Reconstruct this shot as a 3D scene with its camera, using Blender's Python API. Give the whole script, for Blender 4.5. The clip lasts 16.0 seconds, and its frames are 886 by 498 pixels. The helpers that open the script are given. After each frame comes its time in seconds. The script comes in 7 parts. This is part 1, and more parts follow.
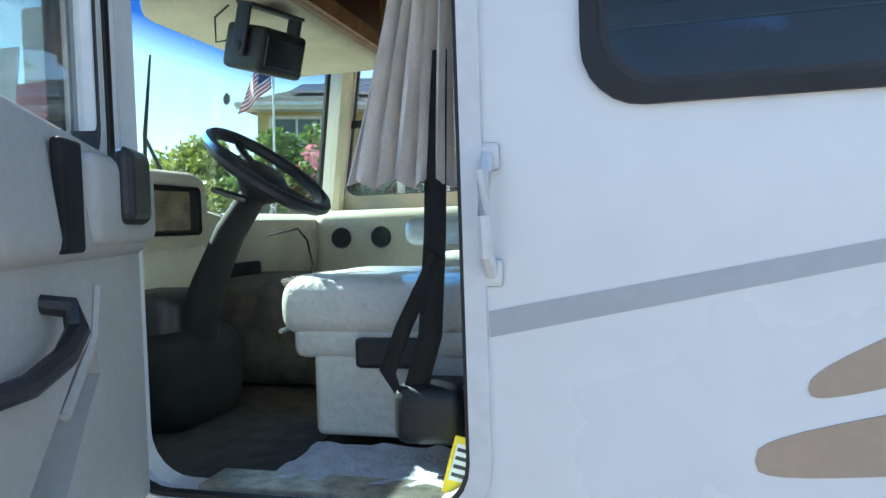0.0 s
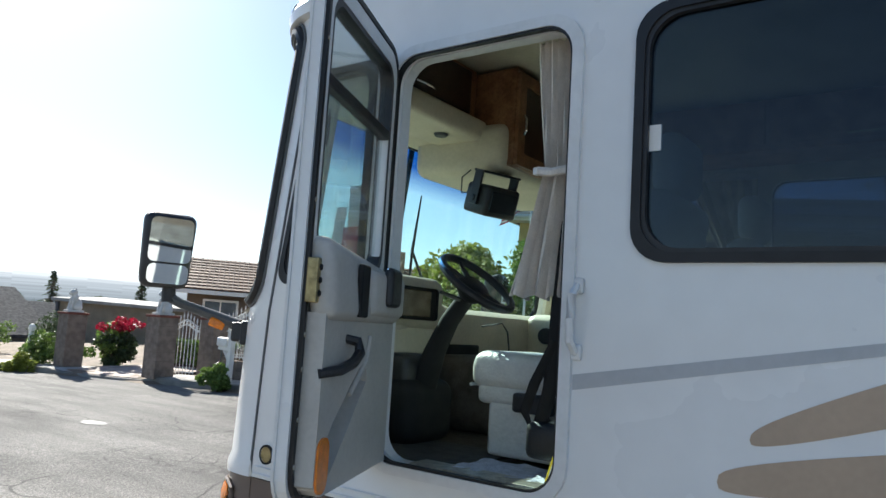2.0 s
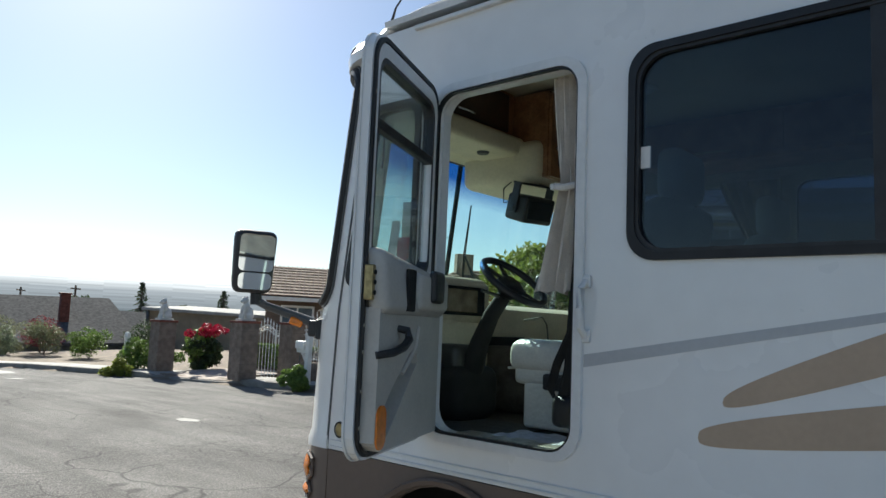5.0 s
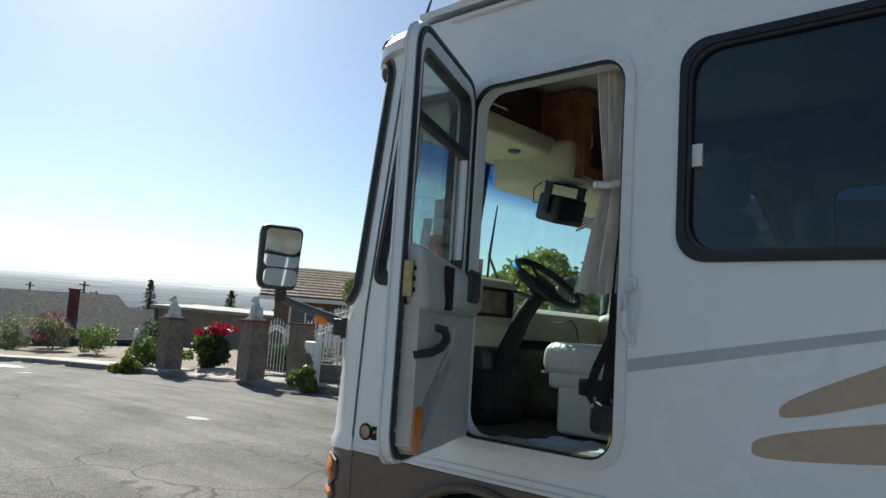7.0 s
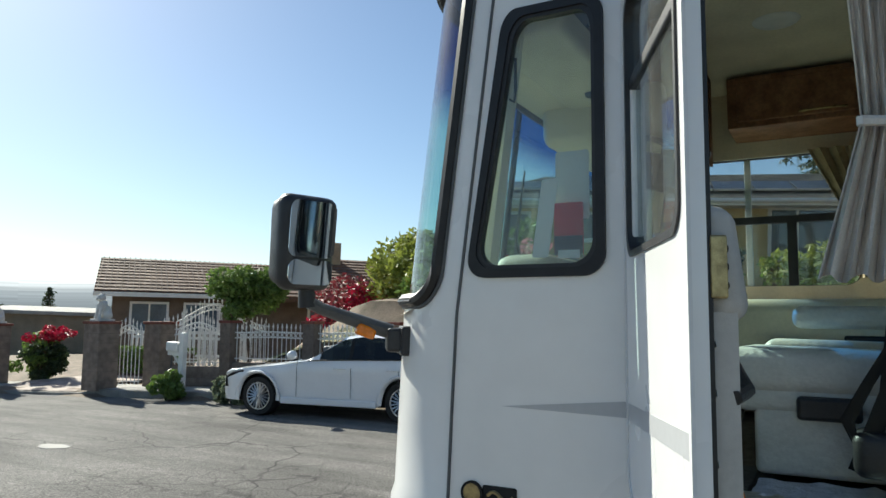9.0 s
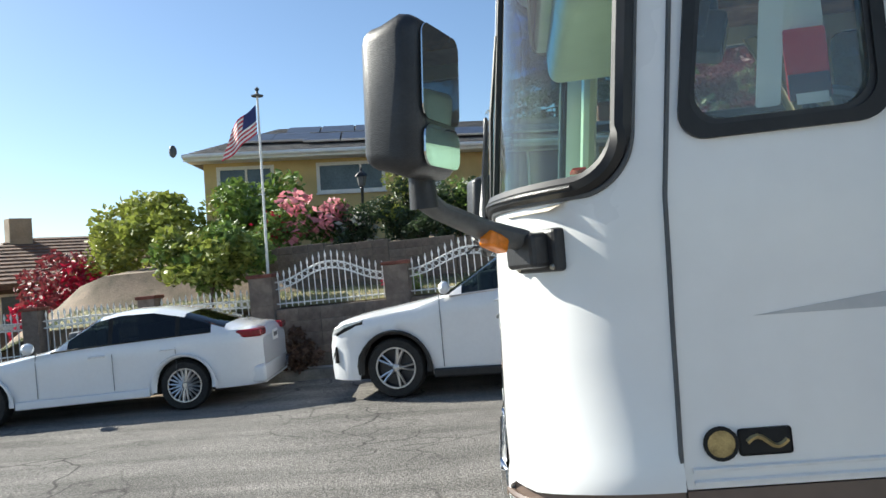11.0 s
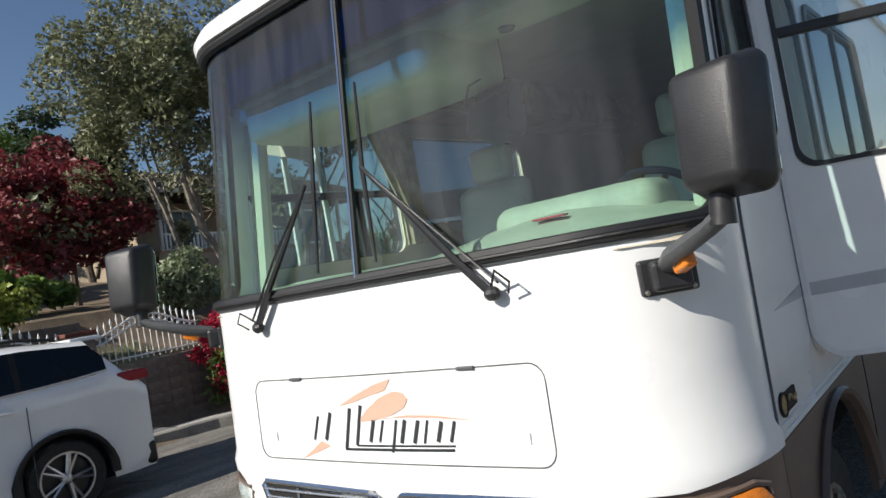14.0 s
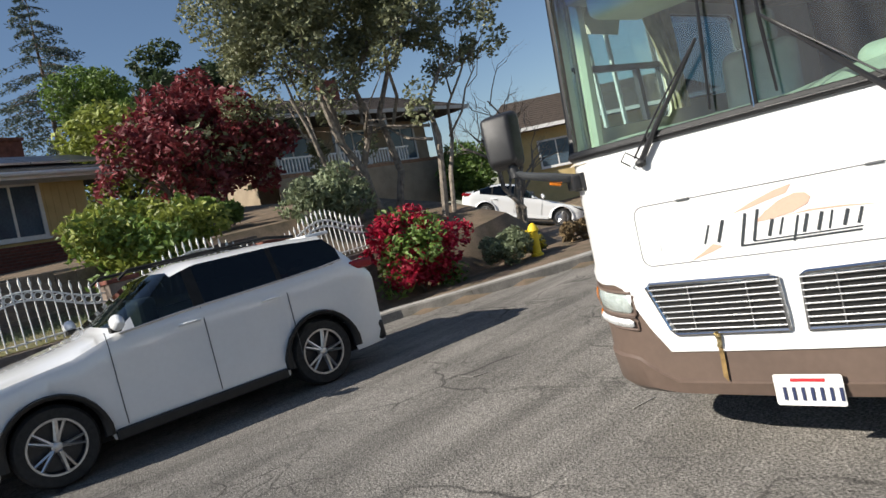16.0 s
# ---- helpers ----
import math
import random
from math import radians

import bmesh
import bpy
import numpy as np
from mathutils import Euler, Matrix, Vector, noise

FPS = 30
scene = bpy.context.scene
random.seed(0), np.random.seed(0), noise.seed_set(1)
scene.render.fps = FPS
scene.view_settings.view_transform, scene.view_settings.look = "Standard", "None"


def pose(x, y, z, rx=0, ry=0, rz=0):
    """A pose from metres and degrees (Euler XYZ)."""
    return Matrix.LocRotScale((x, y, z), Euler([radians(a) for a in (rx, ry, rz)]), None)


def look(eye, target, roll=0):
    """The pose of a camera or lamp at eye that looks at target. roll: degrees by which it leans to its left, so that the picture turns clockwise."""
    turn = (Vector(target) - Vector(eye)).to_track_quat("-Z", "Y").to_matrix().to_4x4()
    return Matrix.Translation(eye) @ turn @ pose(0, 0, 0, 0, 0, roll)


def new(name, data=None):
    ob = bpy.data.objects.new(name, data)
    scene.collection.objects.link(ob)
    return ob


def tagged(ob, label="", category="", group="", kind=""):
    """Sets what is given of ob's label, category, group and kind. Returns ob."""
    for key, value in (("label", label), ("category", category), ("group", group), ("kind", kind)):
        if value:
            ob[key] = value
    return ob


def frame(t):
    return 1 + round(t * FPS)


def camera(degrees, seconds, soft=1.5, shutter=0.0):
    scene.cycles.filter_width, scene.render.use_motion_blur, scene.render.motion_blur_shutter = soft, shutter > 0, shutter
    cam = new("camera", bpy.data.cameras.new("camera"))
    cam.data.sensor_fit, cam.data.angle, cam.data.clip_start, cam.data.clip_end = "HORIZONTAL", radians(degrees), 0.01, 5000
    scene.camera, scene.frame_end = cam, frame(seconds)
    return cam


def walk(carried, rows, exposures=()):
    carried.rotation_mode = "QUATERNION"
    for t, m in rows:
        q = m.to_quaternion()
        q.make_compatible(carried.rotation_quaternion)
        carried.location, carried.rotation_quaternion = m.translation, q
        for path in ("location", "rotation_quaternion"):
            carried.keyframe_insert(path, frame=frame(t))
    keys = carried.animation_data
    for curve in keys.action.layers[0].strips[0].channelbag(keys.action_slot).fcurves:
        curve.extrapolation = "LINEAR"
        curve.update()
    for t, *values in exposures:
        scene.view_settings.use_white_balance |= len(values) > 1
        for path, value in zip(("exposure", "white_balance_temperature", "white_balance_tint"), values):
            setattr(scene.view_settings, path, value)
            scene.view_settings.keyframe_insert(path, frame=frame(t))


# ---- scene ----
cam = camera(63.1, 16.0)
PATH = [
    (0, (0.765, -1.208, 1.718), (0.239, 0.721, 1.65), -1.9),
    (0.5, (0.886, -1.515, 1.705), (0.124, 0.333, 1.792), 0.4),
    (1, (1.171, -1.662, 1.704), (0.161, 0.055, 1.875), -2.0),
    (1.5, (1.319, -1.844, 1.679), (0.225, -0.188, 1.925), 0.1),
    (2, (1.449, -1.988, 1.679), (0.285, -0.376, 1.897), 3.6),
    (2.5, (1.656, -2.018, 1.649), (0.445, -0.433, 1.794), 1.9),
    (3, (1.839, -2.058, 1.653), (0.438, -0.635, 1.761), 0.8),
    (3.5, (1.862, -2.112, 1.65), (0.36, -0.803, 1.822), 1.6),
    (4, (1.848, -2.257, 1.651), (0.519, -0.764, 1.73), -0.5),
    (4.5, (1.841, -2.335, 1.659), (0.534, -0.825, 1.779), 2.2),
    (4.7, (1.855, -2.302, 1.655), (0.542, -0.804, 1.831), 1.8),
    (6.8, (1.778, -2.36, 1.616), (0.423, -0.908, 1.854), 6.2),
    (7, (1.707, -2.31, 1.624), (0.376, -0.834, 1.848), 3.7),
    (7.5, (1.364, -2.298, 1.656), (0.184, -0.704, 1.916), 5.7),
    (8, (1.029, -2.268, 1.661), (-0.133, -0.668, 1.961), 3.4),
    (8.5, (0.663, -2.14, 1.661), (-0.482, -0.517, 1.894), 1.2),
    (9, (0.265, -2.078, 1.682), (-0.701, -0.338, 1.876), 0.5),
    (9.2, (0.134, -2.032, 1.666), (-0.779, -0.262, 1.85), 0.6),
    (11.3, (-1.382, -1.623, 1.59), (-1.37, 0.377, 1.602), -3.7),
    (11.5, (-1.521, -1.611, 1.627), (-1.358, 0.382, 1.615), -1.8),
    (12, (-1.847, -1.509, 1.615), (-1.596, 0.474, 1.529), -7.0),
    (12.5, (-2.141, -1.317, 1.611), (-1.494, 0.569, 1.452), -7.6),
    (13, (-2.433, -1.205, 1.695), (-1.423, 0.52, 1.774), -3.7),
    (13.5, (-2.704, -0.926, 1.704), (-1.411, 0.595, 1.821), -9.7),
    (13.8, (-2.909, -0.745, 1.669), (-1.324, 0.472, 1.741), -8.1),
    (14, (-3.081, -0.656, 1.734), (-1.52, 0.594, 1.788), -10.3),
    (14.5, (-3.459, -0.447, 1.695), (-2.007, 0.928, 1.736), -17.2),
    (15, (-3.96, -0.303, 1.655), (-2.462, 1.019, 1.581), -13.7),
    (15.5, (-4.324, -0.223, 1.734), (-2.864, 1.142, 1.676), -10.7),
    (16, (-4.633, -0.037, 1.692), (-3.231, 1.384, 1.564), -14.3),
]
walk(cam, [(t, look(eye, target, roll)) for t, eye, target, roll in PATH], exposures=[(0, 2.1, 6150, 10), (0.5, 2.2, 6200, 10), (1.0, 2.02, 6250, 9), (1.5, 1.57, 6300, 8), (2.0, 1.19, 6350, 8), (2.5, 0.89, 6300, 7), (3, 0.93, 6400, 7), (3.5, 0.63, 6400, 6), (4.0, 0.58, 6350, 6), (4.5, 0.75, 6400, 6), (7.0, 0.66, 6500, 4), (8.0, 0.73, 6500, 3), (8.5, 0.65, 6500, 3), (9.0, 0.77, 6500, 3), (9.2, 0.82, 6500, 3), (11.3, 1.2, 6450, 7), (11.5, 1.17, 6450, 8), (12, 0.97, 6500, 9), (12.5, 0.39, 6500, 10), (13.0, 0.37, 6450, 10), (13.5, 0.46, 6400, 10), (14.0, 0.3, 6500, 10), (14.5, 0.2, 6600, 10), (15.5, 0.2, 6650, 10), (16, 0.48, 6650, 10)])

# ---- light ----
LEAN = Matrix.Rotation(radians(2.6), 4, "Y") @ Matrix.Rotation(radians(1.4), 4, "X")  # the street slopes; houses and trees stand plumb
world = bpy.data.worlds.new("world")
scene.world = world
world.use_nodes = True
SUN_DIR = Vector((-0.764, 0.302, 0.57)).normalized()  # towards the sun
sky = world.node_tree.nodes.new("ShaderNodeTexSky")
sky.sky_type, sky.sun_disc = "NISHITA", False
sky.sun_elevation = math.asin(SUN_DIR.z)
sky.sun_rotation = math.atan2(SUN_DIR.x, SUN_DIR.y)
sky.altitude, sky.air_density, sky.dust_density, sky.ozone_density = 400, 1.0, 0.62, 3.2
world.node_tree.nodes["Background"].inputs[1].default_value = 0.072
world.node_tree.links.new(sky.outputs[0], world.node_tree.nodes["Background"].inputs[0])
sun = new("sun", bpy.data.lights.new("sun", "SUN"))
sun.data.energy, sun.data.angle, sun.data.color = 5.0, radians(0.5), (1, 0.95, 0.86)
sun.matrix_world = look(SUN_DIR * 60, (0, 0, 0))

# ---- materials ----
MATS = {}


def mat(name, col, rough=0.5, metal=0.0, var=0.12, scale=6.0, bump=0.0, bscale=60.0, col2=None, fine=None, spec=0.5, coat=0.0, island=0.0, obj=0.0):
    """A surface: base colour broken up at two scales, with fine relief."""
    if name in MATS:
        return MATS[name]
    m = bpy.data.materials.new(name)
    m.use_nodes = True
    nt, b = m.node_tree, m.node_tree.nodes["Principled BSDF"]
    L = nt.links.new
    b.inputs["Roughness"].default_value, b.inputs["Metallic"].default_value = rough, metal
    b.inputs["Specular IOR Level"].default_value, b.inputs["Coat Weight"].default_value = spec, coat
    tc = nt.nodes.new("ShaderNodeTexCoord")
    n1, n2 = nt.nodes.new("ShaderNodeTexNoise"), nt.nodes.new("ShaderNodeTexNoise")
    n1.inputs["Scale"].default_value, n1.inputs["Detail"].default_value = scale, 5
    n2.inputs["Scale"].default_value, n2.inputs["Detail"].default_value = fine or scale * 12, 3
    for n in (n1, n2):
        L(tc.outputs["Object"], n.inputs["Vector"])
    mx = nt.nodes.new("ShaderNodeMix")
    mx.data_type = "RGBA"
    c2 = col2 or [c * (1 - 2.2 * var) for c in col]
    mx.inputs["A"].default_value, mx.inputs["B"].default_value = (*col, 1), (*c2, 1)
    ramp = nt.nodes.new("ShaderNodeMapRange")
    ramp.inputs[1].default_value, ramp.inputs[2].default_value = 0.38, 0.66
    L(n1.outputs[0], ramp.inputs[0])
    L(ramp.outputs[0], mx.inputs["Factor"])
    hs = nt.nodes.new("ShaderNodeHueSaturation")
    mr = nt.nodes.new("ShaderNodeMapRange")
    mr.inputs[1].default_value, mr.inputs[2].default_value = 0.3, 0.7
    mr.inputs[3].default_value, mr.inputs[4].default_value = 1 - var, 1 + var
    L(n2.outputs[0], mr.inputs[0])
    val = mr.outputs[0]
    for amount, node, out in ((island, "ShaderNodeNewGeometry", "Random Per Island"), (obj, "ShaderNodeObjectInfo", "Random")):
        if amount:
            g, r2, mu = nt.nodes.new(node), nt.nodes.new("ShaderNodeMapRange"), nt.nodes.new("ShaderNodeMath")
            r2.inputs[3].default_value, r2.inputs[4].default_value = 1 - amount, 1 + amount
            L(g.outputs[out], r2.inputs[0])
            mu.operation = "MULTIPLY"
            L(val, mu.inputs[0]), L(r2.outputs[0], mu.inputs[1])
            val = mu.outputs[0]
    L(val, hs.inputs["Value"])
    L(mx.outputs["Result"], hs.inputs["Color"])
    L(hs.outputs[0], b.inputs["Base Color"])
    rr = nt.nodes.new("ShaderNodeMapRange")
    rr.inputs[3].default_value, rr.inputs[4].default_value = max(0.02, rough * 0.8), min(1, rough * 1.2)
    L(n1.outputs[0], rr.inputs[0])
    L(rr.outputs[0], b.inputs["Roughness"])
    if bump:
        n3, bp = nt.nodes.new("ShaderNodeTexNoise"), nt.nodes.new("ShaderNodeBump")
        n3.inputs["Scale"].default_value, n3.inputs["Detail"].default_value = bscale, 4
        bp.inputs["Strength"].default_value, bp.inputs["Distance"].default_value = bump, 0.02
        L(tc.outputs["Object"], n3.inputs["Vector"])
        L(n3.outputs[0], bp.inputs["Height"])
        L(bp.outputs[0], b.inputs["Normal"])
    MATS[name] = m
    return m


def glass(name, col, rough=0.02, amount=0.9, top=None, dust=0.0):
    """Thin tinted glass: mirror reflection by Fresnel over a tinted, straight-through view. top: (z low, z high, colour) of a tint band."""
    m = bpy.data.materials.new(name)
    m.use_nodes = True
    nt = m.node_tree
    L = nt.links.new
    nt.nodes.remove(nt.nodes["Principled BSDF"])
    tr, gl, lw, fr, mx = (nt.nodes.new("ShaderNode" + k) for k in ("BsdfTransparent", "BsdfGlossy", "LayerWeight", "Math", "MixShader"))
    pw = nt.nodes.new("ShaderNodeMath")
    pw.operation, fr.operation = "POWER", "MULTIPLY_ADD"
    lw.inputs[0].default_value, pw.inputs[1].default_value = 0.5, 5.0
    fr.inputs[1].default_value, fr.inputs[2].default_value = 0.94, 0.045
    L(lw.outputs["Facing"], pw.inputs[0]), L(pw.outputs[0], fr.inputs[0])
    gl.inputs["Roughness"].default_value = rough
    gl.inputs["Color"].default_value = (amount, amount, amount, 1)
    tr.inputs[0].default_value = (*col, 1)
    tc, n = nt.nodes.new("ShaderNodeTexCoord"), nt.nodes.new("ShaderNodeTexNoise")
    n.inputs["Scale"].default_value = 3.0
    L(tc.outputs["Object"], n.inputs["Vector"])
    mc = nt.nodes.new("ShaderNodeMix")
    mc.data_type = "RGBA"
    mc.inputs["A"].default_value, mc.inputs["B"].default_value = (*[c * 0.93 for c in col], 1), (*col, 1)
    L(n.outputs[0], mc.inputs["Factor"])
    out = mc.outputs["Result"]
    if top:
        sp, mr, m2 = nt.nodes.new("ShaderNodeSeparateXYZ"), nt.nodes.new("ShaderNodeMapRange"), nt.nodes.new("ShaderNodeMix")
        m2.data_type = "RGBA"
        L(tc.outputs["Object"], sp.inputs[0])
        L(sp.outputs["Z"], mr.inputs[0])
        mr.inputs[1].default_value, mr.inputs[2].default_value = top[0], top[1]
        L(mr.outputs[0], m2.inputs["Factor"])
        L(out, m2.inputs["A"])
        m2.inputs["B"].default_value = (*top[2], 1)
        out = m2.outputs["Result"]
    L(out, tr.inputs[0])
    L(fr.outputs[0], mx.inputs[0]), L(tr.outputs[0], mx.inputs[1]), L(gl.outputs[0], mx.inputs[2])
    last = mx.outputs[0]
    if dust:  # a thin film of dirt with streaks
        df, dm, dn, dr, mp = (nt.nodes.new("ShaderNode" + k) for k in ("BsdfDiffuse", "MixShader", "TexNoise", "MapRange", "Mapping"))
        df.inputs[0].default_value = (0.62, 0.62, 0.60, 1)
        mp.inputs["Scale"].default_value = (7, 7, 0.35) if top else (5, 5, 3.0)
        dn.inputs["Scale"].default_value, dn.inputs["Detail"].default_value = 1.6, 6
        dr.inputs[1].default_value, dr.inputs[2].default_value = 0.35, 0.75
        dr.inputs[3].default_value, dr.inputs[4].default_value = dust * 0.6, dust * 1.5
        L(tc.outputs["Object"], mp.inputs[0]), L(mp.outputs[0], dn.inputs["Vector"]), L(dn.outputs[0], dr.inputs[0])
        L(dr.outputs[0], dm.inputs[0]), L(last, dm.inputs[1]), L(df.outputs[0], dm.inputs[2])
        last = dm.outputs[0]
    L(last, nt.nodes["Material Output"].inputs["Surface"])
    return m


WHITE = mat("gelcoat_white", (0.80, 0.80, 0.79), 0.28, var=0.02, scale=1.2, fine=9, coat=0.3)
WHITE_DULL = mat("trim_white", (0.74, 0.74, 0.73), 0.4, var=0.04, scale=3)
BROWN = mat("paint_brown", (0.135, 0.095, 0.075), 0.45, var=0.06, scale=2, coat=0.15)
TAUPE = mat("decal_taupe", (0.47, 0.35, 0.25), 0.4, var=0.03, scale=4)
GREYD = mat("decal_grey", (0.46, 0.47, 0.48), 0.4, var=0.03, scale=4)
RUBBER = mat("black_rubber", (0.012, 0.012, 0.013), 0.5, var=0.15, scale=15)
PLASTIC = mat("black_plastic", (0.026, 0.026, 0.028), 0.42, var=0.15, scale=12, bump=0.15, bscale=300)
GREYPL = mat("grey_plastic", (0.09, 0.095, 0.10), 0.5, var=0.1, scale=10)
CREAM = mat("cream_vinyl", (0.66, 0.60, 0.46), 0.5, var=0.05, scale=5, bump=0.08, bscale=200)
CREAMW = mat("pale_leather", (0.70, 0.69, 0.63), 0.36, var=0.05, scale=7, bump=0.25, bscale=45)
BEIGE = mat("beige_trim", (0.50, 0.48, 0.44), 0.55, var=0.05, scale=5, bump=0.1, bscale=250)
DASH = mat("dash_beige", (0.56, 0.50, 0.40), 0.6, var=0.07, scale=6, bump=0.12, bscale=250)
CLOTH = mat("curtain_cloth", (0.74, 0.68, 0.61), 0.9, var=0.07, scale=14, bump=0.2, bscale=220)
CLOTH2 = mat("valance_cloth", (0.42, 0.36, 0.22), 0.9, var=0.15, scale=14, bump=0.2, bscale=200)
CARPET = mat("carpet_brown", (0.075, 0.055, 0.042), 0.95, var=0.2, scale=20, bump=0.5, bscale=300)
WOOD = mat("oak_wood", (0.31, 0.155, 0.075), 0.4, var=0.25, scale=9, fine=70, col2=(0.17, 0.075, 0.034))
WOODD = mat("dark_wood", (0.05, 0.024, 0.014), 0.3, var=0.2, scale=8, fine=60)
CHROME = mat("chrome", (0.75, 0.76, 0.77), 0.14, 1.0, var=0.03, scale=20)
SLAT = mat("bright_slat", (0.74, 0.74, 0.73), 0.26, 0.95, var=0.05, scale=20)
STEEL = mat("worn_steel", (0.55, 0.52, 0.45), 0.4, 0.9, var=0.2, scale=30)
BRASS = mat("zinc_yellow", (0.45, 0.36, 0.18), 0.4, 0.8, var=0.2, scale=40)
AMBER = mat("amber_lens", (0.85, 0.24, 0.02), 0.2, var=0.1, scale=60, bump=0.2, bscale=180)
LENS = mat("clear_lens", (0.80, 0.81, 0.80), 0.12, 0.25, var=0.15, scale=35, bump=0.35, bscale=90)
REDL = mat("red_lens", (0.28, 0.012, 0.02), 0.15, var=0.1, scale=30)
MIRROR = mat("mirror_glass", (0.58, 0.61, 0.62), 0.02, 1.0, var=0.01, scale=4)
BLACK = mat("matt_black", (0.008, 0.008, 0.008), 0.8, var=0.1, scale=10)
TOWEL = mat("towel", (0.66, 0.68, 0.76), 0.95, var=0.1, scale=25, bump=0.6, bscale=90)
YELLOW = mat("yellow_tag", (0.85, 0.62, 0.03), 0.5, var=0.04, scale=10)
PAPER = mat("white_paper", (0.78, 0.77, 0.74), 0.7, var=0.03, scale=10)
REDP = mat("red_card", (0.55, 0.03, 0.04), 0.5, var=0.05, scale=10)
NAVY = mat("dark_card", (0.06, 0.04, 0.06), 0.5, var=0.1, scale=10)
SALMON = mat("decal_salmon", (0.62, 0.40, 0.30), 0.4, var=0.03, scale=6)
NAVYINK = mat("navy_ink", (0.03, 0.04, 0.10), 0.5, var=0.05, scale=20)
INK = mat("dark_ink", (0.03, 0.035, 0.04), 0.4, var=0.05, scale=20)
CARW = mat("car_paint_white", (0.78, 0.79, 0.80), 0.2, var=0.015, scale=2, coat=0.8)
TYRE = mat("tyre_rubber", (0.018, 0.018, 0.018), 0.75, var=0.15, scale=30, bump=0.2, bscale=120)
ALLOY = mat("alloy", (0.60, 0.60, 0.61), 0.3, 0.85, var=0.08, scale=20)
ALLOYD = mat("dark_alloy", (0.05, 0.05, 0.055), 0.4, 0.6, var=0.1, scale=20)
CONC = mat("concrete", (0.42, 0.40, 0.37), 0.9, var=0.12, scale=2.5, fine=40, bump=0.3, bscale=60)
KERB = mat("kerb_concrete", (0.25, 0.235, 0.21), 0.9, var=0.18, scale=3, fine=40, bump=0.3, bscale=60)
BLOCK = mat("brown_block", (0.21, 0.165, 0.135), 0.9, var=0.16, scale=7, bump=0.5, bscale=40, obj=0.14)
MORTAR = mat("mortar", (0.17, 0.145, 0.12), 0.95, var=0.15, scale=9, bump=0.4, bscale=60)
STUCCO = mat("yellow_stucco", (0.62, 0.47, 0.22), 0.9, var=0.06, scale=2, fine=60, bump=0.3, bscale=90)
STUCCO2 = mat("tan_stucco", (0.34, 0.27, 0.19), 0.9, var=0.1, scale=2, bump=0.3, bscale=90)
STUCCO3 = mat("grey_stucco", (0.33, 0.36, 0.38), 0.9, var=0.08, scale=2, bump=0.3, bscale=90)
BRICKR = mat("red_brick", (0.20, 0.065, 0.045), 0.85, var=0.2, scale=6, bump=0.4, bscale=50, obj=0.2)
PAINTW = mat("white_paint", (0.78, 0.77, 0.74), 0.55, var=0.05, scale=5)
SHINGLE = mat("grey_shingle", (0.085, 0.082, 0.082), 0.95, var=0.2, scale=7, bump=0.5, bscale=30, island=0.15)
SHINGLE2 = mat("brown_shingle", (0.065, 0.047, 0.035), 0.95, var=0.2, scale=7, bump=0.5, bscale=30, island=0.2)
TILE = mat("clay_tile", (0.135, 0.076, 0.05), 0.85, var=0.2, scale=5, bump=0.3, bscale=40, island=0.25, obj=0.15)
SOLAR = mat("solar_panel", (0.02, 0.024, 0.04), 0.38, var=0.1, scale=3)
WINDOW = mat("house_window", (0.085, 0.125, 0.165), 0.1, var=0.15, scale=1.5, spec=0.35)
BARK = mat("bark", (0.155, 0.115, 0.085), 0.95, var=0.25, scale=9, bump=0.8, bscale=25)
BARKG = mat("bark_grey", (0.27, 0.23, 0.19), 0.95, var=0.25, scale=9, bump=0.8, bscale=25)
DIRT = mat("dry_soil", (0.20, 0.14, 0.095), 0.98, var=0.25, scale=3, bump=0.6, bscale=30, col2=(0.12, 0.095, 0.06))
LAWN = mat("dry_lawn", (0.19, 0.18, 0.07), 0.95, var=0.25, scale=2.5, bump=0.6, bscale=60, col2=(0.28, 0.235, 0.13))
BIN = mat("bin_plastic", (0.035, 0.037, 0.04), 0.55, var=0.1, scale=6)
CLAYP = mat("statue_plaster", (0.62, 0.61, 0.58), 0.8, var=0.08, scale=10)
LAMPB = mat("lamp_black", (0.015, 0.015, 0.016), 0.45, var=0.1, scale=10)
FLAG_R = mat("flag_red", (0.50, 0.04, 0.06), 0.8, var=0.05, scale=12)
FLAG_B = mat("flag_blue", (0.03, 0.04, 0.14), 0.8, var=0.05, scale=12)


def leafmat(name, col, var=0.35):
    m = mat(name, col, 0.55, var=0.12, scale=1.3, island=var)
    nt, b = m.node_tree, m.node_tree.nodes["Principled BSDF"]
    t, mx, out = nt.nodes.new("ShaderNodeBsdfTranslucent"), nt.nodes.new("ShaderNodeMixShader"), nt.nodes["Material Output"]
    src = b.inputs["Base Color"].links[0].from_socket
    nt.links.new(src, t.inputs[0])
    mx.inputs[0].default_value = 0.3
    nt.links.new(b.outputs[0], mx.inputs[1]), nt.links.new(t.outputs[0], mx.inputs[2])
    nt.links.new(mx.outputs[0], out.inputs["Surface"])
    return m


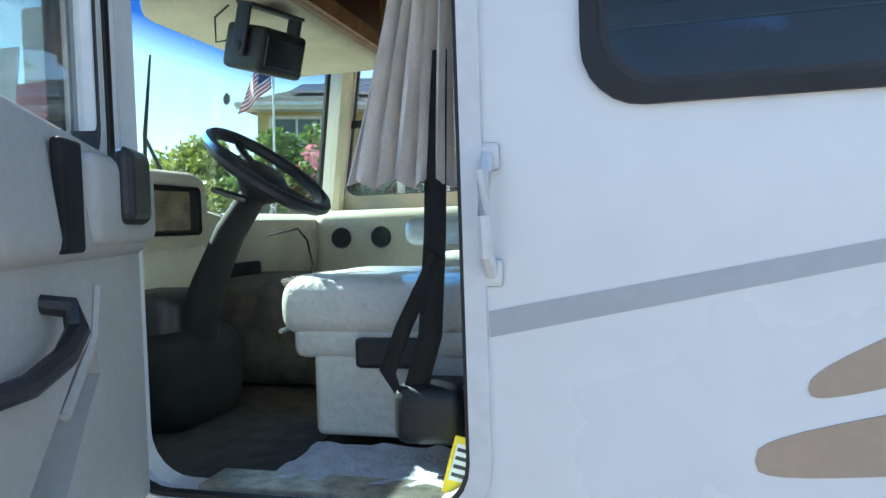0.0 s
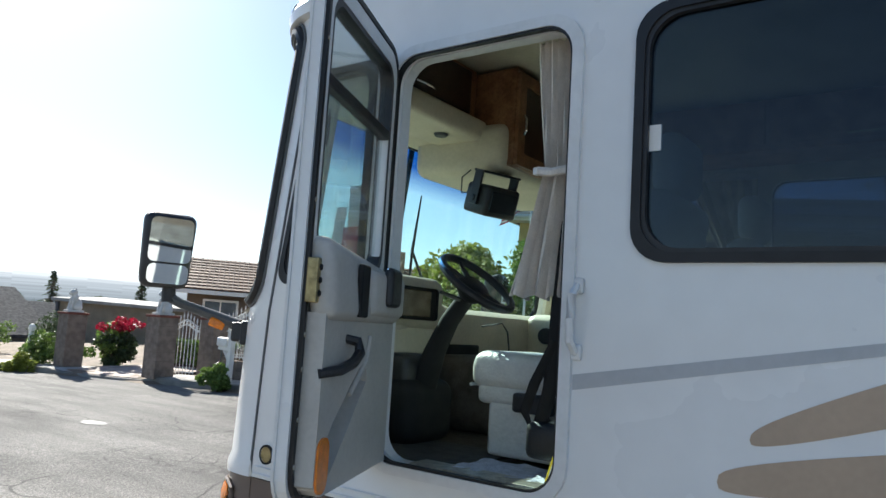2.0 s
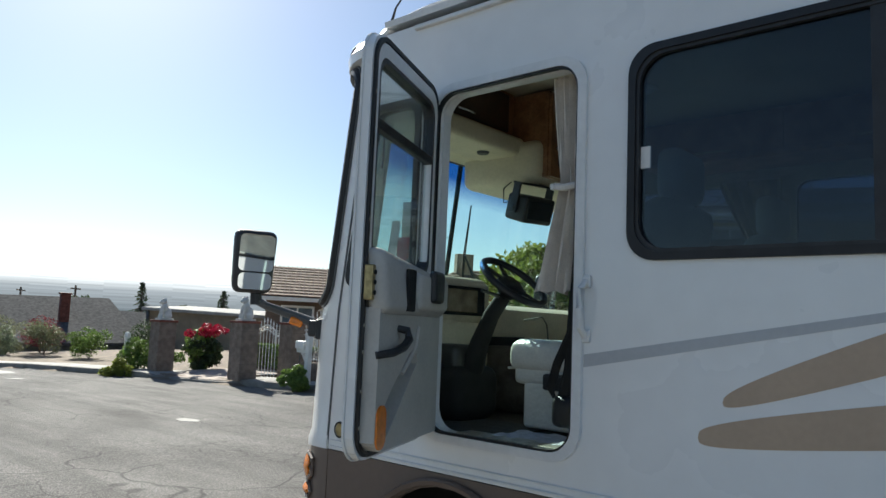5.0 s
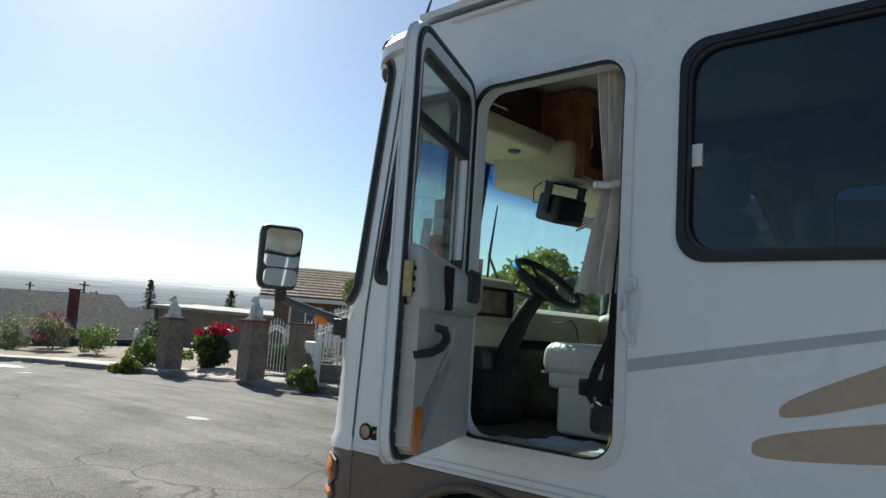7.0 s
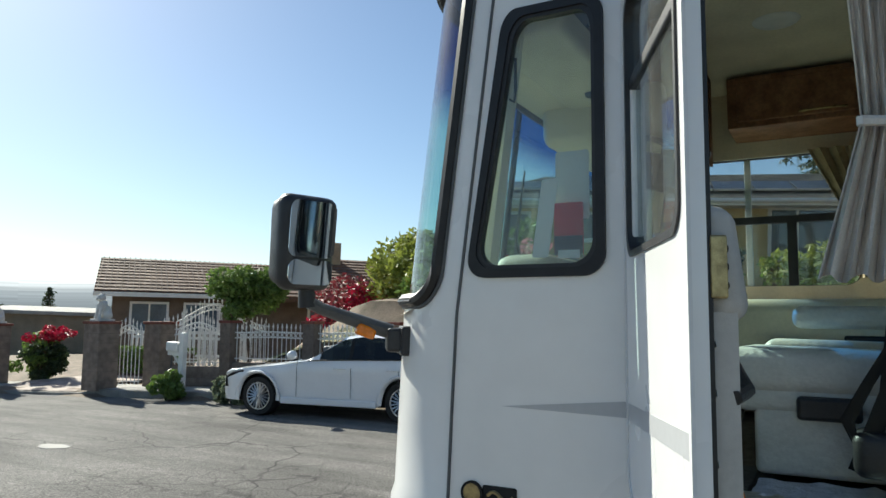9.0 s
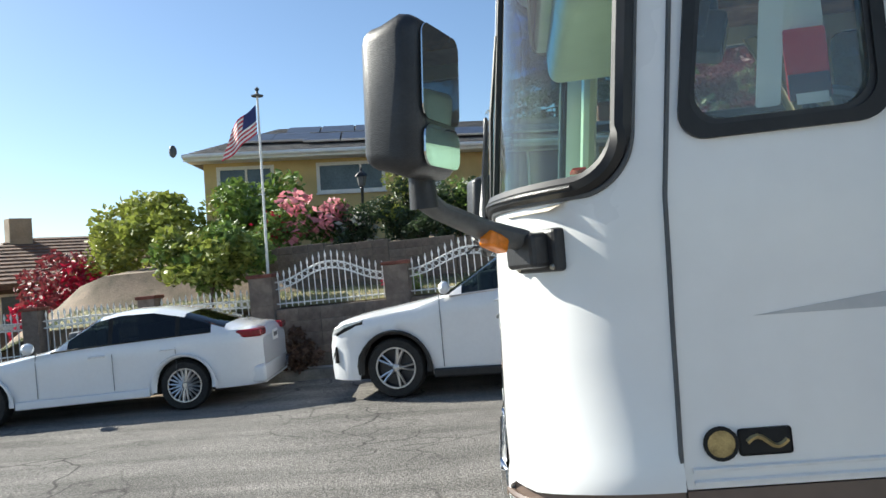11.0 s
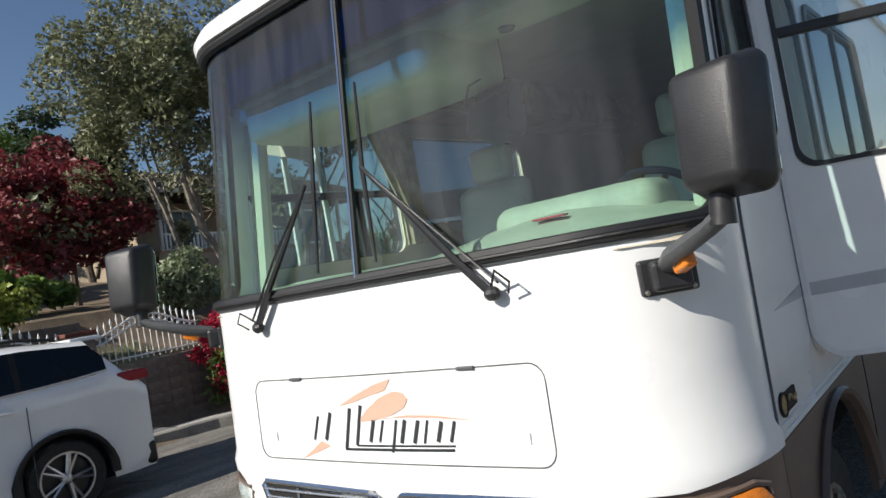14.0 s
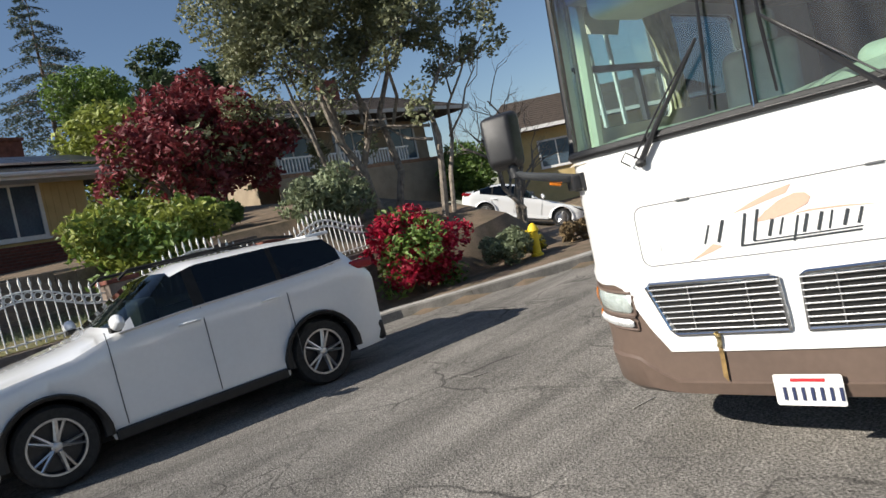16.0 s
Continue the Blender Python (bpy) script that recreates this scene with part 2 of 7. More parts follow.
LEAF = leafmat("leaf_green", (0.15, 0.235, 0.05))
LEAFY = leafmat("leaf_lime", (0.27, 0.31, 0.06))
LEAFO = leafmat("leaf_olive", (0.21, 0.225, 0.12))
LEAFD = leafmat("leaf_dark", (0.055, 0.085, 0.035))
LEAFB = leafmat("leaf_bluegreen", (0.07, 0.10, 0.08))
LEAFR = leafmat("leaf_plum", (0.22, 0.042, 0.05))
LEAFS = leafmat("leaf_sage", (0.22, 0.26, 0.15))
BLOOM = leafmat("bloom_crimson", (0.42, 0.012, 0.045))
BLOOMP = leafmat("bloom_pink", (0.80, 0.32, 0.36))
BLOOMW = leafmat("bloom_white", (0.75, 0.72, 0.66))
BLOOMY = leafmat("bloom_yellow", (0.55, 0.42, 0.03))
# greyed leaf colour: the haze of distance is put into it
HAZE = leafmat("haze_tinted_foliage", (0.15, 0.175, 0.18), 0.3)

WINDSHIELD = glass("windshield_glass", (0.64, 0.86, 0.81), top=(2.44, 2.60, (0.022, 0.13, 0.36)), dust=0.042)
SIDEGLASS = glass("side_glass", (0.90, 0.95, 0.94), dust=0.05)
DARKGLASS = glass("dark_glass", (0.36, 0.43, 0.50), amount=0.9)
CARGLASS = glass("car_glass", (0.06, 0.07, 0.07))
CARGLASS2 = glass("car_front_glass", (0.35, 0.42, 0.40))


# ---- mesh helpers ----
def part(name, bm, material, parent=None, label="", m=None, smooth=False):
    """Link a bmesh as one mesh object under a thing or a part."""
    me = bpy.data.meshes.new(name)
    bmesh.ops.recalc_face_normals(bm, faces=bm.faces) if len(bm.faces) < 60000 else None
    bm.to_mesh(me)
    bm.free()
    for one in material if isinstance(material, (list, tuple)) else (material,):
        me.materials.append(one)
    if smooth:
        for p in me.polygons:
            p.use_smooth = True
        me.set_sharp_from_angle(angle=radians(40))
    ob = new(name, me)
    if parent:
        ob.parent = parent
    if m is not None:
        ob.matrix_basis = m
    return tagged(ob, label)


def share(name, me, parent, m):
    ob = new(name, me)
    ob.parent, ob.matrix_basis = parent, m
    return ob


def thing(name, label, category, m=None, group="", kind=""):
    ob = new(name)
    ob.empty_display_size = 0.1
    if m is not None:
        ob.matrix_basis = m
    return tagged(ob, label, category, group, kind)


def bx(a, b, bev=0.0, seg=2, bm=None, m=None):
    """A box from corner a to corner b, its edges rounded by bev."""
    t = bmesh.new()
    bmesh.ops.create_cube(t, size=1)
    for v in t.verts:
        v.co = [(a[i] + b[i]) / 2 + v.co[i] * abs(b[i] - a[i]) for i in range(3)]
    if bev:
        bmesh.ops.bevel(t, geom=t.edges[:], offset=bev, segments=seg, affect="EDGES", profile=0.5)
    if m is not None:
        bmesh.ops.transform(t, matrix=m, verts=t.verts)
    return joined(bm, t)


def joined(bm, t):
    if bm is None:
        return t
    me = bpy.data.meshes.new("tmp")
    t.to_mesh(me)
    t.free()
    bm.from_mesh(me)
    bpy.data.meshes.remove(me)
    return bm


def cyl(p, q, r, r2=None, n=16, bm=None, cap=True):
    p, q = Vector(p), Vector(q)
    t = bmesh.new()
    bmesh.ops.create_cone(t, cap_ends=cap, segments=n, radius1=r, radius2=r if r2 is None else r2, depth=(q - p).length)
    bmesh.ops.transform(t, matrix=Matrix.Translation((p + q) / 2) @ (q - p).to_track_quat("Z", "Y").to_matrix().to_4x4(), verts=t.verts)
    return joined(bm, t)


def ball(c, r, n=12, bm=None):
    t = bmesh.new()
    bmesh.ops.create_uvsphere(t, u_segments=n, v_segments=max(6, n // 2), radius=1)
    r = r if hasattr(r, "__len__") else (r, r, r)
    for v in t.verts:
        v.co = [c[i] + v.co[i] * r[i] for i in range(3)]
    return joined(bm, t)


def tube(points, r, n=8, bm=None, flat=None):
    """A tube along points; r a number or a list; flat: squash of the second axis."""
    P = [Vector(p) for p in points]
    R = r if hasattr(r, "__len__") else [r] * len(P)
    t = bmesh.new()
    rings = []
    ref = Vector((0.13, 0.29, 0.95))
    for i, p in enumerate(P):
        d = (P[min(i + 1, len(P) - 1)] - P[max(i - 1, 0)]).normalized()
        s = d.cross(ref)
        s = s.normalized() if s.length > 1e-3 else d.orthogonal().normalized()
        u = s.cross(d)
        rings.append([t.verts.new(p + R[i] * (math.cos(a) * s + (flat or 1) * math.sin(a) * u)) for a in [2 * math.pi * k / n for k in range(n)]])
    for a, b in zip(rings, rings[1:]):
        for k in range(n):
            t.faces.new((a[k], a[(k + 1) % n], b[(k + 1) % n], b[k]))
    t.faces.new(rings[0][::-1]), t.faces.new(rings[-1])
    return joined(bm, t)


def rrect(x0, z0, x1, z1, r, n=6, skew=0.0):
    """A rounded rectangle as a loop of (u, v); skew: shift of u for each unit of v above z0."""
    out = []
    for cx, cz, a0 in ((x1 - r, z0 + r, -90), (x1 - r, z1 - r, 0), (x0 + r, z1 - r, 90), (x0 + r, z0 + r, 180)):
        for k in range(n + 1):
            a = radians(a0 + 90 * k / n)
            u, v = cx + r * math.cos(a), cz + r * math.sin(a)
            out.append((u + skew * (v - z0) * (x1 - u) / (x1 - x0), v))
    return out


def panel(outer, holes, w0, w1, at):
    """A plate with holes: loops of (u, v), thick from w0 to w1; at(u, v, w) gives the place."""
    t = bmesh.new()
    loops = []
    for loop in (outer, *holes):
        vs = [t.verts.new((u, v, 0)) for u, v in loop]
        loops.append([t.edges.new((vs[i], vs[(i + 1) % len(vs)])) for i in range(len(vs))])
    bmesh.ops.triangle_fill(t, use_beauty=True, use_dissolve=False, edges=[e for l in loops for e in l])
    back = bmesh.ops.extrude_face_region(t, geom=t.faces[:])
    moved = {g for g in back["geom"] if isinstance(g, bmesh.types.BMVert)}
    for v in t.verts:
        v.co = at(v.co.x, v.co.y, w1 if v in moved else w0)
    return t


def grid_surf(rows, close=False):
    """A surface through rows of points."""
    t = bmesh.new()
    V = [[t.verts.new(p) for p in row] for row in rows]
    for a, b in zip(V, V[1:]):
        for k in range(len(a) if close else len(a) - 1):
            j = (k + 1) % len(a)
            if len({a[k], a[j], b[j], b[k]}) == 4:
                t.faces.new((a[k], a[j], b[j], b[k]))
    return t


def thick(t, d):
    bmesh.ops.recalc_face_normals(t, faces=t.faces)
    bmesh.ops.solidify(t, geom=t.faces[:], thickness=d)
    return t


def lathe(profile, n=24, bm=None, m=None):
    """Turn (radius, height) pairs round z."""
    t = grid_surf([[(r * math.cos(2 * math.pi * k / n), r * math.sin(2 * math.pi * k / n), h) for k in range(n)] for r, h in profile], True)
    bmesh.ops.remove_doubles(t, verts=t.verts, dist=1e-5)
    if m is not None:
        bmesh.ops.transform(t, matrix=m, verts=t.verts)
    return joined(bm, t)


side = lambda u, v, w: (u, w, v)  # a plate along the vehicle's side

# ---- the motorhome ----
rv = thing("motorhome", "white and brown motorhome on the street, driver door open", "motorhome")
W = 2.44


def lean_back(z):
    return 0.125 * max(0.0, z - 1.7) - 0.03 * min(1.0, max(0.0, (1.7 - z) / 0.6))


COLS = []  # plan of the front, from the left seam round to the right one: x, y, outward normal
for k in range(13):
    a = radians(7.5 * k)
    COLS.append((-0.83 - 0.40 * math.sin(a), 0.45 - 0.45 * math.cos(a), -math.sin(a), -math.cos(a)))
for k in range(1, 16):
    y = 0.45 + (W - 0.9) * k / 16
    COLS.append((-1.23 - 0.022 * math.sin(math.pi * k / 16), y, -1.0, 0.0))
COLS += [(x, W - y, nx, -ny) for x, y, nx, ny in COLS[12::-1]]
NC = len(COLS)


def cap(i, z, out=0.0):
    x, y, nx, ny = COLS[i]
    return Vector((x + nx * out + lean_back(z), y + ny * out, z))


def at_front(y, z, out=0.0):
    """The place on the front at a given y."""
    for i in range(NC - 1):
        y0, y1 = COLS[i][1], COLS[i + 1][1]
        if y0 <= y <= y1 and y1 > y0:
            f = (y - y0) / (y1 - y0)
            return cap(i, z, out).lerp(cap(i + 1, z, out), f)
    return cap(NC // 2, z, out)


def two_tone(y):
    """Height of the border between the brown bumper and the white nose."""
    d = abs(y - W / 2)
    f = min(1, max(0, (d - 0.70) / 0.20))
    return 0.63 + 0.38 * f + 0.035 * min(1, max(0, (d - 1.05) / 0.17))


bump_rows = []
for f, out in ((0.0, -0.12), (0.03, -0.05), (0.10, -0.005), (0.35, 0.012), (0.37, 0.0), (0.7, 0.0), (1.0, 0.0)):
    bump_rows.append([cap(i, 0.37 + f * (two_tone(COLS[i][1]) - 0.37), out) for i in range(NC)])
part("bumper", thick(grid_surf(bump_rows), 0.02), BROWN, rv, "brown moulded front bumper", smooth=True)
nose_rows = []
for f, out in ((0.0, 0.012), (0.06, 0.014), (0.12, 0.0), (0.45, 0.0), (0.75, 0.0), (0.95, 0.0), (1.0, 0.0)):
    nose_rows.append([cap(i, two_tone(COLS[i][1]) + f * (1.702 - two_tone(COLS[i][1])), out) for i in range(NC)])
nose = part("nose", thick(grid_surf(nose_rows), 0.02), WHITE, rv, smooth=True)
WS = range(1, NC - 1)
S0, S1 = 1.75, NC - 2.75  # edges of the glass, counted in columns


def capf(u, z, out=0.0):
    """The place on the front at a broken column number."""
    i = min(NC - 2, max(0, int(u)))
    return cap(i, z, out).lerp(cap(i + 1, z, out), u - i)


def glass_edge(grow=0.0, n=10):
    """The rounded outline of the windshield, as (column, height), evenly stepped along its long edges."""
    u0, u1, z0, z1 = S0 - grow / 0.056, S1 + grow / 0.056, 1.735 - grow, 2.925 + grow
    ru, rz = 2.1, 0.12
    out = []
    for cu, cz, a0 in ((u1 - ru, z0 + rz, -90), (u1 - ru, z1 - rz, 0), (u0 + ru, z1 - rz, 90), (u0 + ru, z0 + rz, 180)):
        for k in range(n + 1):
            a = radians(a0 + 90 * k / n)
            out.append((cu + ru * math.cos(a), cz + rz * math.sin(a)))
    dense = []
    for p, q in zip(out, out[1:] + out[:1]):
        m = max(1, int(abs(q[0] - p[0]) / 0.6), int(abs(q[1] - p[1]) / 0.15))
        dense += [(p[0] + (q[0] - p[0]) * k / m, p[1] + (q[1] - p[1]) * k / m) for k in range(m)]
    return dense


rim_n = 2 * (NC - 1)
band = [(k / 2, 1.70) for k in range(rim_n + 1)] + [(NC - 1, 1.70 + 1.26 * k / 9) for k in range(1, 9)] + [((rim_n - k) / 2, 2.96) for k in range(rim_n + 1)] + [(0, 2.96 - 1.26 * k / 9) for k in range(1, 9)]
part("windshield_surround", panel(band, [glass_edge()], -0.022, 0.0, lambda u, v, w: tuple(capf(u, v, w))), WHITE, rv, "white moulded windshield surround with rounded corners", smooth=True)
part("windshield", grid_surf([[cap(i, z, -0.012) for i in WS] for z in (1.715, 2.0, 2.3, 2.6, 2.94)]), WINDSHIELD, rv, "two-piece windshield with a blue tint band", smooth=True)
edge = glass_edge(-0.012)
part("windshield_gasket", tube([capf(u, z, 0.002) for u, z in edge + edge[:1]], 0.026, 8), RUBBER, rv, "black rubber windshield gasket", smooth=True)
edge = glass_edge(0.012)
part("gasket_lip", tube([capf(u, z, 0.004) for u, z in edge + edge[:1]], 0.007, 6), GREYPL, rv, smooth=True)
part("windshield_trim", tube([cap(i, 1.745, 0.026) for i in range(4, NC - 4)], 0.005, 5), PLASTIC, rv)
part("centre_bar", tube([at_front(W / 2, z, 0.006) for z in (1.73, 2.2, 2.95)], 0.016, 6), RUBBER, rv)
part("centre_bar_trim", tube([at_front(W / 2, z, 0.02) for z in (1.74, 2.2, 2.94)], 0.005, 5), CHROME, rv)
head = []
for z, out in ((2.935, 0.0), (2.94, 0.035), (2.985, 0.045), (3.03, 0.02), (3.08, -0.06), (3.12, -0.14), (3.16, -0.28), (3.18, -0.40)):
    head.append([cap(i, z, out) if out > -0.1 else Vector((cap(i, z, 0).x + (-out) * 0.9, W / 2 + (COLS[i][1] - W / 2) * (1 + out * 0.22), z)) for i in range(NC)])
part("header", thick(grid_surf(head), 0.02), WHITE, rv, smooth=True)

# side walls, each one plate with its openings
FRONT_EDGE = [(-0.83 + lean_back(z), z) for z in (3.03, 2.6, 2.2, 1.7)] + [(-0.83 - 0.03, 1.1), (-0.855, 1.046)]
OUT = [(8.0, 1.046), (8.0, 3.03)] + FRONT_EDGE
WIN_F = rrect(-0.765, 1.85, -0.375, 2.645, 0.07, skew=0.17)
DOOR_O = rrect(-0.245, 1.205, 0.475, 2.665, 0.10)
WIN_S = rrect(0.715, 1.935, 2.10, 2.63, 0.10)
WIN_R1 = rrect(-0.76, 1.885, 0.36, 2.63, 0.08, skew=0.15)
WIN_R2 = rrect(0.58, 1.98, 1.9, 2.63, 0.08)
part("side_wall", panel(OUT, [WIN_F, DOOR_O, WIN_S], 0.0, 0.035, side), WHITE, rv, "white fibreglass side wall with openings")
part("side_wall", panel(OUT, [WIN_R1, WIN_R2], W - 0.035, W, side), WHITE, rv)
WELL = [(-0.11 + 0.50 * math.cos(radians(a)), 0.47 + 0.52 * math.sin(radians(a))) for a in range(180, -1, -12)]
SKIRT = [(-0.855, 0.47)] + WELL + [(8.0, 0.47), (8.0, 1.042), (-0.855, 1.042)]
for y0, y1 in ((0.0, 0.03), (W - 0.03, W)):
    part("skirt", panel(SKIRT, [], y0, y1, side), BROWN, rv, "brown lower skirt panel with wheel arch")
part("arch_lip", tube([(u, -0.006, v) for u, v in [(-0.11 + 0.52 * math.cos(radians(a)), 0.47 + 0.54 * math.sin(radians(a))) for a in range(175, 4, -10)]], 0.028, 6, flat=0.6), BROWN, rv, smooth=True)
for z, r in ((1.060, 0.007), (1.088, 0.006)):
    part("trim_rail", tube([(-0.84, -0.002, z), (8.0, -0.002, z)], r, 6), WHITE_DULL, rv)
for x in (0.53, 1.62):
    part("skirt_seam", bx((x, -0.003, 0.47), (x + 0.008, 0.002, 1.04)), BLACK, rv)
part("seam", tube([(-0.835 + lean_back(z), -0.001, z) for z in (1.05, 1.4, 1.7, 2.0, 2.4, 2.8, 3.02)], 0.006, 5), GREYPL, rv)
part("rear_wall", bx((7.97, 0.0, 0.47), (8.0, W, 3.03)), WHITE, rv)
roof = [[(x, y, 3.03 + 0.16 * math.sin(math.pi * (0.06 + 0.88 * y / W)) ** 0.5) for y in [W * k / 12 for k in range(13)]] for x in (-0.62, -0.3, 1, 3, 5, 8.0)]
part("roof", thick(grid_surf(roof), 0.03), WHITE_DULL, rv, smooth=True)
part("rain_gutter", bx((-0.40, -0.022, 3.0), (8.0, 0.004, 3.022), 0.006), WHITE_DULL, rv)
part("antenna", tube([(-0.72, 0.12, 3.10), (-0.62, 0.07, 3.20), (-0.48, 0.05, 3.30)], [0.012, 0.005, 0.003], 6), RUBBER, rv)
part("marker_hook", tube([(-0.88, 0.16, 3.08), (-0.93, 0.13, 3.11), (-0.97, 0.12, 3.08), (-0.99, 0.12, 3.05)], 0.009, 6), RUBBER, rv)


def framed_window(inner, y, g, name, label, sgn=-1):
    """A window with a black rounded frame set into the wall at y."""
    cx, cz = sum(u for u, _ in inner) / len(inner), sum(v for _, v in inner) / len(inner)
    grow = lambda d: [(u + d * (1 if u > cx else -1), v + d * (1 if v > cz else -1)) for u, v in inner]
    w = part(name, panel(grow(0.036), [grow(0.008)], y, y + sgn * 0.012, side), RUBBER, rv, label)
    part("inner_lip", panel(grow(0.010), [grow(-0.004)], y - sgn * 0.03, y + sgn * 0.004, side), PLASTIC, w)
    p = part("pane", panel(grow(0.004), [], y - sgn * 0.018, y - sgn * 0.014, side), g, w)
    p.visible_shadow = False
    return w


framed_window(WIN_F, -0.001, SIDEGLASS, "cab_window", "black framed cab side window with slanted front edge")
ws = framed_window(WIN_S, -0.001, DARKGLASS, "side_window", "black framed dark tinted side window")
part("window_latch", bx((0.713, 0.012, 2.225), (0.755, 0.02, 2.305), 0.004), PAPER, ws, "white window latch")
part("window_bar", bx((1.435, 0.0, 1.94), (1.475, 0.022, 2.63)), PLASTIC, ws)
wr = framed_window(WIN_R1, W + 0.001, SIDEGLASS, "cab_window", "black framed sliding cab window", 1)
part("window_bar", bx((-0.76, W - 0.04, 2.245), (0.36, W - 0.005, 2.285)), PLASTIC, wr)
part("window_bar", bx((0.0, W - 0.04, 1.885), (0.05, W - 0.006, 2.25)), PLASTIC, wr)
for x in (-0.47, -0.22):
    part("window_post", bx((x, W + 0.002, 1.88), (x + 0.035, W + 0.022, 2.64), 0.004), PAINTW, wr, "white outer window post")
framed_window(WIN_R2, W + 0.001, DARKGLASS, "side_window", "black framed tinted side window", 1)

# decals
flat_side = lambda u, v, w: (u, -w, v)
part("grey_stripe", panel([(0.515, 1.522), (2.4, 1.895), (2.4, 1.905), (0.515, 1.567)], [], 0.0005, 0.002, flat_side), GREYD, rv, "thin grey stripe decal")
part("grey_spear", panel([(-0.677, 1.416), (-0.262, 1.407), (-0.262, 1.456)], [], 0.0005, 0.002, flat_side), GREYD, rv, "grey spear decal")


def leaf_decal(x0, z0, length, rise, up, dn, ex=0.55):
    n, top, bot = 22, [], []
    for k in range(n + 1):
        s = (k / n) ** 2
        u, c = x0 + length * s, z0 + rise * s
        h = math.sin(math.pi * min(1.0, s * 1.0)) ** ex
        top.append((u, c + up * h)), bot.append((u, c - dn * h))
    return top + bot[-2:0:-1]


part("taupe_leaf", panel(leaf_decal(1.010, 1.446, 1.6, 0.62, 0.066, 0.060, 0.33), [], 0.0005, 0.002, flat_side), TAUPE, rv, "taupe leaf shaped decal")
part("taupe_leaf", panel(leaf_decal(0.932, 1.330, 2.2, 0.38, 0.070, 0.064, 0.27), [], 0.0006, 0.0022, flat_side), TAUPE, rv)

# badge by the seam
bd = part("badge", lathe([(0.0, 0.006), (0.030, 0.006), (0.034, 0.0)], 20, m=pose(-0.775, -0.001, 1.143, 90)), BRASS, rv, "round brass badge with black tail plate", smooth=True)
part("badge_rim", lathe([(0.030, 0.008), (0.038, 0.008), (0.038, 0.0)], 20, m=pose(-0.775, -0.001, 1.143, 90)), BLACK, bd)
part("badge_plate", bx((-0.738, -0.005, 1.113), (-0.625, 0.0, 1.172), 0.006), BLACK, bd)
part("badge_scroll", tube([(-0.72 + 0.085 * k / 8, -0.007, 1.143 + 0.012 * math.sin(k * 0.8)) for k in range(9)], 0.006, 5), BRASS, bd)

# grab handle beside the door opening
gh = part("grab_handle", tube([(0.522, -0.008, 1.83), (0.522, -0.05, 1.80), (0.522, -0.055, 1.73), (0.522, -0.05, 1.665), (0.522, -0.008, 1.632)], [0.012, 0.013, 0.011, 0.013, 0.012], 8), WHITE_DULL, rv, "white plastic grab handle", smooth=True)
for z in (1.83, 1.633):
    part("handle_base", bx((0.502, -0.012, z - 0.024), (0.542, 0.0, z + 0.024), 0.008), WHITE_DULL, gh)
    part("screw", lathe([(0, 0.004), (0.006, 0.003), (0.007, 0)], 10, m=pose(0.522, -0.012, z, 90)), STEEL, gh)

# door opening trim
part("door_trim", panel(rrect(-0.275, 1.172, 0.512, 2.70, 0.125), [rrect(-0.245, 1.205, 0.475, 2.665, 0.10)], -0.016, 0.0, side), WHITE_DULL, rv, "raised white door frame")
part("door_seal", panel(rrect(-0.246, 1.204, 0.476, 2.666, 0.10), [rrect(-0.236, 1.214, 0.467, 2.657, 0.094)], -0.010, 0.012, side), RUBBER, rv, "black rubber door seal")
part("door_jamb", panel(rrect(-0.262, 1.19, 0.49, 2.682, 0.11), [rrect(-0.240, 1.210, 0.471, 2.661, 0.097)], 0.036, 0.085, side), WHITE_DULL, rv, "white door jamb")
part("sill_plate", bx((-0.10, 0.035, 1.195), (0.44, 0.14, 1.215), 0.005), STEEL, rv)

# the open driver door, hinged at its front edge
ANG = -66.3
door = part("driver_door", bmesh.new(), WHITE, rv, "open driver door, white outside and grey-beige inside", pose(-0.27, -0.004, 0, 0, 0, ANG))
D = 0.735
dwin = rrect(0.06, 1.86, D - 0.055, 2.60, 0.07)
shell = panel(rrect(0, 1.18, D, 2.69, 0.115), [dwin], -0.012, 0.022, side)
bm = bmesh.new()
me = bpy.data.meshes.new("driver_door")
shell.to_mesh(me), shell.free(), bm.free()
me.materials.append(WHITE)
door.data = me
part("edge_seal", panel(rrect(0.012, 1.192, D - 0.012, 2.678, 0.105), [rrect(0.028, 1.208, D - 0.028, 2.662, 0.095)], 0.022, 0.034, side), RUBBER, door, "black rubber edge seal")
part("edge_rim", panel(rrect(-0.006, 1.174, D + 0.006, 2.696, 0.12), [rrect(0.012, 1.192, D - 0.012, 2.678, 0.105)], -0.016, -0.008, side), WHITE_DULL, door)
part("window_rim", panel([(u + 0.005 * (1 if u > 0.36 else -1), v + 0.005 * (1 if v > 2.2 else -1)) for u, v in dwin], [[(u - 0.012 * (1 if u > 0.36 else -1), v - 0.012 * (1 if v > 2.2 else -1)) for u, v in dwin]], -0.018, 0.03, side), PLASTIC, door)
part("inner_frame", panel(rrect(0.03, 1.80, D - 0.03, 2.655, 0.09), [[(u + 0.004 * (1 if u > 0.36 else -1), v + 0.004 * (1 if v > 2.2 else -1)) for u, v in dwin]], 0.022, 0.032, side), WHITE_DULL, door)
part("pane", panel([(u - 0.006 * (1 if u > 0.36 else -1), v - 0.006 * (1 if v > 2.2 else -1)) for u, v in dwin], [], 0.004, 0.008, side), SIDEGLASS, door).visible_shadow = False
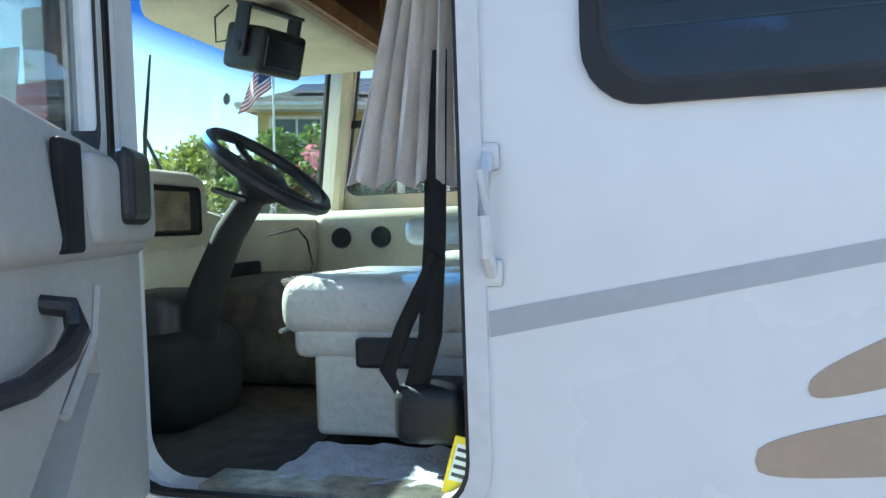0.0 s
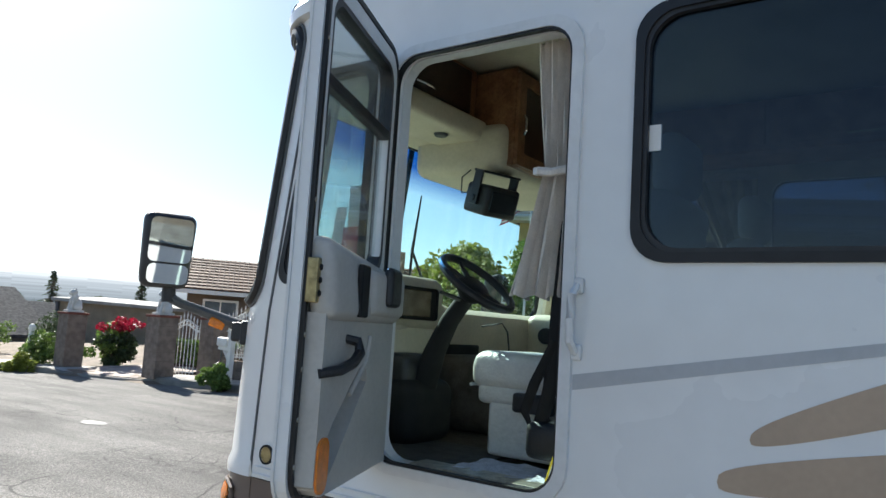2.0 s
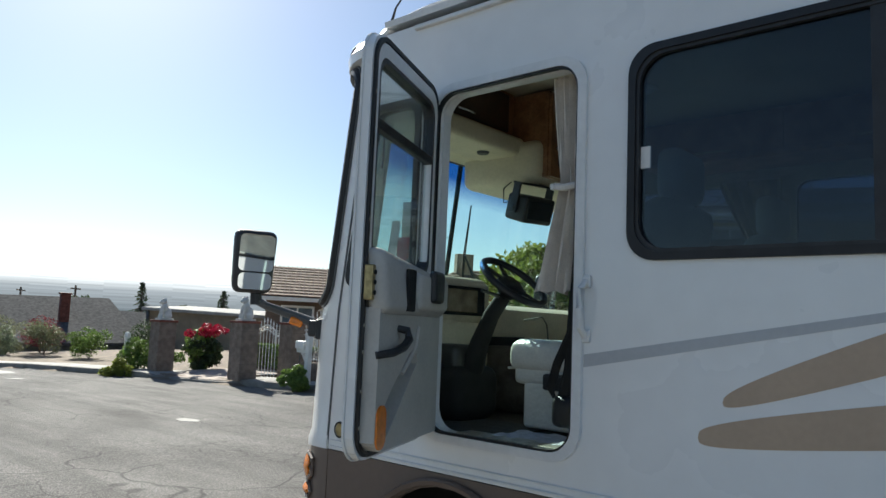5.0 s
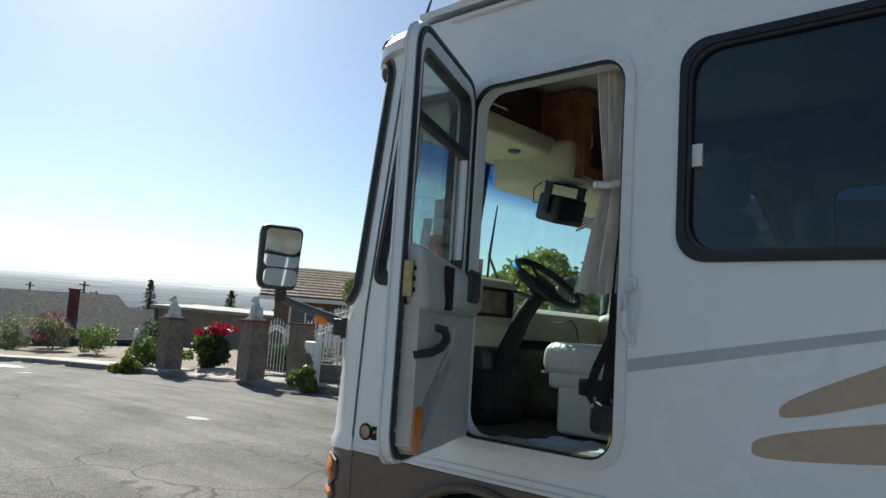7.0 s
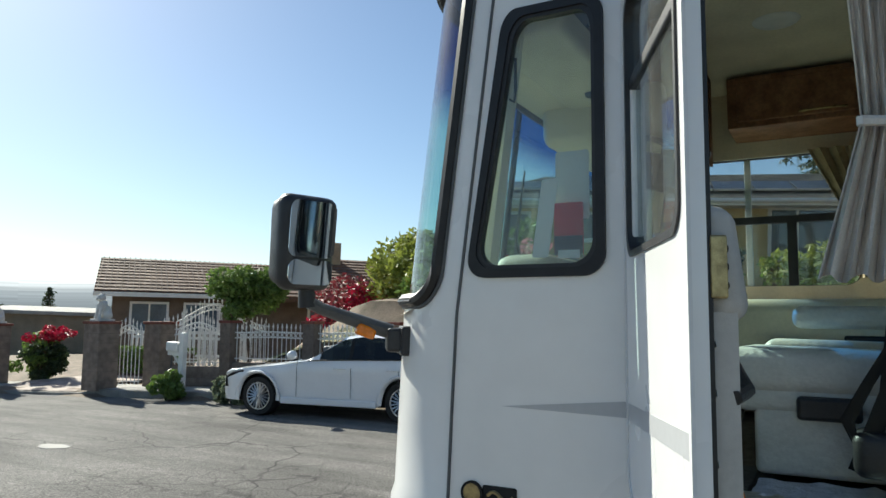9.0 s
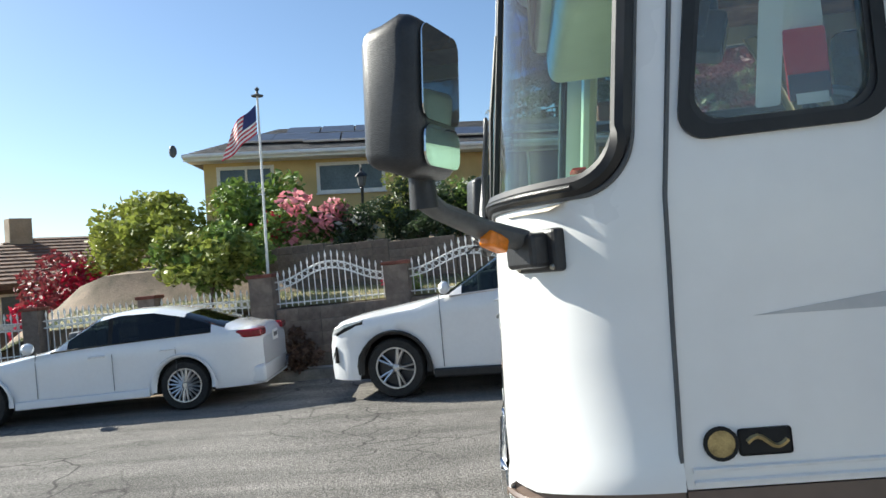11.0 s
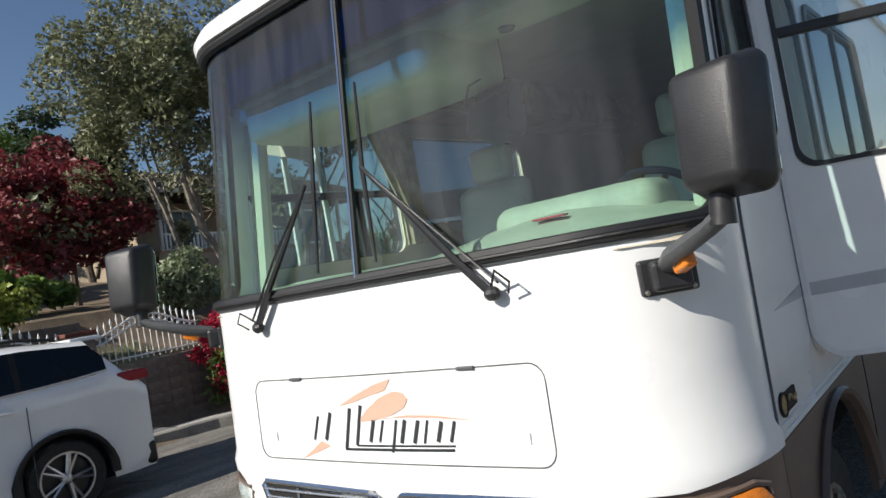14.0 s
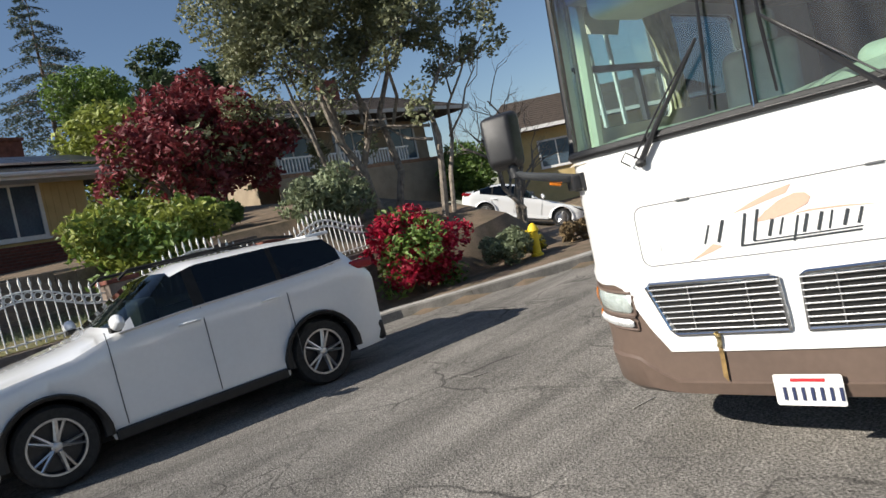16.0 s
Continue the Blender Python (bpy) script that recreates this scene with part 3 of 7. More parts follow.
part("sash_bar", bx((0.055, -0.006, 2.335), (D - 0.05, 0.03, 2.372), 0.006), PLASTIC, door, "black sash bar")
part("sash_post", bx((0.052, -0.004, 1.86), (0.078, 0.028, 2.34), 0.004), WHITE_DULL, door)
part("stripe", panel([(0.02, 1.405), (D - 0.02, 1.425), (D - 0.02, 1.475), (0.02, 1.452)], [], -0.0135, -0.0125, side), GREYD, door)

# moulded inner panel: a thick lower board, a fat armrest ledge above, a scooped pocket
lowr = [(0.045, 1.215), (D - 0.10, 1.215), (D - 0.035, 1.25), (D - 0.035, 1.70), (0.045, 1.70)]
SH = 0.065
pocket = [(0.24, 1.50), (0.30, 1.455), (0.40, 1.365), (0.52, 1.265), (0.575, 1.235), (0.615, 1.237), (0.628, 1.27), (0.60, 1.325), (0.52, 1.405), (0.42, 1.475), (0.33, 1.54), (0.26, 1.565)]
pocket = [(u + SH, v) for u, v in pocket]
trim = part("door_trim_panel", panel(lowr, [pocket], 0.03, 0.085, side), BEIGE, door, "grey-beige moulded door panel")
part("pocket_back", panel([(0.28, 1.225), (0.685, 1.225), (0.685, 1.60), (0.28, 1.60)], [], 0.024, 0.028, side), BEIGE, trim)
ledge = bx((0.04, 0.028, 1.68), (D - 0.03, 0.112, 1.86), 0.035, 4)
for v in ledge.verts:
    v.co.y -= 0.03 * max(0, (v.co.z - 1.76) / 0.1)
    v.co.z += 0.055 * max(0, (v.co.x - 0.15) / 0.6) if v.co.z > 1.76 else 0
part("armrest_ledge", ledge, BEIGE, trim, smooth=True)
part("ledge_pod", bx((0.05, 0.08, 1.70), (0.40, 0.125, 1.845), 0.025, 3), BEIGE, trim, smooth=True)
part("vent", bx((0.165, 0.112, 1.735), (0.295, 0.145, 1.862), 0.018, 3), PLASTIC, trim, "black plastic vent flap")
part("switch_pocket", bx((0.44, 0.100, 1.695), (0.515, 0.118, 1.85), 0.006), BLACK, trim)
part("latch_release", tube([(u + 0.075, w, v) for u, w, v in ((0.45, 0.07, 1.635), (0.435, 0.115, 1.625), (0.44, 0.125, 1.595), (0.49, 0.125, 1.568), (0.57, 0.115, 1.550), (0.625, 0.075, 1.540))], [0.013, 0.016, 0.016, 0.016, 0.015, 0.014], 8), PLASTIC, trim, "black pull handle", smooth=True)
part("scoop_lip", tube([(0.40 + SH, 0.085, 1.47), (0.27 + SH, 0.088, 1.56), (0.25 + SH, 0.088, 1.64)], 0.008, 6), BEIGE, trim, smooth=True)
part("reflector", panel(rrect(0.615, 1.225, 0.695, 1.372, 0.038), [], 0.085, 0.092, side), AMBER, trim, "orange oval reflector")
lt = part("latch", bx((D - 0.045, 0.03, 1.725), (D - 0.008, 0.062, 1.845), 0.004), BRASS, door, "yellowed steel door latch")
for z in (1.75, 1.785, 1.82):
    part("latch_screw", lathe([(0, 0.006), (0.007, 0.005), (0.009, 0)], 8, m=pose(D - 0.027, 0.062, z, -90)), BLACK, lt)
for z in (1.30, 1.42, 1.55, 1.64, 2.0, 2.45):
    part("edge_screw", lathe([(0, 0.003), (0.006, 0.002), (0.007, 0)], 8, m=pose(D - 0.018, 0.036, z, -90)), STEEL, door)

# hatch with its emblem, drawn as plain strokes
at_nose = lambda u, v, w: tuple(at_front(u, v, w))
hatch = rrect(0.515, 1.092, 1.945, 1.408, 0.055, 5)


def finely(loop, step=0.06):
    """Break the long edges of a loop, so that it can follow the bowed front."""
    out = []
    for p, q in zip(loop, loop[1:] + loop[:1]):
        m = max(1, int(math.hypot(q[0] - p[0], q[1] - p[1]) / step))
        out += [(p[0] + (q[0] - p[0]) * k / m, p[1] + (q[1] - p[1]) * k / m) for k in range(m)]
    return out


hl_ = finely(hatch)
part("hatch_gap", tube([at_front(y, z, 0.0005) for y, z in hl_ + hl_[:1]], 0.0024, 5), GREYPL, nose, "thin dark gap round the front hatch")
for y in (0.80, 1.655):
    part("hatch_hinge", bx((-0.006, -0.035, -0.006), (0.006, 0.035, 0.006), 0.003, m=Matrix.Translation(at_front(y, 1.408, 0.004))), GREYPL, nose)
for y in (0.60, 1.83):
    part("hatch_latch", bx((-0.003, -0.006, -0.018), (0.003, 0.006, 0.018), 0.002, m=Matrix.Translation(at_front(y, 1.18, 0.002))), WHITE_DULL, nose)


def emblem(name, pts, material, w=0.002):
    part(name, panel(finely(pts, 0.08), [], w * 0.4, w, at_nose), material, nose)


def stroke(y0, z0, y1, z1, t):
    dy, dz = y1 - y0, z1 - z0
    k = t / 2 / math.hypot(dy, dz)
    return [(y0 - dz * k, z0 + dy * k), (y1 - dz * k, z1 + dy * k), (y1 + dz * k, z1 - dy * k), (y0 + dz * k, z0 - dy * k)]


emblem("salmon_swoosh", [(1.42, 1.298), (1.33, 1.335), (1.22, 1.372), (1.135, 1.389), (1.15, 1.372), (1.165, 1.350), (1.26, 1.330), (1.34, 1.310)], SALMON)
emblem("salmon_swoosh", [(1.325, 1.24), (1.27, 1.285), (1.20, 1.325), (1.13, 1.345), (1.085, 1.338), (1.066, 1.316), (1.085, 1.288), (1.15, 1.262), (1.24, 1.245)], SALMON, 0.0025)
emblem("salmon_swoosh", [(1.675, 1.095), (1.60, 1.135), (1.545, 1.168), (1.495, 1.150), (1.57, 1.125)], SALMON)
emblem("salmon_swoosh", [(1.20, 1.250), (1.08, 1.262), (0.95, 1.258), (0.78, 1.238), (0.95, 1.250), (1.08, 1.254)], SALMON)
# the maker's name, as plain slanted strokes of its size and weight
for y0, z0, y1, z1, t in ((1.585, 1.172, 1.548, 1.262, 0.010), (1.515, 1.172, 1.474, 1.275, 0.016), (1.405, 1.142, 1.362, 1.290, 0.014), (1.345, 1.155, 1.302, 1.300, 0.014),
                          (1.272, 1.168, 1.244, 1.245, 0.015), (1.225, 1.168, 1.197, 1.245, 0.009), (1.168, 1.132, 1.132, 1.245, 0.010), (1.120, 1.165, 1.092, 1.245, 0.015),
                          (1.060, 1.165, 1.032, 1.243, 0.015), (1.015, 1.165, 0.990, 1.243, 0.009), (0.955, 1.170, 0.930, 1.238, 0.015), (0.900, 1.170, 0.875, 1.238, 0.012),
                          (1.41, 1.140, 0.89, 1.143, 0.009), (1.345, 1.154, 0.885, 1.157, 0.006)):
    emblem("emblem_stroke", stroke(y0, z0, y1, z1, t), INK, 0.003)

# grilles
for s in (1, -1):
    mir = lambda y: y if s > 0 else W - y
    ys = sorted((mir(1.27), mir(1.945)))
    part("grille_recess", panel([(mir(1.27), 0.735), (mir(1.28), 0.965), (mir(1.945), 0.99), (mir(1.83), 0.735)], [], 0.013, 0.016, at_nose), BLACK, nose, "dark grille opening")
    frame_pts = [(1.262, 0.725), (1.272, 0.975), (1.30, 0.99), (1.93, 1.0), (1.955, 0.985), (1.86, 0.75), (1.83, 0.725)]
    gr = part("grille", tube([at_front(mir(y), z, 0.018) for y, z in frame_pts + frame_pts[:1]], 0.011, 6), CHROME, nose, "chrome slatted grille", smooth=True)
    for k in range(8):
        z = 0.752 + 0.031 * k
        ye = 1.845 + 0.10 * k / 7.5
        part("slat", tube([at_front(mir(y), z, 0.024) for y in (1.268, 1.45, 1.65, ye)], 0.0074, 8, flat=0.8), SLAT, gr)
    for y in (1.42, 1.72):
        part("grille_post", tube([at_front(mir(y), z, 0.021) for z in (0.74, 0.98)], 0.006, 6), CHROME, gr)
    # lamps wrapped round the corner: a fluted bright reflector under a clear cover, an amber end, a lower lamp
    def corner(a, z, out):
        a_ = radians(min(a, 90.0))
        x, y = -0.83 - (0.40 + out) * math.sin(a_), 0.45 - (0.45 + out) * math.cos(a_) + max(0.0, a - 90) * 0.008
        return (x + lean_back(z), y if s < 0 else W - y, z)

    def wrap(a0, a1, lo, hi, out, flute=0.0, n=20, m_=6, soft0=0.0, soft1=0.0):
        rows = []
        for k in range(n + 1):
            f = k / n
            a = a0 + (a1 - a0) * f
            g = (a - 20) / 74
            r = max(0.3, (1 - max(0, 1 - f / soft0) ** 2.6) ** 0.5) if soft0 else 1 - (max(0, 1 - (1 - f) / soft1) ** 2 * 0.45 if soft1 else 0)
            z0, z1 = lo[1] + (lo[0] - lo[1]) * g, hi[1] + (hi[0] - hi[1]) * g
            zm, zh = (z0 + z1) / 2, (z1 - z0) / 2 * r
            rows.append([corner(a, zm + zh * (2 * q / m_ - 1), out + flute * ((k % 2) - 0.5) + 0.012 * math.sin(math.pi * q / m_)) for q in range(m_ + 1)])
        return thick(grid_surf(rows), 0.006)

    hl = part("headlight", wrap(38.5, 79.5, (0.838, 0.884), (0.944, 0.988), 0.006, 0.0022, 22, soft1=0.10), LENS, nose, "clear headlight with a fluted bright reflector", smooth=False)
    part("lens_cover", wrap(38, 80, (0.836, 0.882), (0.946, 0.990), 0.020, 0.0, 24, soft1=0.10), SIDEGLASS, hl, smooth=True).visible_shadow = False
    part("turn_signal", wrap(20, 37.5, (0.838, 0.886), (0.944, 0.988), 0.018, 0.0, 14, soft0=0.55), AMBER, hl, "amber turn signal", smooth=True)
    rim = [corner(a, 0.998 - 0.045 * (a - 20) / 74, 0.008) for a in range(26, 81, 6)] + [corner(81.5, z, 0.008) for z in (0.94, 0.89, 0.845)] + [corner(a, 0.872 - 0.046 * (a - 20) / 74, 0.008) for a in range(80, 20, -6)] + [corner(18, z, 0.008) for z in (0.90, 0.94, 0.975)]
    part("lamp_rim", tube(rim + rim[:1], 0.010, 6), BROWN, hl, smooth=True)
    fog = part("fog_lamp", wrap(36, 79, (0.758, 0.800), (0.806, 0.850), 0.016, 0.004, 30, soft1=0.12), LENS, nose, "small clear lamp with amber end")
    part("lamp_end", wrap(21, 35.5, (0.758, 0.802), (0.806, 0.850), 0.016, 0.0, 8, soft0=0.5), AMBER, fog, smooth=True)
    rim = [corner(a, 0.862 - 0.045 * (a - 20) / 74, 0.008) for a in range(24, 81, 7)] + [corner(81, z, 0.008) for z in (0.80, 0.755)] + [corner(a, 0.790 - 0.044 * (a - 20) / 74, 0.008) for a in range(80, 20, -7)] + [corner(19, 0.82, 0.008)]
    part("lamp_rim", tube(rim + rim[:1], 0.008, 6), BROWN, fog, smooth=True)
part("loose_wire", tube([at_front(1.62 - 0.012 * math.sin(k), 0.735 - 0.075 * k / 3, 0.03) for k in range(4)], [0.012, 0.015, 0.01, 0.012], 6), BRASS, nose)
part("bumper_stain", panel([(1.612, 0.72), (1.63, 0.72), (1.632, 0.60), (1.638, 0.50), (1.615, 0.47), (1.608, 0.6)], [], 0.0135, 0.0145, at_nose), mat("rust_stain", (0.30, 0.19, 0.07), 0.8, var=0.25, scale=20), nose)
part("scrape", panel([(0.62, 0.50), (0.75, 0.475), (0.85, 0.445), (0.93, 0.44), (0.86, 0.47), (0.74, 0.50), (0.60, 0.525)], [], 0.0145, 0.0155, at_nose), mat("scraped_primer", (0.42, 0.38, 0.33), 0.8, var=0.3, scale=40), nose)
pl = part("number_plate", panel(rrect(1.085, 0.365, 1.39, 0.515, 0.012), [], 0.045, 0.048, lambda u, v, w: (-1.265 - w - 0.02 * (0.515 - v), u, v)), PAPER, nose, "white number plate with plain dark bars")
for k in range(7):
    y = 1.355 - k * 0.041
    part("plate_bar", bx((-1.3215, y - 0.019, 0.392), (-1.3165, y - 0.004, 0.455), 0.001), NAVYINK, pl)
part("plate_line", bx((-1.3175, 1.16, 0.482), (-1.3130, 1.31, 0.496)), REDP, pl)
part("plate_bracket", bx((-1.312, 1.15, 0.40), (-1.20, 1.33, 0.43)), BLACK, pl)

# wipers
for y0, ye, yb in ((0.634, 1.115, 1.13), (1.824, 1.42, 1.40)):
    sg = 1 if ye > y0 else -1
    base = at_front(y0, 1.632, 0.03)
    elbow = at_front(ye, 2.14, 0.05)
    wp = part("wiper", tube([base, base.lerp(elbow, 0.25) + Vector((-0.01, 0, 0)), base.lerp(elbow, 0.6), elbow], [0.016, 0.014, 0.010, 0.008], 6), PLASTIC, rv, "black double arm wiper", smooth=True)
    part("link_rod", tube([base + Vector((0, -sg * 0.03, 0.03)), base.lerp(elbow, 0.5) + Vector((-0.01, -sg * 0.025, 0.01)), elbow], 0.005, 5), PLASTIC, wp)
    part("pivot", ball(base, (0.022, 0.03, 0.024), 10), PLASTIC, wp)
    part("washer_hose", tube([base + Vector((0, 0, 0.02)), base + Vector((-0.04, -sg * 0.05, 0.07)), base + Vector((-0.03, -sg * 0.09, 0.03)), base + Vector((0, -sg * 0.06, -0.005))], 0.004, 5), RUBBER, wp)
    part("blade", tube([at_front(yb - 0.02 * sg, 1.80, 0.02), at_front(yb, 2.14, 0.028), at_front(yb + 0.01 * sg, 2.46, 0.018)], [0.006, 0.010, 0.005], 5), RUBBER, wp)


# mirrors
def mirror(s):
    my = lambda y: y if s > 0 else W - y
    b = Vector((-1.125, my(0.135), 1.605))
    mr = part("side_mirror", bmesh.new(), PLASTIC, rv, "large black side mirror on a bent arm")
    out = Vector((-0.80, -0.60 * s, 0)).normalized()
    rot = Matrix.Translation(b) @ out.to_track_quat("X", "Z").to_matrix().to_4x4()
    t = bx((-0.06, -0.082, -0.052), (0.012, 0.082, 0.052), 0.01)
    t = bx((0.0, -0.055, -0.04), (0.06, 0.055, 0.045), 0.012, bm=t)
    bmesh.ops.transform(t, matrix=rot, verts=t.verts)
    me = bpy.data.meshes.new("side_mirror")
    t.to_mesh(me), t.free()
    me.materials.append(PLASTIC)
    mr.data = me
    for dy in (-0.066, 0.066):
        part("bolt", lathe([(0, 0.006), (0.007, 0.004), (0.008, 0)], 8, m=rot @ pose(0.012, dy, -0.04, 0, 90)), STEEL, mr)
    p = [b + out * 0.04 + Vector((0, 0, 0.03)), Vector((-1.24, my(0.06), 1.665)), Vector((-1.335, my(-0.07), 1.715)), Vector((-1.36, my(-0.115), 1.74))]
    part("arm", tube(p, [0.036, 0.034, 0.028, 0.03], 10, flat=0.75), GREYPL, mr, "grey mirror arm", smooth=True)
    part("arm_lamp", bx((-0.035, -0.020, -0.020), (0.035, 0.020, 0.020), 0.010, 3, m=Matrix.Translation((-1.225, my(0.045), 1.637)) @ pose(0, 0, 0, 0, 20, 52 * s)), AMBER, mr, "orange arm lamp", smooth=True)
    part("neck", cyl((-1.36, my(-0.115), 1.72), (-1.36, my(-0.125), 1.82), 0.032, 0.026), PLASTIC, mr, smooth=True)
    h = bx((-0.075, -0.125, -0.185), (0.065, 0.125, 0.185), 0.045, 4)
    for v in h.verts:
        if v.co.x < 0:
            v.co.y *= 0.88
            v.co.z *= 0.90
        v.co.y *= 1 - 0.10 * (0.185 - v.co.z) / 0.37
    hm = Matrix.Translation((-1.36, my(-0.155), 1.94)) @ pose(0, 0, 0, 0, 5, -18 * s) @ Matrix.Diagonal((1.02, 0.90, 0.88, 1))
    hd = part("mirror_head", h, PLASTIC, mr, m=hm, smooth=True)
    part("mirror_glass", panel(rrect(-0.10, -0.055, 0.10, 0.16, 0.03), [], 0.066, 0.069, lambda u, v, w: (w, u, v)), MIRROR, hd)
    part("wide_angle_glass", panel(rrect(-0.095, -0.16, 0.095, -0.065, 0.03), [], 0.066, 0.070, lambda u, v, w: (w + 0.02 * (0.01 - (u * u)), u, v)), MIRROR, hd)


mirror(1)
mirror(-1)


def wheel(parent, m, r, rim_r, w, spokes, dark=ALLOYD, bright=ALLOY, twin=True):
    """A wheel about its own y axis: tyre with shoulders, rim, hub and spokes."""
    wh = part("wheel", bmesh.new(), TYRE, parent, m=m)
    t = lathe([(rim_r, -w / 2), (r * 0.93, -w / 2), (r, -w * 0.36), (r, w * 0.36), (r * 0.93, w / 2), (rim_r, w / 2), (rim_r * 0.97, w * 0.3), (rim_r * 0.97, -w * 0.3), (rim_r, -w / 2)], 36, m=pose(0, 0, 0, 90))
    ty = part("tyre", t, TYRE, wh, smooth=True)
    part("rim", lathe([(rim_r, w * 0.48), (rim_r * 0.94, w * 0.50), (rim_r * 0.90, w * 0.42), (rim_r * 0.86, w * 0.15), (0, w * 0.12)], 32, m=pose(0, 0, 0, 90)), dark, wh, smooth=True)
    part("rim_edge", lathe([(rim_r * 1.0, w * 0.47), (rim_r * 0.985, w * 0.505), (rim_r * 0.92, w * 0.50), (rim_r * 0.90, w * 0.44)], 32, m=pose(0, 0, 0, 90)), bright, wh, smooth=True)
    part("hub", lathe([(0, w * 0.47), (rim_r * 0.14, w * 0.46), (rim_r * 0.20, w * 0.40), (rim_r * 0.22, w * 0.2)], 16, m=pose(0, 0, 0, 90)), bright, wh, smooth=True)
    for k in range(spokes):
        a = 2 * math.pi * k / spokes
        for d in ((-0.16, 0.16) if twin else (0,)):
            p0 = (math.cos(a + d * 0.5) * rim_r * 0.18, -w * 0.42, math.sin(a + d * 0.5) * rim_r * 0.18)
            p1 = (math.cos(a + d) * rim_r * 0.93, -w * 0.46, math.sin(a + d) * rim_r * 0.93)
            part("spoke", tube([p0, p1], [rim_r * 0.11, rim_r * 0.085], 5, flat=0.6), bright, wh)
    return wh


for x in (-0.11, 5.6):
    for y, turn in ((0.20, 0), (W - 0.20, 180)):
        wheel(rv, pose(x, y, 0.41, 0, 0, turn), 0.41, 0.25, 0.25, 8, STEEL, STEEL, False)
part("chassis", bx((-0.75, 0.35, 0.45), (7.8, W - 0.35, 1.12)), BLACK, rv)
part("axle", cyl((-0.11, 0.2, 0.41), (-0.11, W - 0.2, 0.41), 0.06), BLACK, rv)

# ---- the cab ----
part("cab_floor", bx((-0.84, 0.04, 1.12), (4.0, W - 0.04, 1.19), bm=bx((-1.10, 0.52, 1.12), (-0.84, W - 0.52, 1.19))), CARPET, rv, "brown carpeted cab floor")
part("headliner", bx((-0.72, 0.04, 3.02), (4.0, W - 0.04, 3.04)), CREAM, rv)
part("partition", bx((3.9, 0.04, 1.19), (3.95, W - 0.04, 3.02)), WOODD, rv)
part("wall_lining", panel([(-0.80, 1.19), (3.9, 1.19), (3.9, 3.02), (-0.64, 3.02), (-0.70, 2.66), (-0.80, 1.9)], [WIN_R1, WIN_R2], W - 0.055, W - 0.04, side), CREAM, rv, "cream wall lining")
part("wall_lining", panel([(0.50, 1.19), (3.9, 1.19), (3.9, 3.02), (0.50, 3.02)], [WIN_S], 0.04, 0.055, side), CREAM, rv)
part("jamb_lining", panel([(-0.80, 2.68), (0.5, 2.68), (0.5, 3.02), (-0.66, 3.02)], [], 0.04, 0.05, side), CREAM, rv)
for s in (0, 1):
    y = 0.10 if s == 0 else W - 0.10
    part("pillar_lining", tube([(-0.80 + lean_back(z), y, z) for z in (1.72, 2.2, 2.7, 2.96)], 0.042, 8), CREAM, rv, smooth=True)
# dashboard: a broad top with a soft front edge
sec = [(-1.19, 1.70), (-1.10, 1.735), (-0.95, 1.765), (-0.80, 1.79), (-0.72, 1.76), (-0.70, 1.66), (-0.74, 1.50), (-0.82, 1.36), (-0.98, 1.25), (-1.10, 1.19)]
rows = []
for k in range(15):
    y = 0.07 + (W - 0.14) * k / 14
    hump = 0.10 * max(0.0, min(1.0, (1.15 - y) / 0.5)) ** 0.8 * min(1.0, max(0.0, (y - 0.12) / 0.35))
    bulge = 0.10 * math.exp(-((y - 0.55) / 0.34) ** 2)
    edge = 0.16 * (1 - min(1, y / 0.18)) + 0.16 * (1 - min(1, (W - y) / 0.18))
    rows.append([(min(-0.6, x + (bulge if 2 < i < 8 else 0) + edge * (1.0 if i < 2 else 2.2 if i > 6 else 0.4)), y, z + (hump * (0.3, 0.3, 0.7, 1.0, 1.0)[i] if 0 < i < 5 else hump * 0.4 if i == 5 else 0) - 0.03 * edge) for i, (x, z) in enumerate(sec)])
dash = part("dashboard", grid_surf(rows), DASH, rv, "beige moulded dashboard", smooth=True)
part("dash_label", bx((-0.99, 0.50, 1.835), (-0.95, 0.62, 1.842), 0.002), REDP, dash)
cl = part("instrument_hood", bx((-0.84, 0.24, 1.66), (-0.585, 0.90, 1.915), 0.07, 5), DASH, dash, smooth=True)
part("gauge_panel", bx((-0.590, 0.30, 1.71), (-0.575, 0.80, 1.86), 0.02, 3), BLACK, cl, "dark instrument cluster")
part("gauge_glass", bx((-0.577, 0.33, 1.725), (-0.570, 0.74, 1.845), 0.006), mat("gauge", (0.22, 0.17, 0.11), 0.15, var=0.2, scale=12), cl)
part("switch_bank", bx((-0.60, 0.08, 1.58), (-0.575, 0.26, 1.69), 0.008, m=pose(0, 0, 0)), PLASTIC, dash, "black switch panel")
for k in range(4):
    part("switch", bx((-0.578, 0.095 + 0.04 * k, 1.61), (-0.570, 0.125 + 0.04 * k, 1.66), 0.003), GREYPL, dash)
part("radio", bx((-0.70, 1.0, 1.45), (-0.675, 1.35, 1.60), 0.01), BLACK, dash)
part("knee_panel", bx((-0.82, 0.09, 1.40), (-0.60, 0.92, 1.69), 0.06, 4), CREAM, dash, smooth=True)
part("pedal_box", bx((-0.98, 0.25, 1.19), (-0.62, 1.05, 1.46), 0.05, 3), BLACK, rv, "black engine cover and pedal box", smooth=True)
part("column_shroud", bx((-0.66, 0.40, 1.36), (-0.42, 0.66, 1.56), 0.04, 3), PLASTIC, rv, smooth=True)
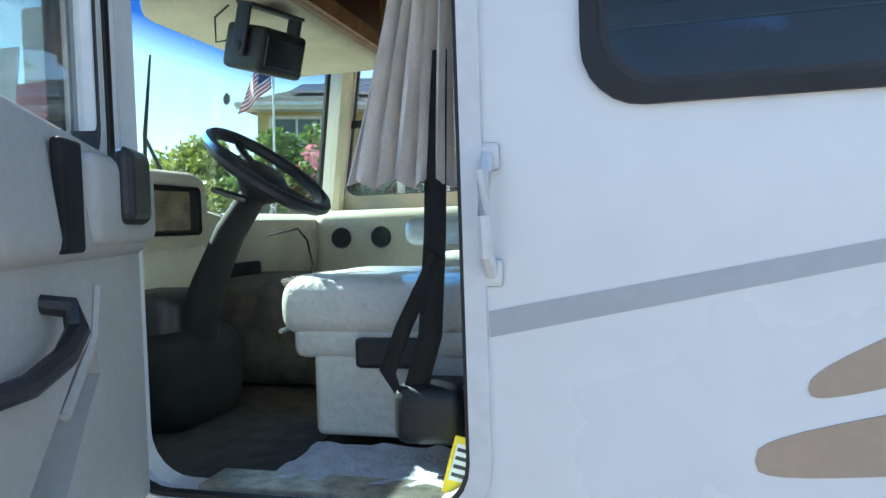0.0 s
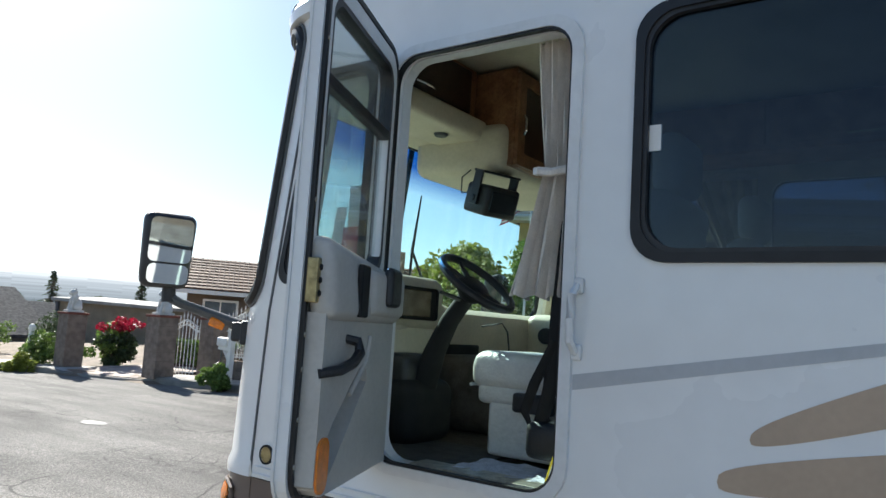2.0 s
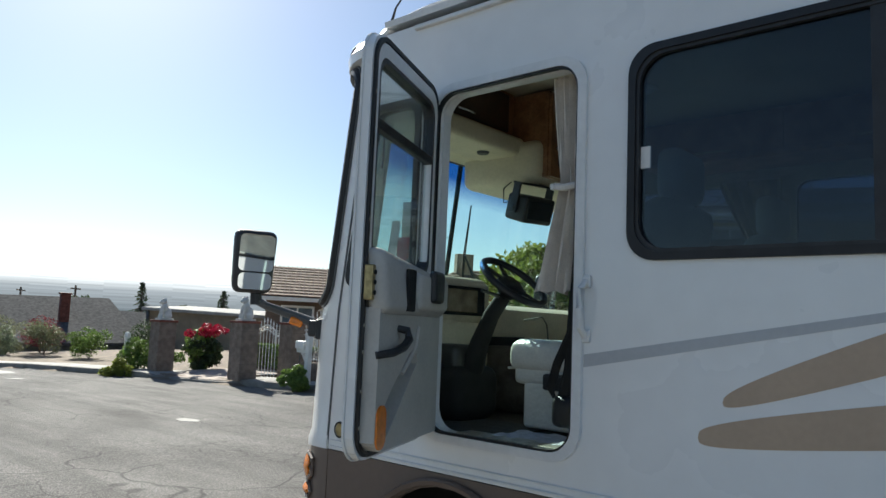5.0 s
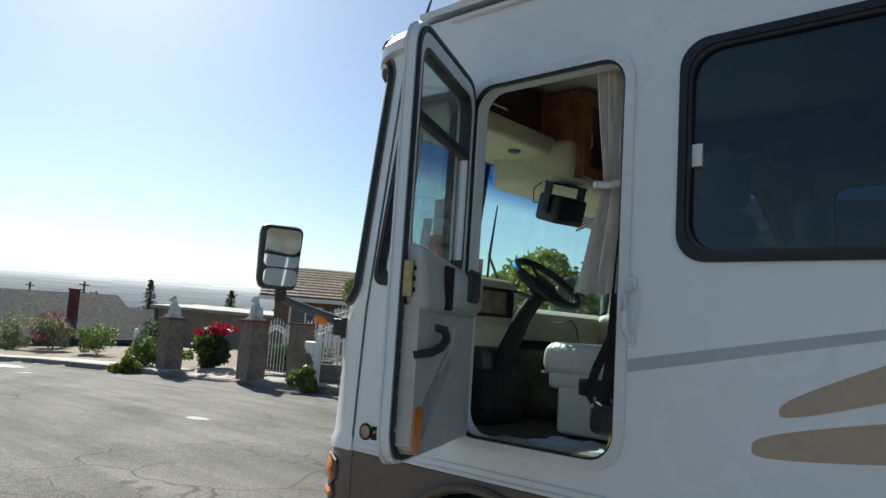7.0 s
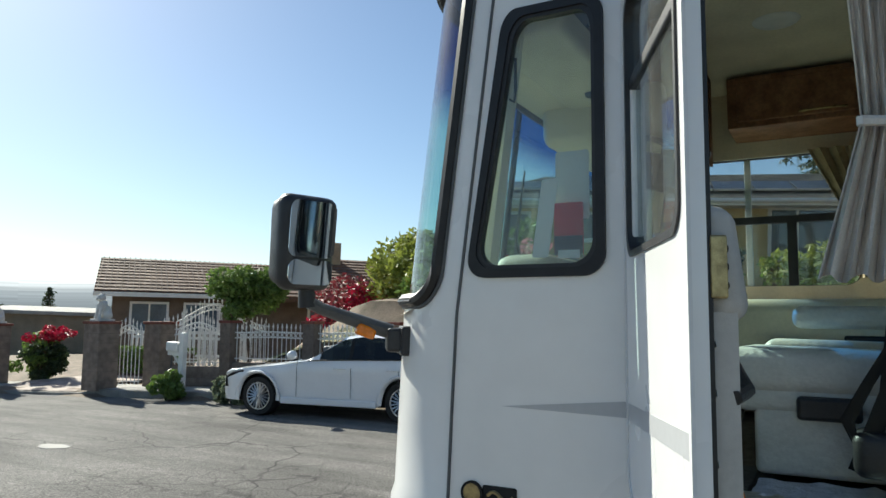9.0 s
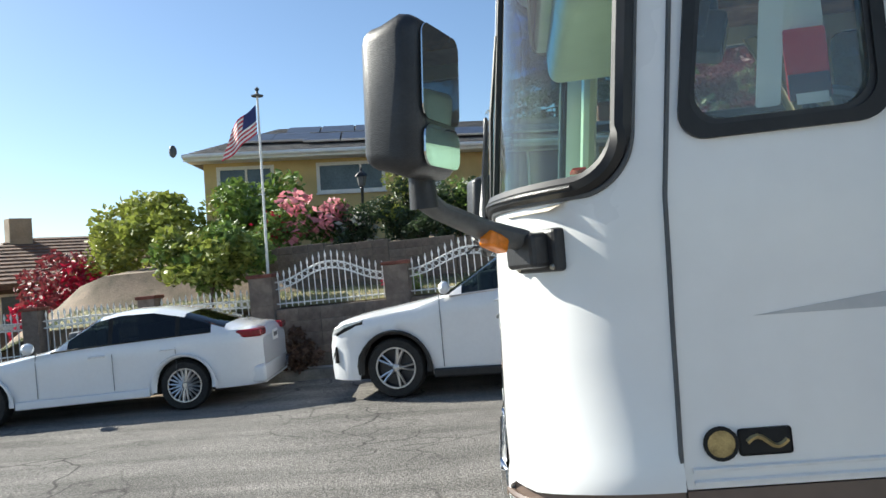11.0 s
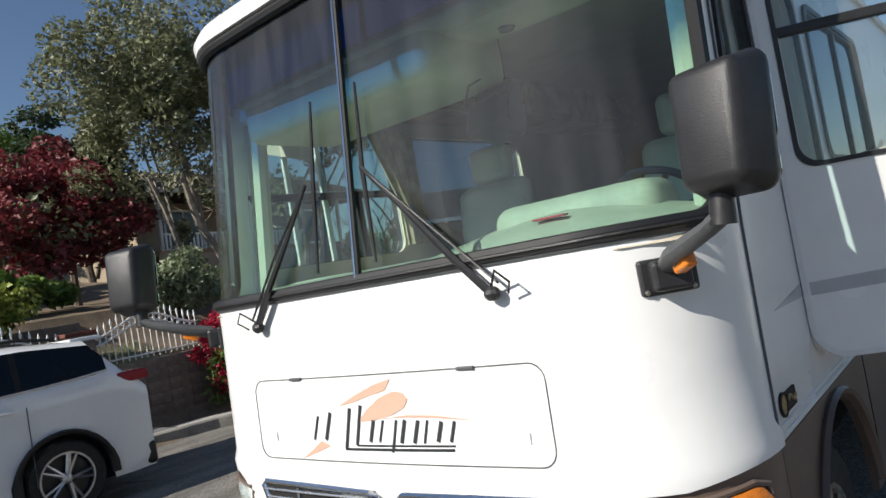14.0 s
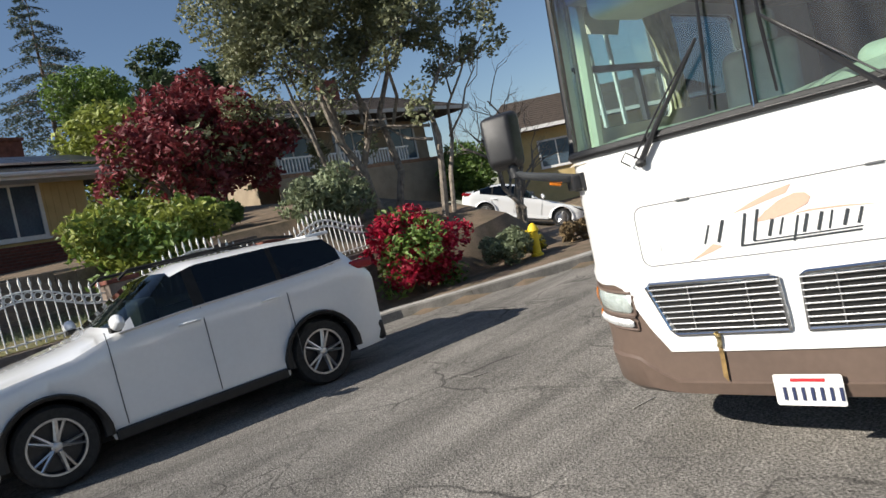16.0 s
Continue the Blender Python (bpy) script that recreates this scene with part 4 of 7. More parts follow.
for y in (0.42, 0.62):
    pd = part("pedal", tube([(-0.60, y, 1.42), (-0.54, y, 1.30), (-0.50, y, 1.25)], 0.012, 6), BLACK, rv)
    part("pedal_pad", bx((-0.52, y - 0.04, 1.22), (-0.48, y + 0.04, 1.28), 0.008), RUBBER, pd)
part("engine_cover", bx((-0.80, 0.92, 1.19), (-0.14, 1.52, 1.55), 0.09, 4), mat("worn_carpet", (0.13, 0.105, 0.085), 0.95, var=0.2, scale=14, bump=0.5, bscale=260), rv, "brown carpeted engine cover between the seats", smooth=True)
part("column_boot", bx((-0.68, 0.36, 1.19), (-0.36, 0.70, 1.46), 0.07, 4), BLACK, rv, "black boot round the steering column", smooth=True)
# right hand console with round vents
con = part("side_console", bx((-0.74, 1.93, 1.22), (0.9, W - 0.06, 1.80), 0.07, 4), CREAM, rv, "cream side console with round vents", smooth=True)
for x in (-0.582, -0.385):
    vt = part("vent", lathe([(0, 0.012), (0.02, 0.012), (0.045, 0.014), (0.05, 0.0)], 18, m=pose(x, 1.93, 1.67, 90)), PLASTIC, con, "round black vent", smooth=True)
part("door_pocket", bx((0.26, 1.918, 1.52), (0.46, 1.93, 1.62), 0.008), PLASTIC, con)

# steering wheel on its column
SW = Matrix.Translation((-0.165, 0.50, 1.872)) @ pose(0, 0, 0, 0, 38, 0)
rim = [SW @ Vector((0.17 * math.cos(a), 0.17 * math.sin(a), 0)) for a in [2 * math.pi * k / 40 for k in range(41)]]
sw = part("steering_wheel", tube(rim, 0.017, 8), PLASTIC, rv, "black four-spoke steering wheel", smooth=True)
hubp = lathe([(0, 0.0), (0.05, 0.0), (0.075, -0.02), (0.07, -0.05), (0.04, -0.08)], 20, m=SW)
part("hub", hubp, PLASTIC, sw, smooth=True)
for a in (20, 160, 215, 325):
    c, s_ = math.cos(radians(a)), math.sin(radians(a))
    part("spoke", tube([SW @ Vector((0.05 * c, 0.05 * s_, -0.02)), SW @ Vector((0.14 * c, 0.14 * s_, -0.012)), SW @ Vector((0.168 * c, 0.168 * s_, 0))], [0.022, 0.016, 0.015], 6, flat=0.5), PLASTIC, sw, smooth=True)
part("column", tube([SW @ Vector((0, 0, -0.05)), SW @ Vector((0, 0, -0.20)), (-0.37, 0.52, 1.58), (-0.42, 0.52, 1.44)], [0.034, 0.040, 0.046, 0.060], 12), BLACK, sw, smooth=True)
for dy, dz in ((-0.10, -0.1), (0.11, -0.08)):
    part("stalk", tube([SW @ Vector((0, dy * 0.4, -0.09)), SW @ Vector((-0.02, dy * 1.6, dz * 0.8))], [0.01, 0.008], 6), PLASTIC, sw)
part("cable", tube([(-0.48, 1.05, 1.70), (-0.38, 1.08, 1.72), (-0.33, 1.05, 1.68), (-0.30, 1.02, 1.60), (-0.31, 1.0, 1.52)], 0.004, 5), RUBBER, rv)


# seats
def seat(y0, name_label):
    st = part("captain_seat", bx((-0.075, y0, 1.46), (0.50, y0 + 0.52, 1.60), 0.055, 5), CREAMW, rv, name_label, smooth=True)
    for v in st.data.vertices:
        if v.co.z > 1.56:
            v.co.z += 0.016 * math.sin(9 * v.co.x) + 0.012 * math.cos(11 * (v.co.y - y0))
    part("seat_skirt", bx((-0.04, y0 + 0.015, 1.41), (0.50, y0 + 0.505, 1.49), 0.025, 3), CREAMW, st, smooth=True)
    bs = bx((0.01, y0 + 0.02, 1.225), (0.50, y0 + 0.50, 1.425), 0.02, 3)
    part("pedestal", bs, CREAMW, st, "pale vinyl seat pedestal", smooth=True)
    part("switch_pod", bx((0.13, y0 - 0.014, 1.395), (0.30, y0 + 0.02, 1.465), 0.012), PLASTIC, st, "black seat switch pod")
    part("piping", tube([(-0.07, y0 + 0.02, 1.475), (-0.078, y0 + 0.26, 1.475), (-0.07, y0 + 0.5, 1.475)], 0.006, 6), CREAMW, st)
    back = bx((0.42, y0 + 0.01, 1.52), (0.58, y0 + 0.51, 2.20), 0.07, 4)
    for v in back.verts:
        v.co.x += 0.16 * (v.co.z - 1.5)
    part("backrest", back, CREAMW, st, smooth=True)
    hr = bx((0.56, y0 + 0.12, 2.20), (0.68, y0 + 0.40, 2.42), 0.05, 4)
    part("headrest", hr, CREAMW, st, smooth=True)
    part("armrest", bx((0.10, y0 + 0.46, 1.66), (0.52, y0 + 0.55, 1.74), 0.03, 3), CREAMW, st, smooth=True)
    return st


seat(0.33, "pale leather driver seat on a vinyl pedestal")
seat(1.55, "pale leather passenger seat with armrest")
belt = part("seat_belt", tube([(0.40, 0.13, 2.05), (0.385, 0.13, 1.70), (0.36, 0.16, 1.50), (0.30, 0.20, 1.34), (0.28, 0.24, 1.28)], 0.024, 6, flat=0.2), BLACK, rv, "black seat belt hanging from the jamb")
part("belt_loop", tube([(0.39, 0.13, 1.66), (0.31, 0.15, 1.52), (0.26, 0.18, 1.42), (0.28, 0.21, 1.35), (0.36, 0.2, 1.33)], 0.018, 6, flat=0.25), BLACK, belt)
part("retractor", bx((0.27, 0.16, 1.27), (0.42, 0.30, 1.395), 0.03, 3), PLASTIC, belt, "black belt retractor", smooth=True)
part("buckle_bar", bx((0.30, 0.20, 1.36), (0.47, 0.24, 1.39), 0.008), PLASTIC, belt)
# curtain gathered at the jamb
rows = []
for k in range(25):
    z = 2.66 - 0.86 * k / 24
    f = (z - 1.80) / 0.86
    wd = 0.125 + 0.05 * abs(f - 0.5) if f > 0.47 else 0.13 + 0.24 * (0.47 - f)
    x1 = 0.452
    rows.append([(x1 - wd * (1 - j / 28), 0.10 + (0.018 + 0.012 * (1 - f)) * math.sin(j * 1.35 + 0.6 * math.sin(5 * f)) + 0.03 * (1 - f), z + 0.012 * math.sin(j * 0.7) * (1 - f)) for j in range(29)])
cur = part("curtain", thick(grid_surf(rows), 0.004), CLOTH, rv, "pale pleated curtain tied back", smooth=True)
part("tie_band", tube([(0.322, 0.075, 2.212), (0.38, 0.06, 2.20), (0.45, 0.075, 2.212)], 0.012, 6, flat=1.3), CLOTH, cur, smooth=True)
part("tie_clip", bx((0.312, 0.06, 2.197), (0.328, 0.085, 2.222), 0.004), PAPER, cur)
rows = []
for k in range(13):
    z = 2.64 - 0.72 * k / 12
    wd = 0.40 - 0.22 * min(1, k / 8)
    rows.append([(0.42 + wd * (1 - j / 20) * -1 + 0.1, W - 0.10 + 0.02 * math.sin(j * 1.5), z) for j in range(21)])
part("curtain", thick(grid_surf(rows), 0.004), CLOTH2, rv, "olive striped curtain at the far window", smooth=True)

# overhead lockers and soffit
sof = part("soffit", bx((-0.80, 0.10, 2.63), (-0.50, W - 0.10, 2.74), 0.03, 3, bm=bx((-0.98, 0.32, 2.64), (-0.78, W - 0.32, 2.74), 0.02)), CREAM, rv, "cream soffit above the windshield", smooth=True)
part("valance", thick(grid_surf([[cap(i, z, -0.10) for i in range(5, NC - 5)] for z in (2.655, 2.75, 2.85, 2.95)]), 0.01), mat("taupe_padding", (0.16, 0.135, 0.12), 0.8, var=0.08, scale=6, bump=0.2, bscale=120), sof, "taupe padded valance", smooth=True)
part("soffit_box", bx((-0.93, 0.98, 2.47), (-0.36, W - 0.30, 2.72), 0.06, 4), CREAM, sof, smooth=True)
for x, y in ((-0.62, 0.80), (-0.62, 1.9)):
    part("reading_lamp", lathe([(0, -0.012), (0.03, -0.012), (0.036, 0.0)], 14, m=pose(x, y, 2.628)), GREYPL, sof)
lk = part("overhead_locker", bx((-0.76, 0.10, 2.74), (-0.56, 1.0, 3.0), 0.006), WOOD, rv, "oak overhead locker with dark doors")
part("locker_door", bx((-0.562, 0.12, 2.76), (-0.548, 0.94, 2.98), 0.006), WOODD, lk)
part("door_pull", tube([(-0.54, 0.48, 2.79), (-0.525, 0.52, 2.785), (-0.525, 0.58, 2.785), (-0.54, 0.62, 2.79)], 0.006, 6), CHROME, lk)
lk = part("tv_locker", bx((-0.90, 1.02, 2.50), (-0.335, 1.95, 3.0), 0.012), WOOD, rv, "oak locker with a dark glass door")
part("locker_door", panel(rrect(1.03, 2.505, 1.94, 2.98, 0.01), [rrect(1.10, 2.57, 1.87, 2.92, 0.01)], -0.336, -0.318, lambda u, v, w: (w, u, v)), WOOD, lk)
part("locker_glass", bx((-0.336, 1.09, 2.56), (-0.328, 1.88, 2.93)), WOODD, lk)
part("door_pull", tube([(-0.31, 1.07, 2.66), (-0.295, 1.07, 2.68), (-0.295, 1.07, 2.74), (-0.31, 1.07, 2.76)], 0.006, 6), CHROME, lk)
lk = part("wall_locker", bx((-0.25, W - 0.42, 2.72), (3.5, W - 0.06, 3.0), 0.006), WOOD, rv, "long oak wall locker")
for k in range(4):
    part("locker_door", bx((-0.2 + 0.9 * k, W - 0.432, 2.75), (0.62 + 0.9 * k, W - 0.418, 2.97), 0.006), WOOD, lk)
    part("door_pull", tube([(0.1 + 0.9 * k, W - 0.44, 2.77), (0.14 + 0.9 * k, W - 0.452, 2.77), (0.28 + 0.9 * k, W - 0.452, 2.77), (0.32 + 0.9 * k, W - 0.44, 2.77)], 0.006, 6), BRASS, lk)
part("ceiling_speaker", lathe([(0, -0.010), (0.05, -0.012), (0.09, -0.008), (0.10, 0.0)], 20, m=pose(0.05, 1.35, 3.02)), WHITE_DULL, rv, smooth=True)
# rear view monitor
mon = part("monitor", bx((-0.09, -0.105, -0.075), (0.09, 0.105, 0.075), 0.02, 3), PLASTIC, rv, "black rear-view monitor hung from the soffit", pose(-0.45, 1.03, 2.325, 0, 16, -16), smooth=True)
part("screen", bx((0.086, -0.085, -0.05), (0.094, 0.085, 0.05), 0.004), mat("screen_glass", (0.03, 0.035, 0.04), 0.08, var=0.1, scale=4), mon)
for y in (-0.118, 0.118):
    part("bracket", bx((-0.03, y - 0.006, -0.03), (0.03, y + 0.006, 0.135), 0.004), PLASTIC, mon)
    part("bracket_knob", lathe([(0, 0.012), (0.016, 0.01), (0.018, 0)], 12, m=pose(0, y, 0, 90 if y < 0 else -90)), PLASTIC, mon)
part("bracket_top", bx((-0.04, -0.124, 0.13), (0.04, 0.124, 0.142), 0.004), PLASTIC, mon)
part("monitor_cable", tube([(-0.14, 0.0, 0.03), (-0.2, -0.04, 0.0), (-0.2, -0.06, 0.08), (-0.14, -0.06, 0.13)], 0.004, 5), RUBBER, mon)
part("visor", bx((-0.42, -0.002, -0.08), (0.0, 0.006, 0.08), 0.003), DASH, rv, "folded sun visor", pose(-0.45, 2.20, 2.50, 0, 20, -80))
part("hook", tube([(-0.66, 0.075, 2.55), (-0.66, 0.075, 2.44), (-0.665, 0.075, 2.40), (-0.69, 0.075, 2.42)], 0.005, 6), BLACK, rv)
# cards in the cab window, towel and tag on the floor
for (x0, z0, x1, z1, tilt, m_) in ((-0.60, 1.88, -0.545, 2.13, 8, PAPER), (-0.525, 1.885, -0.43, 2.05, 0, REDP), (-0.53, 2.0, -0.42, 2.22, 0, CREAMW)):
    part("window_card", panel(rrect(x0, z0, x1, z1, 0.008), [], 0.0, 0.003, lambda u, v, w: (u + 0.14 * (v - z0) * (tilt > 0), 0.065 + w + (0.03 if m_ is CREAMW else 0), v)), m_, rv, "card standing in the cab window")
part("card_foot", bx((-0.523, 0.062, 1.885), (-0.432, 0.0645, 1.945)), NAVY, rv)
part("card_label", bx((-0.51, 0.060, 1.875), (-0.44, 0.0615, 1.90)), PAPER, rv)
rows = [[(0.02 + 0.40 * j / 12, 0.10 + 0.24 * k / 8, 1.197 + 0.022 * abs(noise.noise(Vector((j * 0.5, k * 0.6, 0)))) + 0.012) for j in range(13)] for k in range(9)]
part("towel", thick(grid_surf(rows), 0.012), TOWEL, rv, "crumpled pale blue towel on the floor", smooth=True)
part("floor_mat", bx((-0.45, 0.10, 1.19), (0.0, 0.62, 1.197), 0.003), mat("grey_mat", (0.065, 0.06, 0.058), 0.95, var=0.15, scale=20, bump=0.4, bscale=200), rv)
tag = part("yellow_tag", bx((-0.023, -0.003, -0.055), (0.023, 0.003, 0.055), 0.002), YELLOW, rv, "yellow printed strap tag at the jamb", pose(0.432, 0.085, 1.265, 0, 16, 10))
part("tag_label", bx((-0.016, -0.005, -0.028), (0.016, -0.003, 0.042)), PAPER, tag)
for k in range(4):
    part("tag_bar", bx((-0.013, -0.0062, -0.02 + 0.016 * k), (0.013, -0.005, -0.013 + 0.016 * k)), INK, tag)

# ---- ground, street and pavement ----
GX, GZ = (-70, -40, -30, -22, -16, -11, -8, -2.8, 0, 9, 40), (-3.4, -1.2, -0.45, -0.14, -0.02, 0.04, 0.04, 0.02, 0, 0.0, 0.4)
KX, KY = (-70, -40, -30, -22, -16, -10.8, -8, -5, -2, 1, 3, 4.2, 6, 10, 30), (-14, -1.0, 3.4, 6.0, 7.3, 8.4, 9.25, 9.6, 9.6, 9.5, 9.0, 8.15, 7.2, 5.9, 1.0)
FX, FY = (-15.5, -13.0, -11.9, -10.0, -5.6, 5, 14), (7.9, 9.0, 9.4, 10.15, 10.3, 10.4, 9.5)
road_z = lambda x: float(np.interp(x, GX, GZ))
kerb_y = lambda x: float(np.interp(x, KX, KY))
fence_y = lambda x: float(np.interp(x, FX, FY))


def ground_z(x, y):
    """Height of the bare ground: street, bank, terraced gardens, then the fall to the valley."""
    k, r = kerb_y(x), road_z(x)
    if y < k + 0.1:
        z = r - 0.03
    else:
        f = fence_y(x)
        if y < f + 0.05:
            z = r + 0.12
        else:
            up = float(np.interp(y - f, (0.05, 0.3, 1.6, 1.75, 6, 9, 30, 70), (0, 1.02, 1.35, 1.95, 2.35, 2.5, 4.5, 5.5)))
            right = float(np.interp(y - k, (0.4, 2.0, 5.5, 9, 30, 70), (0.05, 0.35, 1.5, 2.3, 5.0, 7.0)))
            right *= float(np.interp(x, (8, 9.5), (1, 0.0)))
            w = float(np.clip((x - 4.0) / 2.0, 0, 1))
            left = float(np.clip((-9.8 - x) / 2.5, 0, 1))
            z = r + 0.10 + (up * (1 - w) + right * w) * (1 - left) + left * 0.12 * min(6, y - f) * 0.3
    dx, dy = x - 16.9, y - 17.4  # the steep drive below the porch
    near = float(np.clip((5.5 - math.hypot(dx, dy)) / 2.2, 0, 1))
    if near:
        z = z * (1 - near) + near * (0.17 + 0.316 * (-0.613 * dx + 0.79 * dy))
    far = math.hypot(x, y - 5)
    if x < -18 or y > 40 or far > 60:
        level = -0.045 * x + 0.025 * y
        fall = float(np.interp(far, (24, 45, 90, 300, 1200, 4500), (0, 3.0, 9, 30, 42, 44)))
        f2 = float(np.clip((far - 26) / 25, 0, 1)) if x < -18 else float(np.clip((far - 60) / 40, 0, 1))
        z = z * (1 - f2) + (level - fall) * f2 if not (y > 20 and x > -12 and far < 90) else z
    return z


def sheet(xs, ys, zf):
    return grid_surf([[(x, y, zf(x, y)) for y in ys] for x in xs])


def spread(lo, hi, step, far):
    out = list(np.arange(lo, hi + 1e-6, step))
    d = step
    while out[-1] < far:
        d *= 1.45
        out.append(min(far, out[-1] + d))
    d = step
    while out[0] > -far:
        d *= 1.45
        out.insert(0, max(-far, out[0] - d))
    return out


tagged(part("ground", sheet(spread(-30, 24, 0.5, 4500), spread(-8, 36, 0.5, 4500), ground_z), DIRT, smooth=True), "dry earth and grass on a hillside above a valley", "ground", kind="structure")

# asphalt with aggregate, pale wear and cracks
ASPH = mat("asphalt", (0.195, 0.182, 0.165), 0.9, var=0.55, scale=0.55, fine=60, bump=0.8, bscale=60, col2=(0.145, 0.136, 0.124))
nt = ASPH.node_tree
vo, tc2, mr2, mx2 = (nt.nodes.new("ShaderNode" + k) for k in ("TexVoronoi", "TexCoord", "MapRange", "Mix"))
nw, ad = nt.nodes.new("ShaderNodeTexNoise"), nt.nodes.new("ShaderNodeVectorMath")
ad.operation = "MULTIPLY_ADD"
ad.inputs[1].default_value = (0.9, 0.9, 0.9)
nw.inputs["Scale"].default_value = 1.1
vo.feature, vo.inputs["Scale"].default_value = "DISTANCE_TO_EDGE", 0.55
nt.links.new(tc2.outputs["Object"], nw.inputs["Vector"])
nt.links.new(nw.outputs["Color"], ad.inputs[0]), nt.links.new(tc2.outputs["Object"], ad.inputs[2])
nt.links.new(ad.outputs[0], vo.inputs["Vector"])
mr2.inputs[1].default_value, mr2.inputs[2].default_value = 0.003, 0.012
mr2.inputs[3].default_value, mr2.inputs[4].default_value = 0.75, 0.0
nt.links.new(vo.outputs["Distance"], mr2.inputs[0])
gate_n, gate_m, mul = nt.nodes.new("ShaderNodeTexNoise"), nt.nodes.new("ShaderNodeMapRange"), nt.nodes.new("ShaderNodeMath")
gate_n.inputs["Scale"].default_value = 0.35
gate_m.inputs[1].default_value, gate_m.inputs[2].default_value = 0.46, 0.56
mul.operation = "MULTIPLY"
nt.links.new(tc2.outputs["Object"], gate_n.inputs["Vector"]), nt.links.new(gate_n.outputs[0], gate_m.inputs[0])
nt.links.new(mr2.outputs[0], mul.inputs[0]), nt.links.new(gate_m.outputs[0], mul.inputs[1])
mx2.data_type = "RGBA"
base_in = nt.nodes["Principled BSDF"].inputs["Base Color"]
nt.links.new(base_in.links[0].from_socket, mx2.inputs["A"])
mx2.inputs["B"].default_value = (0.03, 0.028, 0.026, 1)
nt.links.new(mul.outputs[0], mx2.inputs["Factor"])
nt.links.new(mx2.outputs["Result"], base_in)
nt.nodes["Principled BSDF"].inputs["Diffuse Roughness"].default_value = 0.3
nt.nodes["Principled BSDF"].inputs["Specular IOR Level"].default_value = 0.25
# pale and dark stones in the binder, and worn bands across the street
last = mx2.outputs["Result"]
for kind_, scale_, lo_, hi_, stretch, turn in (("stones", 85.0, 0.62, 1.55, (1, 1, 1), 0), ("bands", 1.0, 0.74, 1.14, (0.35, 2.4, 1), 24), ("net", 2.1, 0.45, 1.0, (1, 1, 1), 0)):
    mp_, ma_, hs_ = nt.nodes.new("ShaderNodeMapping"), nt.nodes.new("ShaderNodeMapRange"), nt.nodes.new("ShaderNodeHueSaturation")
    mp_.inputs["Scale"].default_value, mp_.inputs["Rotation"].default_value = stretch, (0, 0, radians(turn))
    nt.links.new(tc2.outputs["Object"], mp_.inputs[0])
    ma_.inputs[3].default_value, ma_.inputs[4].default_value = lo_, hi_
    if kind_ == "bands":
        tx = nt.nodes.new("ShaderNodeTexNoise")
        tx.inputs["Detail"].default_value = 5
        ma_.inputs[1].default_value, ma_.inputs[2].default_value = 0.34, 0.60
        src = tx.outputs[0]
    else:
        tx = nt.nodes.new("ShaderNodeTexVoronoi")
        src = tx.outputs["Color"]
        if kind_ == "net":
            tx.feature = "DISTANCE_TO_EDGE"
            ma_.inputs[1].default_value, ma_.inputs[2].default_value = 0.0, 0.035
            src = tx.outputs["Distance"]
    tx.inputs["Scale"].default_value = scale_
    nt.links.new(ad.outputs[0] if kind_ == "net" else mp_.outputs[0], tx.inputs["Vector"])
    nt.links.new(src, ma_.inputs[0])
    fac = ma_.outputs[0]
    if kind_ == "net":  # the fine net of cracks shows in places only
        g2, g3 = nt.nodes.new("ShaderNodeTexNoise"), nt.nodes.new("ShaderNodeMapRange")
        g2.inputs["Scale"].default_value = 0.5
        g3.inputs[1].default_value, g3.inputs[2].default_value = 0.50, 0.60
        nt.links.new(tc2.outputs["Object"], g2.inputs["Vector"]), nt.links.new(g2.outputs[0], g3.inputs[0])
        mm = nt.nodes.new("ShaderNodeMix")
        mm.inputs[2].default_value = 1.0
        nt.links.new(g3.outputs[0], mm.inputs[0]), nt.links.new(fac, mm.inputs[3])
        fac = mm.outputs[0]
    nt.links.new(fac, hs_.inputs["Value"]), nt.links.new(last, hs_.inputs["Color"])
    last = hs_.outputs[0]
nt.links.new(last, base_in)

xs = list(np.arange(-60, 30.1, 1.0))
tagged(part("road", grid_surf([[(x, -14 + (kerb_y(x) + 14) * k / 14, road_z(x) + 0.01 * math.sin(math.pi * k / 14)) for k in range(15)] for x in xs]), ASPH, smooth=True), "worn grey asphalt street with fine cracks", "road", kind="structure")
kx = list(np.arange(-44, 26.1, 0.5))
kb = thing("kerb", "weathered concrete kerb along the street", "kerb", kind="structure")
seg = []
for a in range(0, len(kx) - 4, 4):
    rows = []
    for x in kx[a : a + 5]:
        x = x + (0.006 if x == kx[a] else -0.006 if x == kx[a + 4] else 0)
        drop = 0.085 if -16.6 < x < -13.9 else 0.0
        y, z = kerb_y(x), road_z(x)
        rows.append([(x, y - 0.02, z - 0.03), (x, y + 0.01, z + 0.135 - drop), (x, y + 0.03, z + 0.15 - drop), (x, y + 0.15, z + 0.152 - drop), (x, y + 0.15, z - 0.03)])
    t = grid_surf(rows)
    t.verts.ensure_lookup_table()
    t.faces.new([t.verts[i] for i in range(5)])
    part("kerb_stone", t, KERB, kb)
pv = thing("pavement", "pale concrete pavement slabs beside the kerb", "pavement", kind="structure")
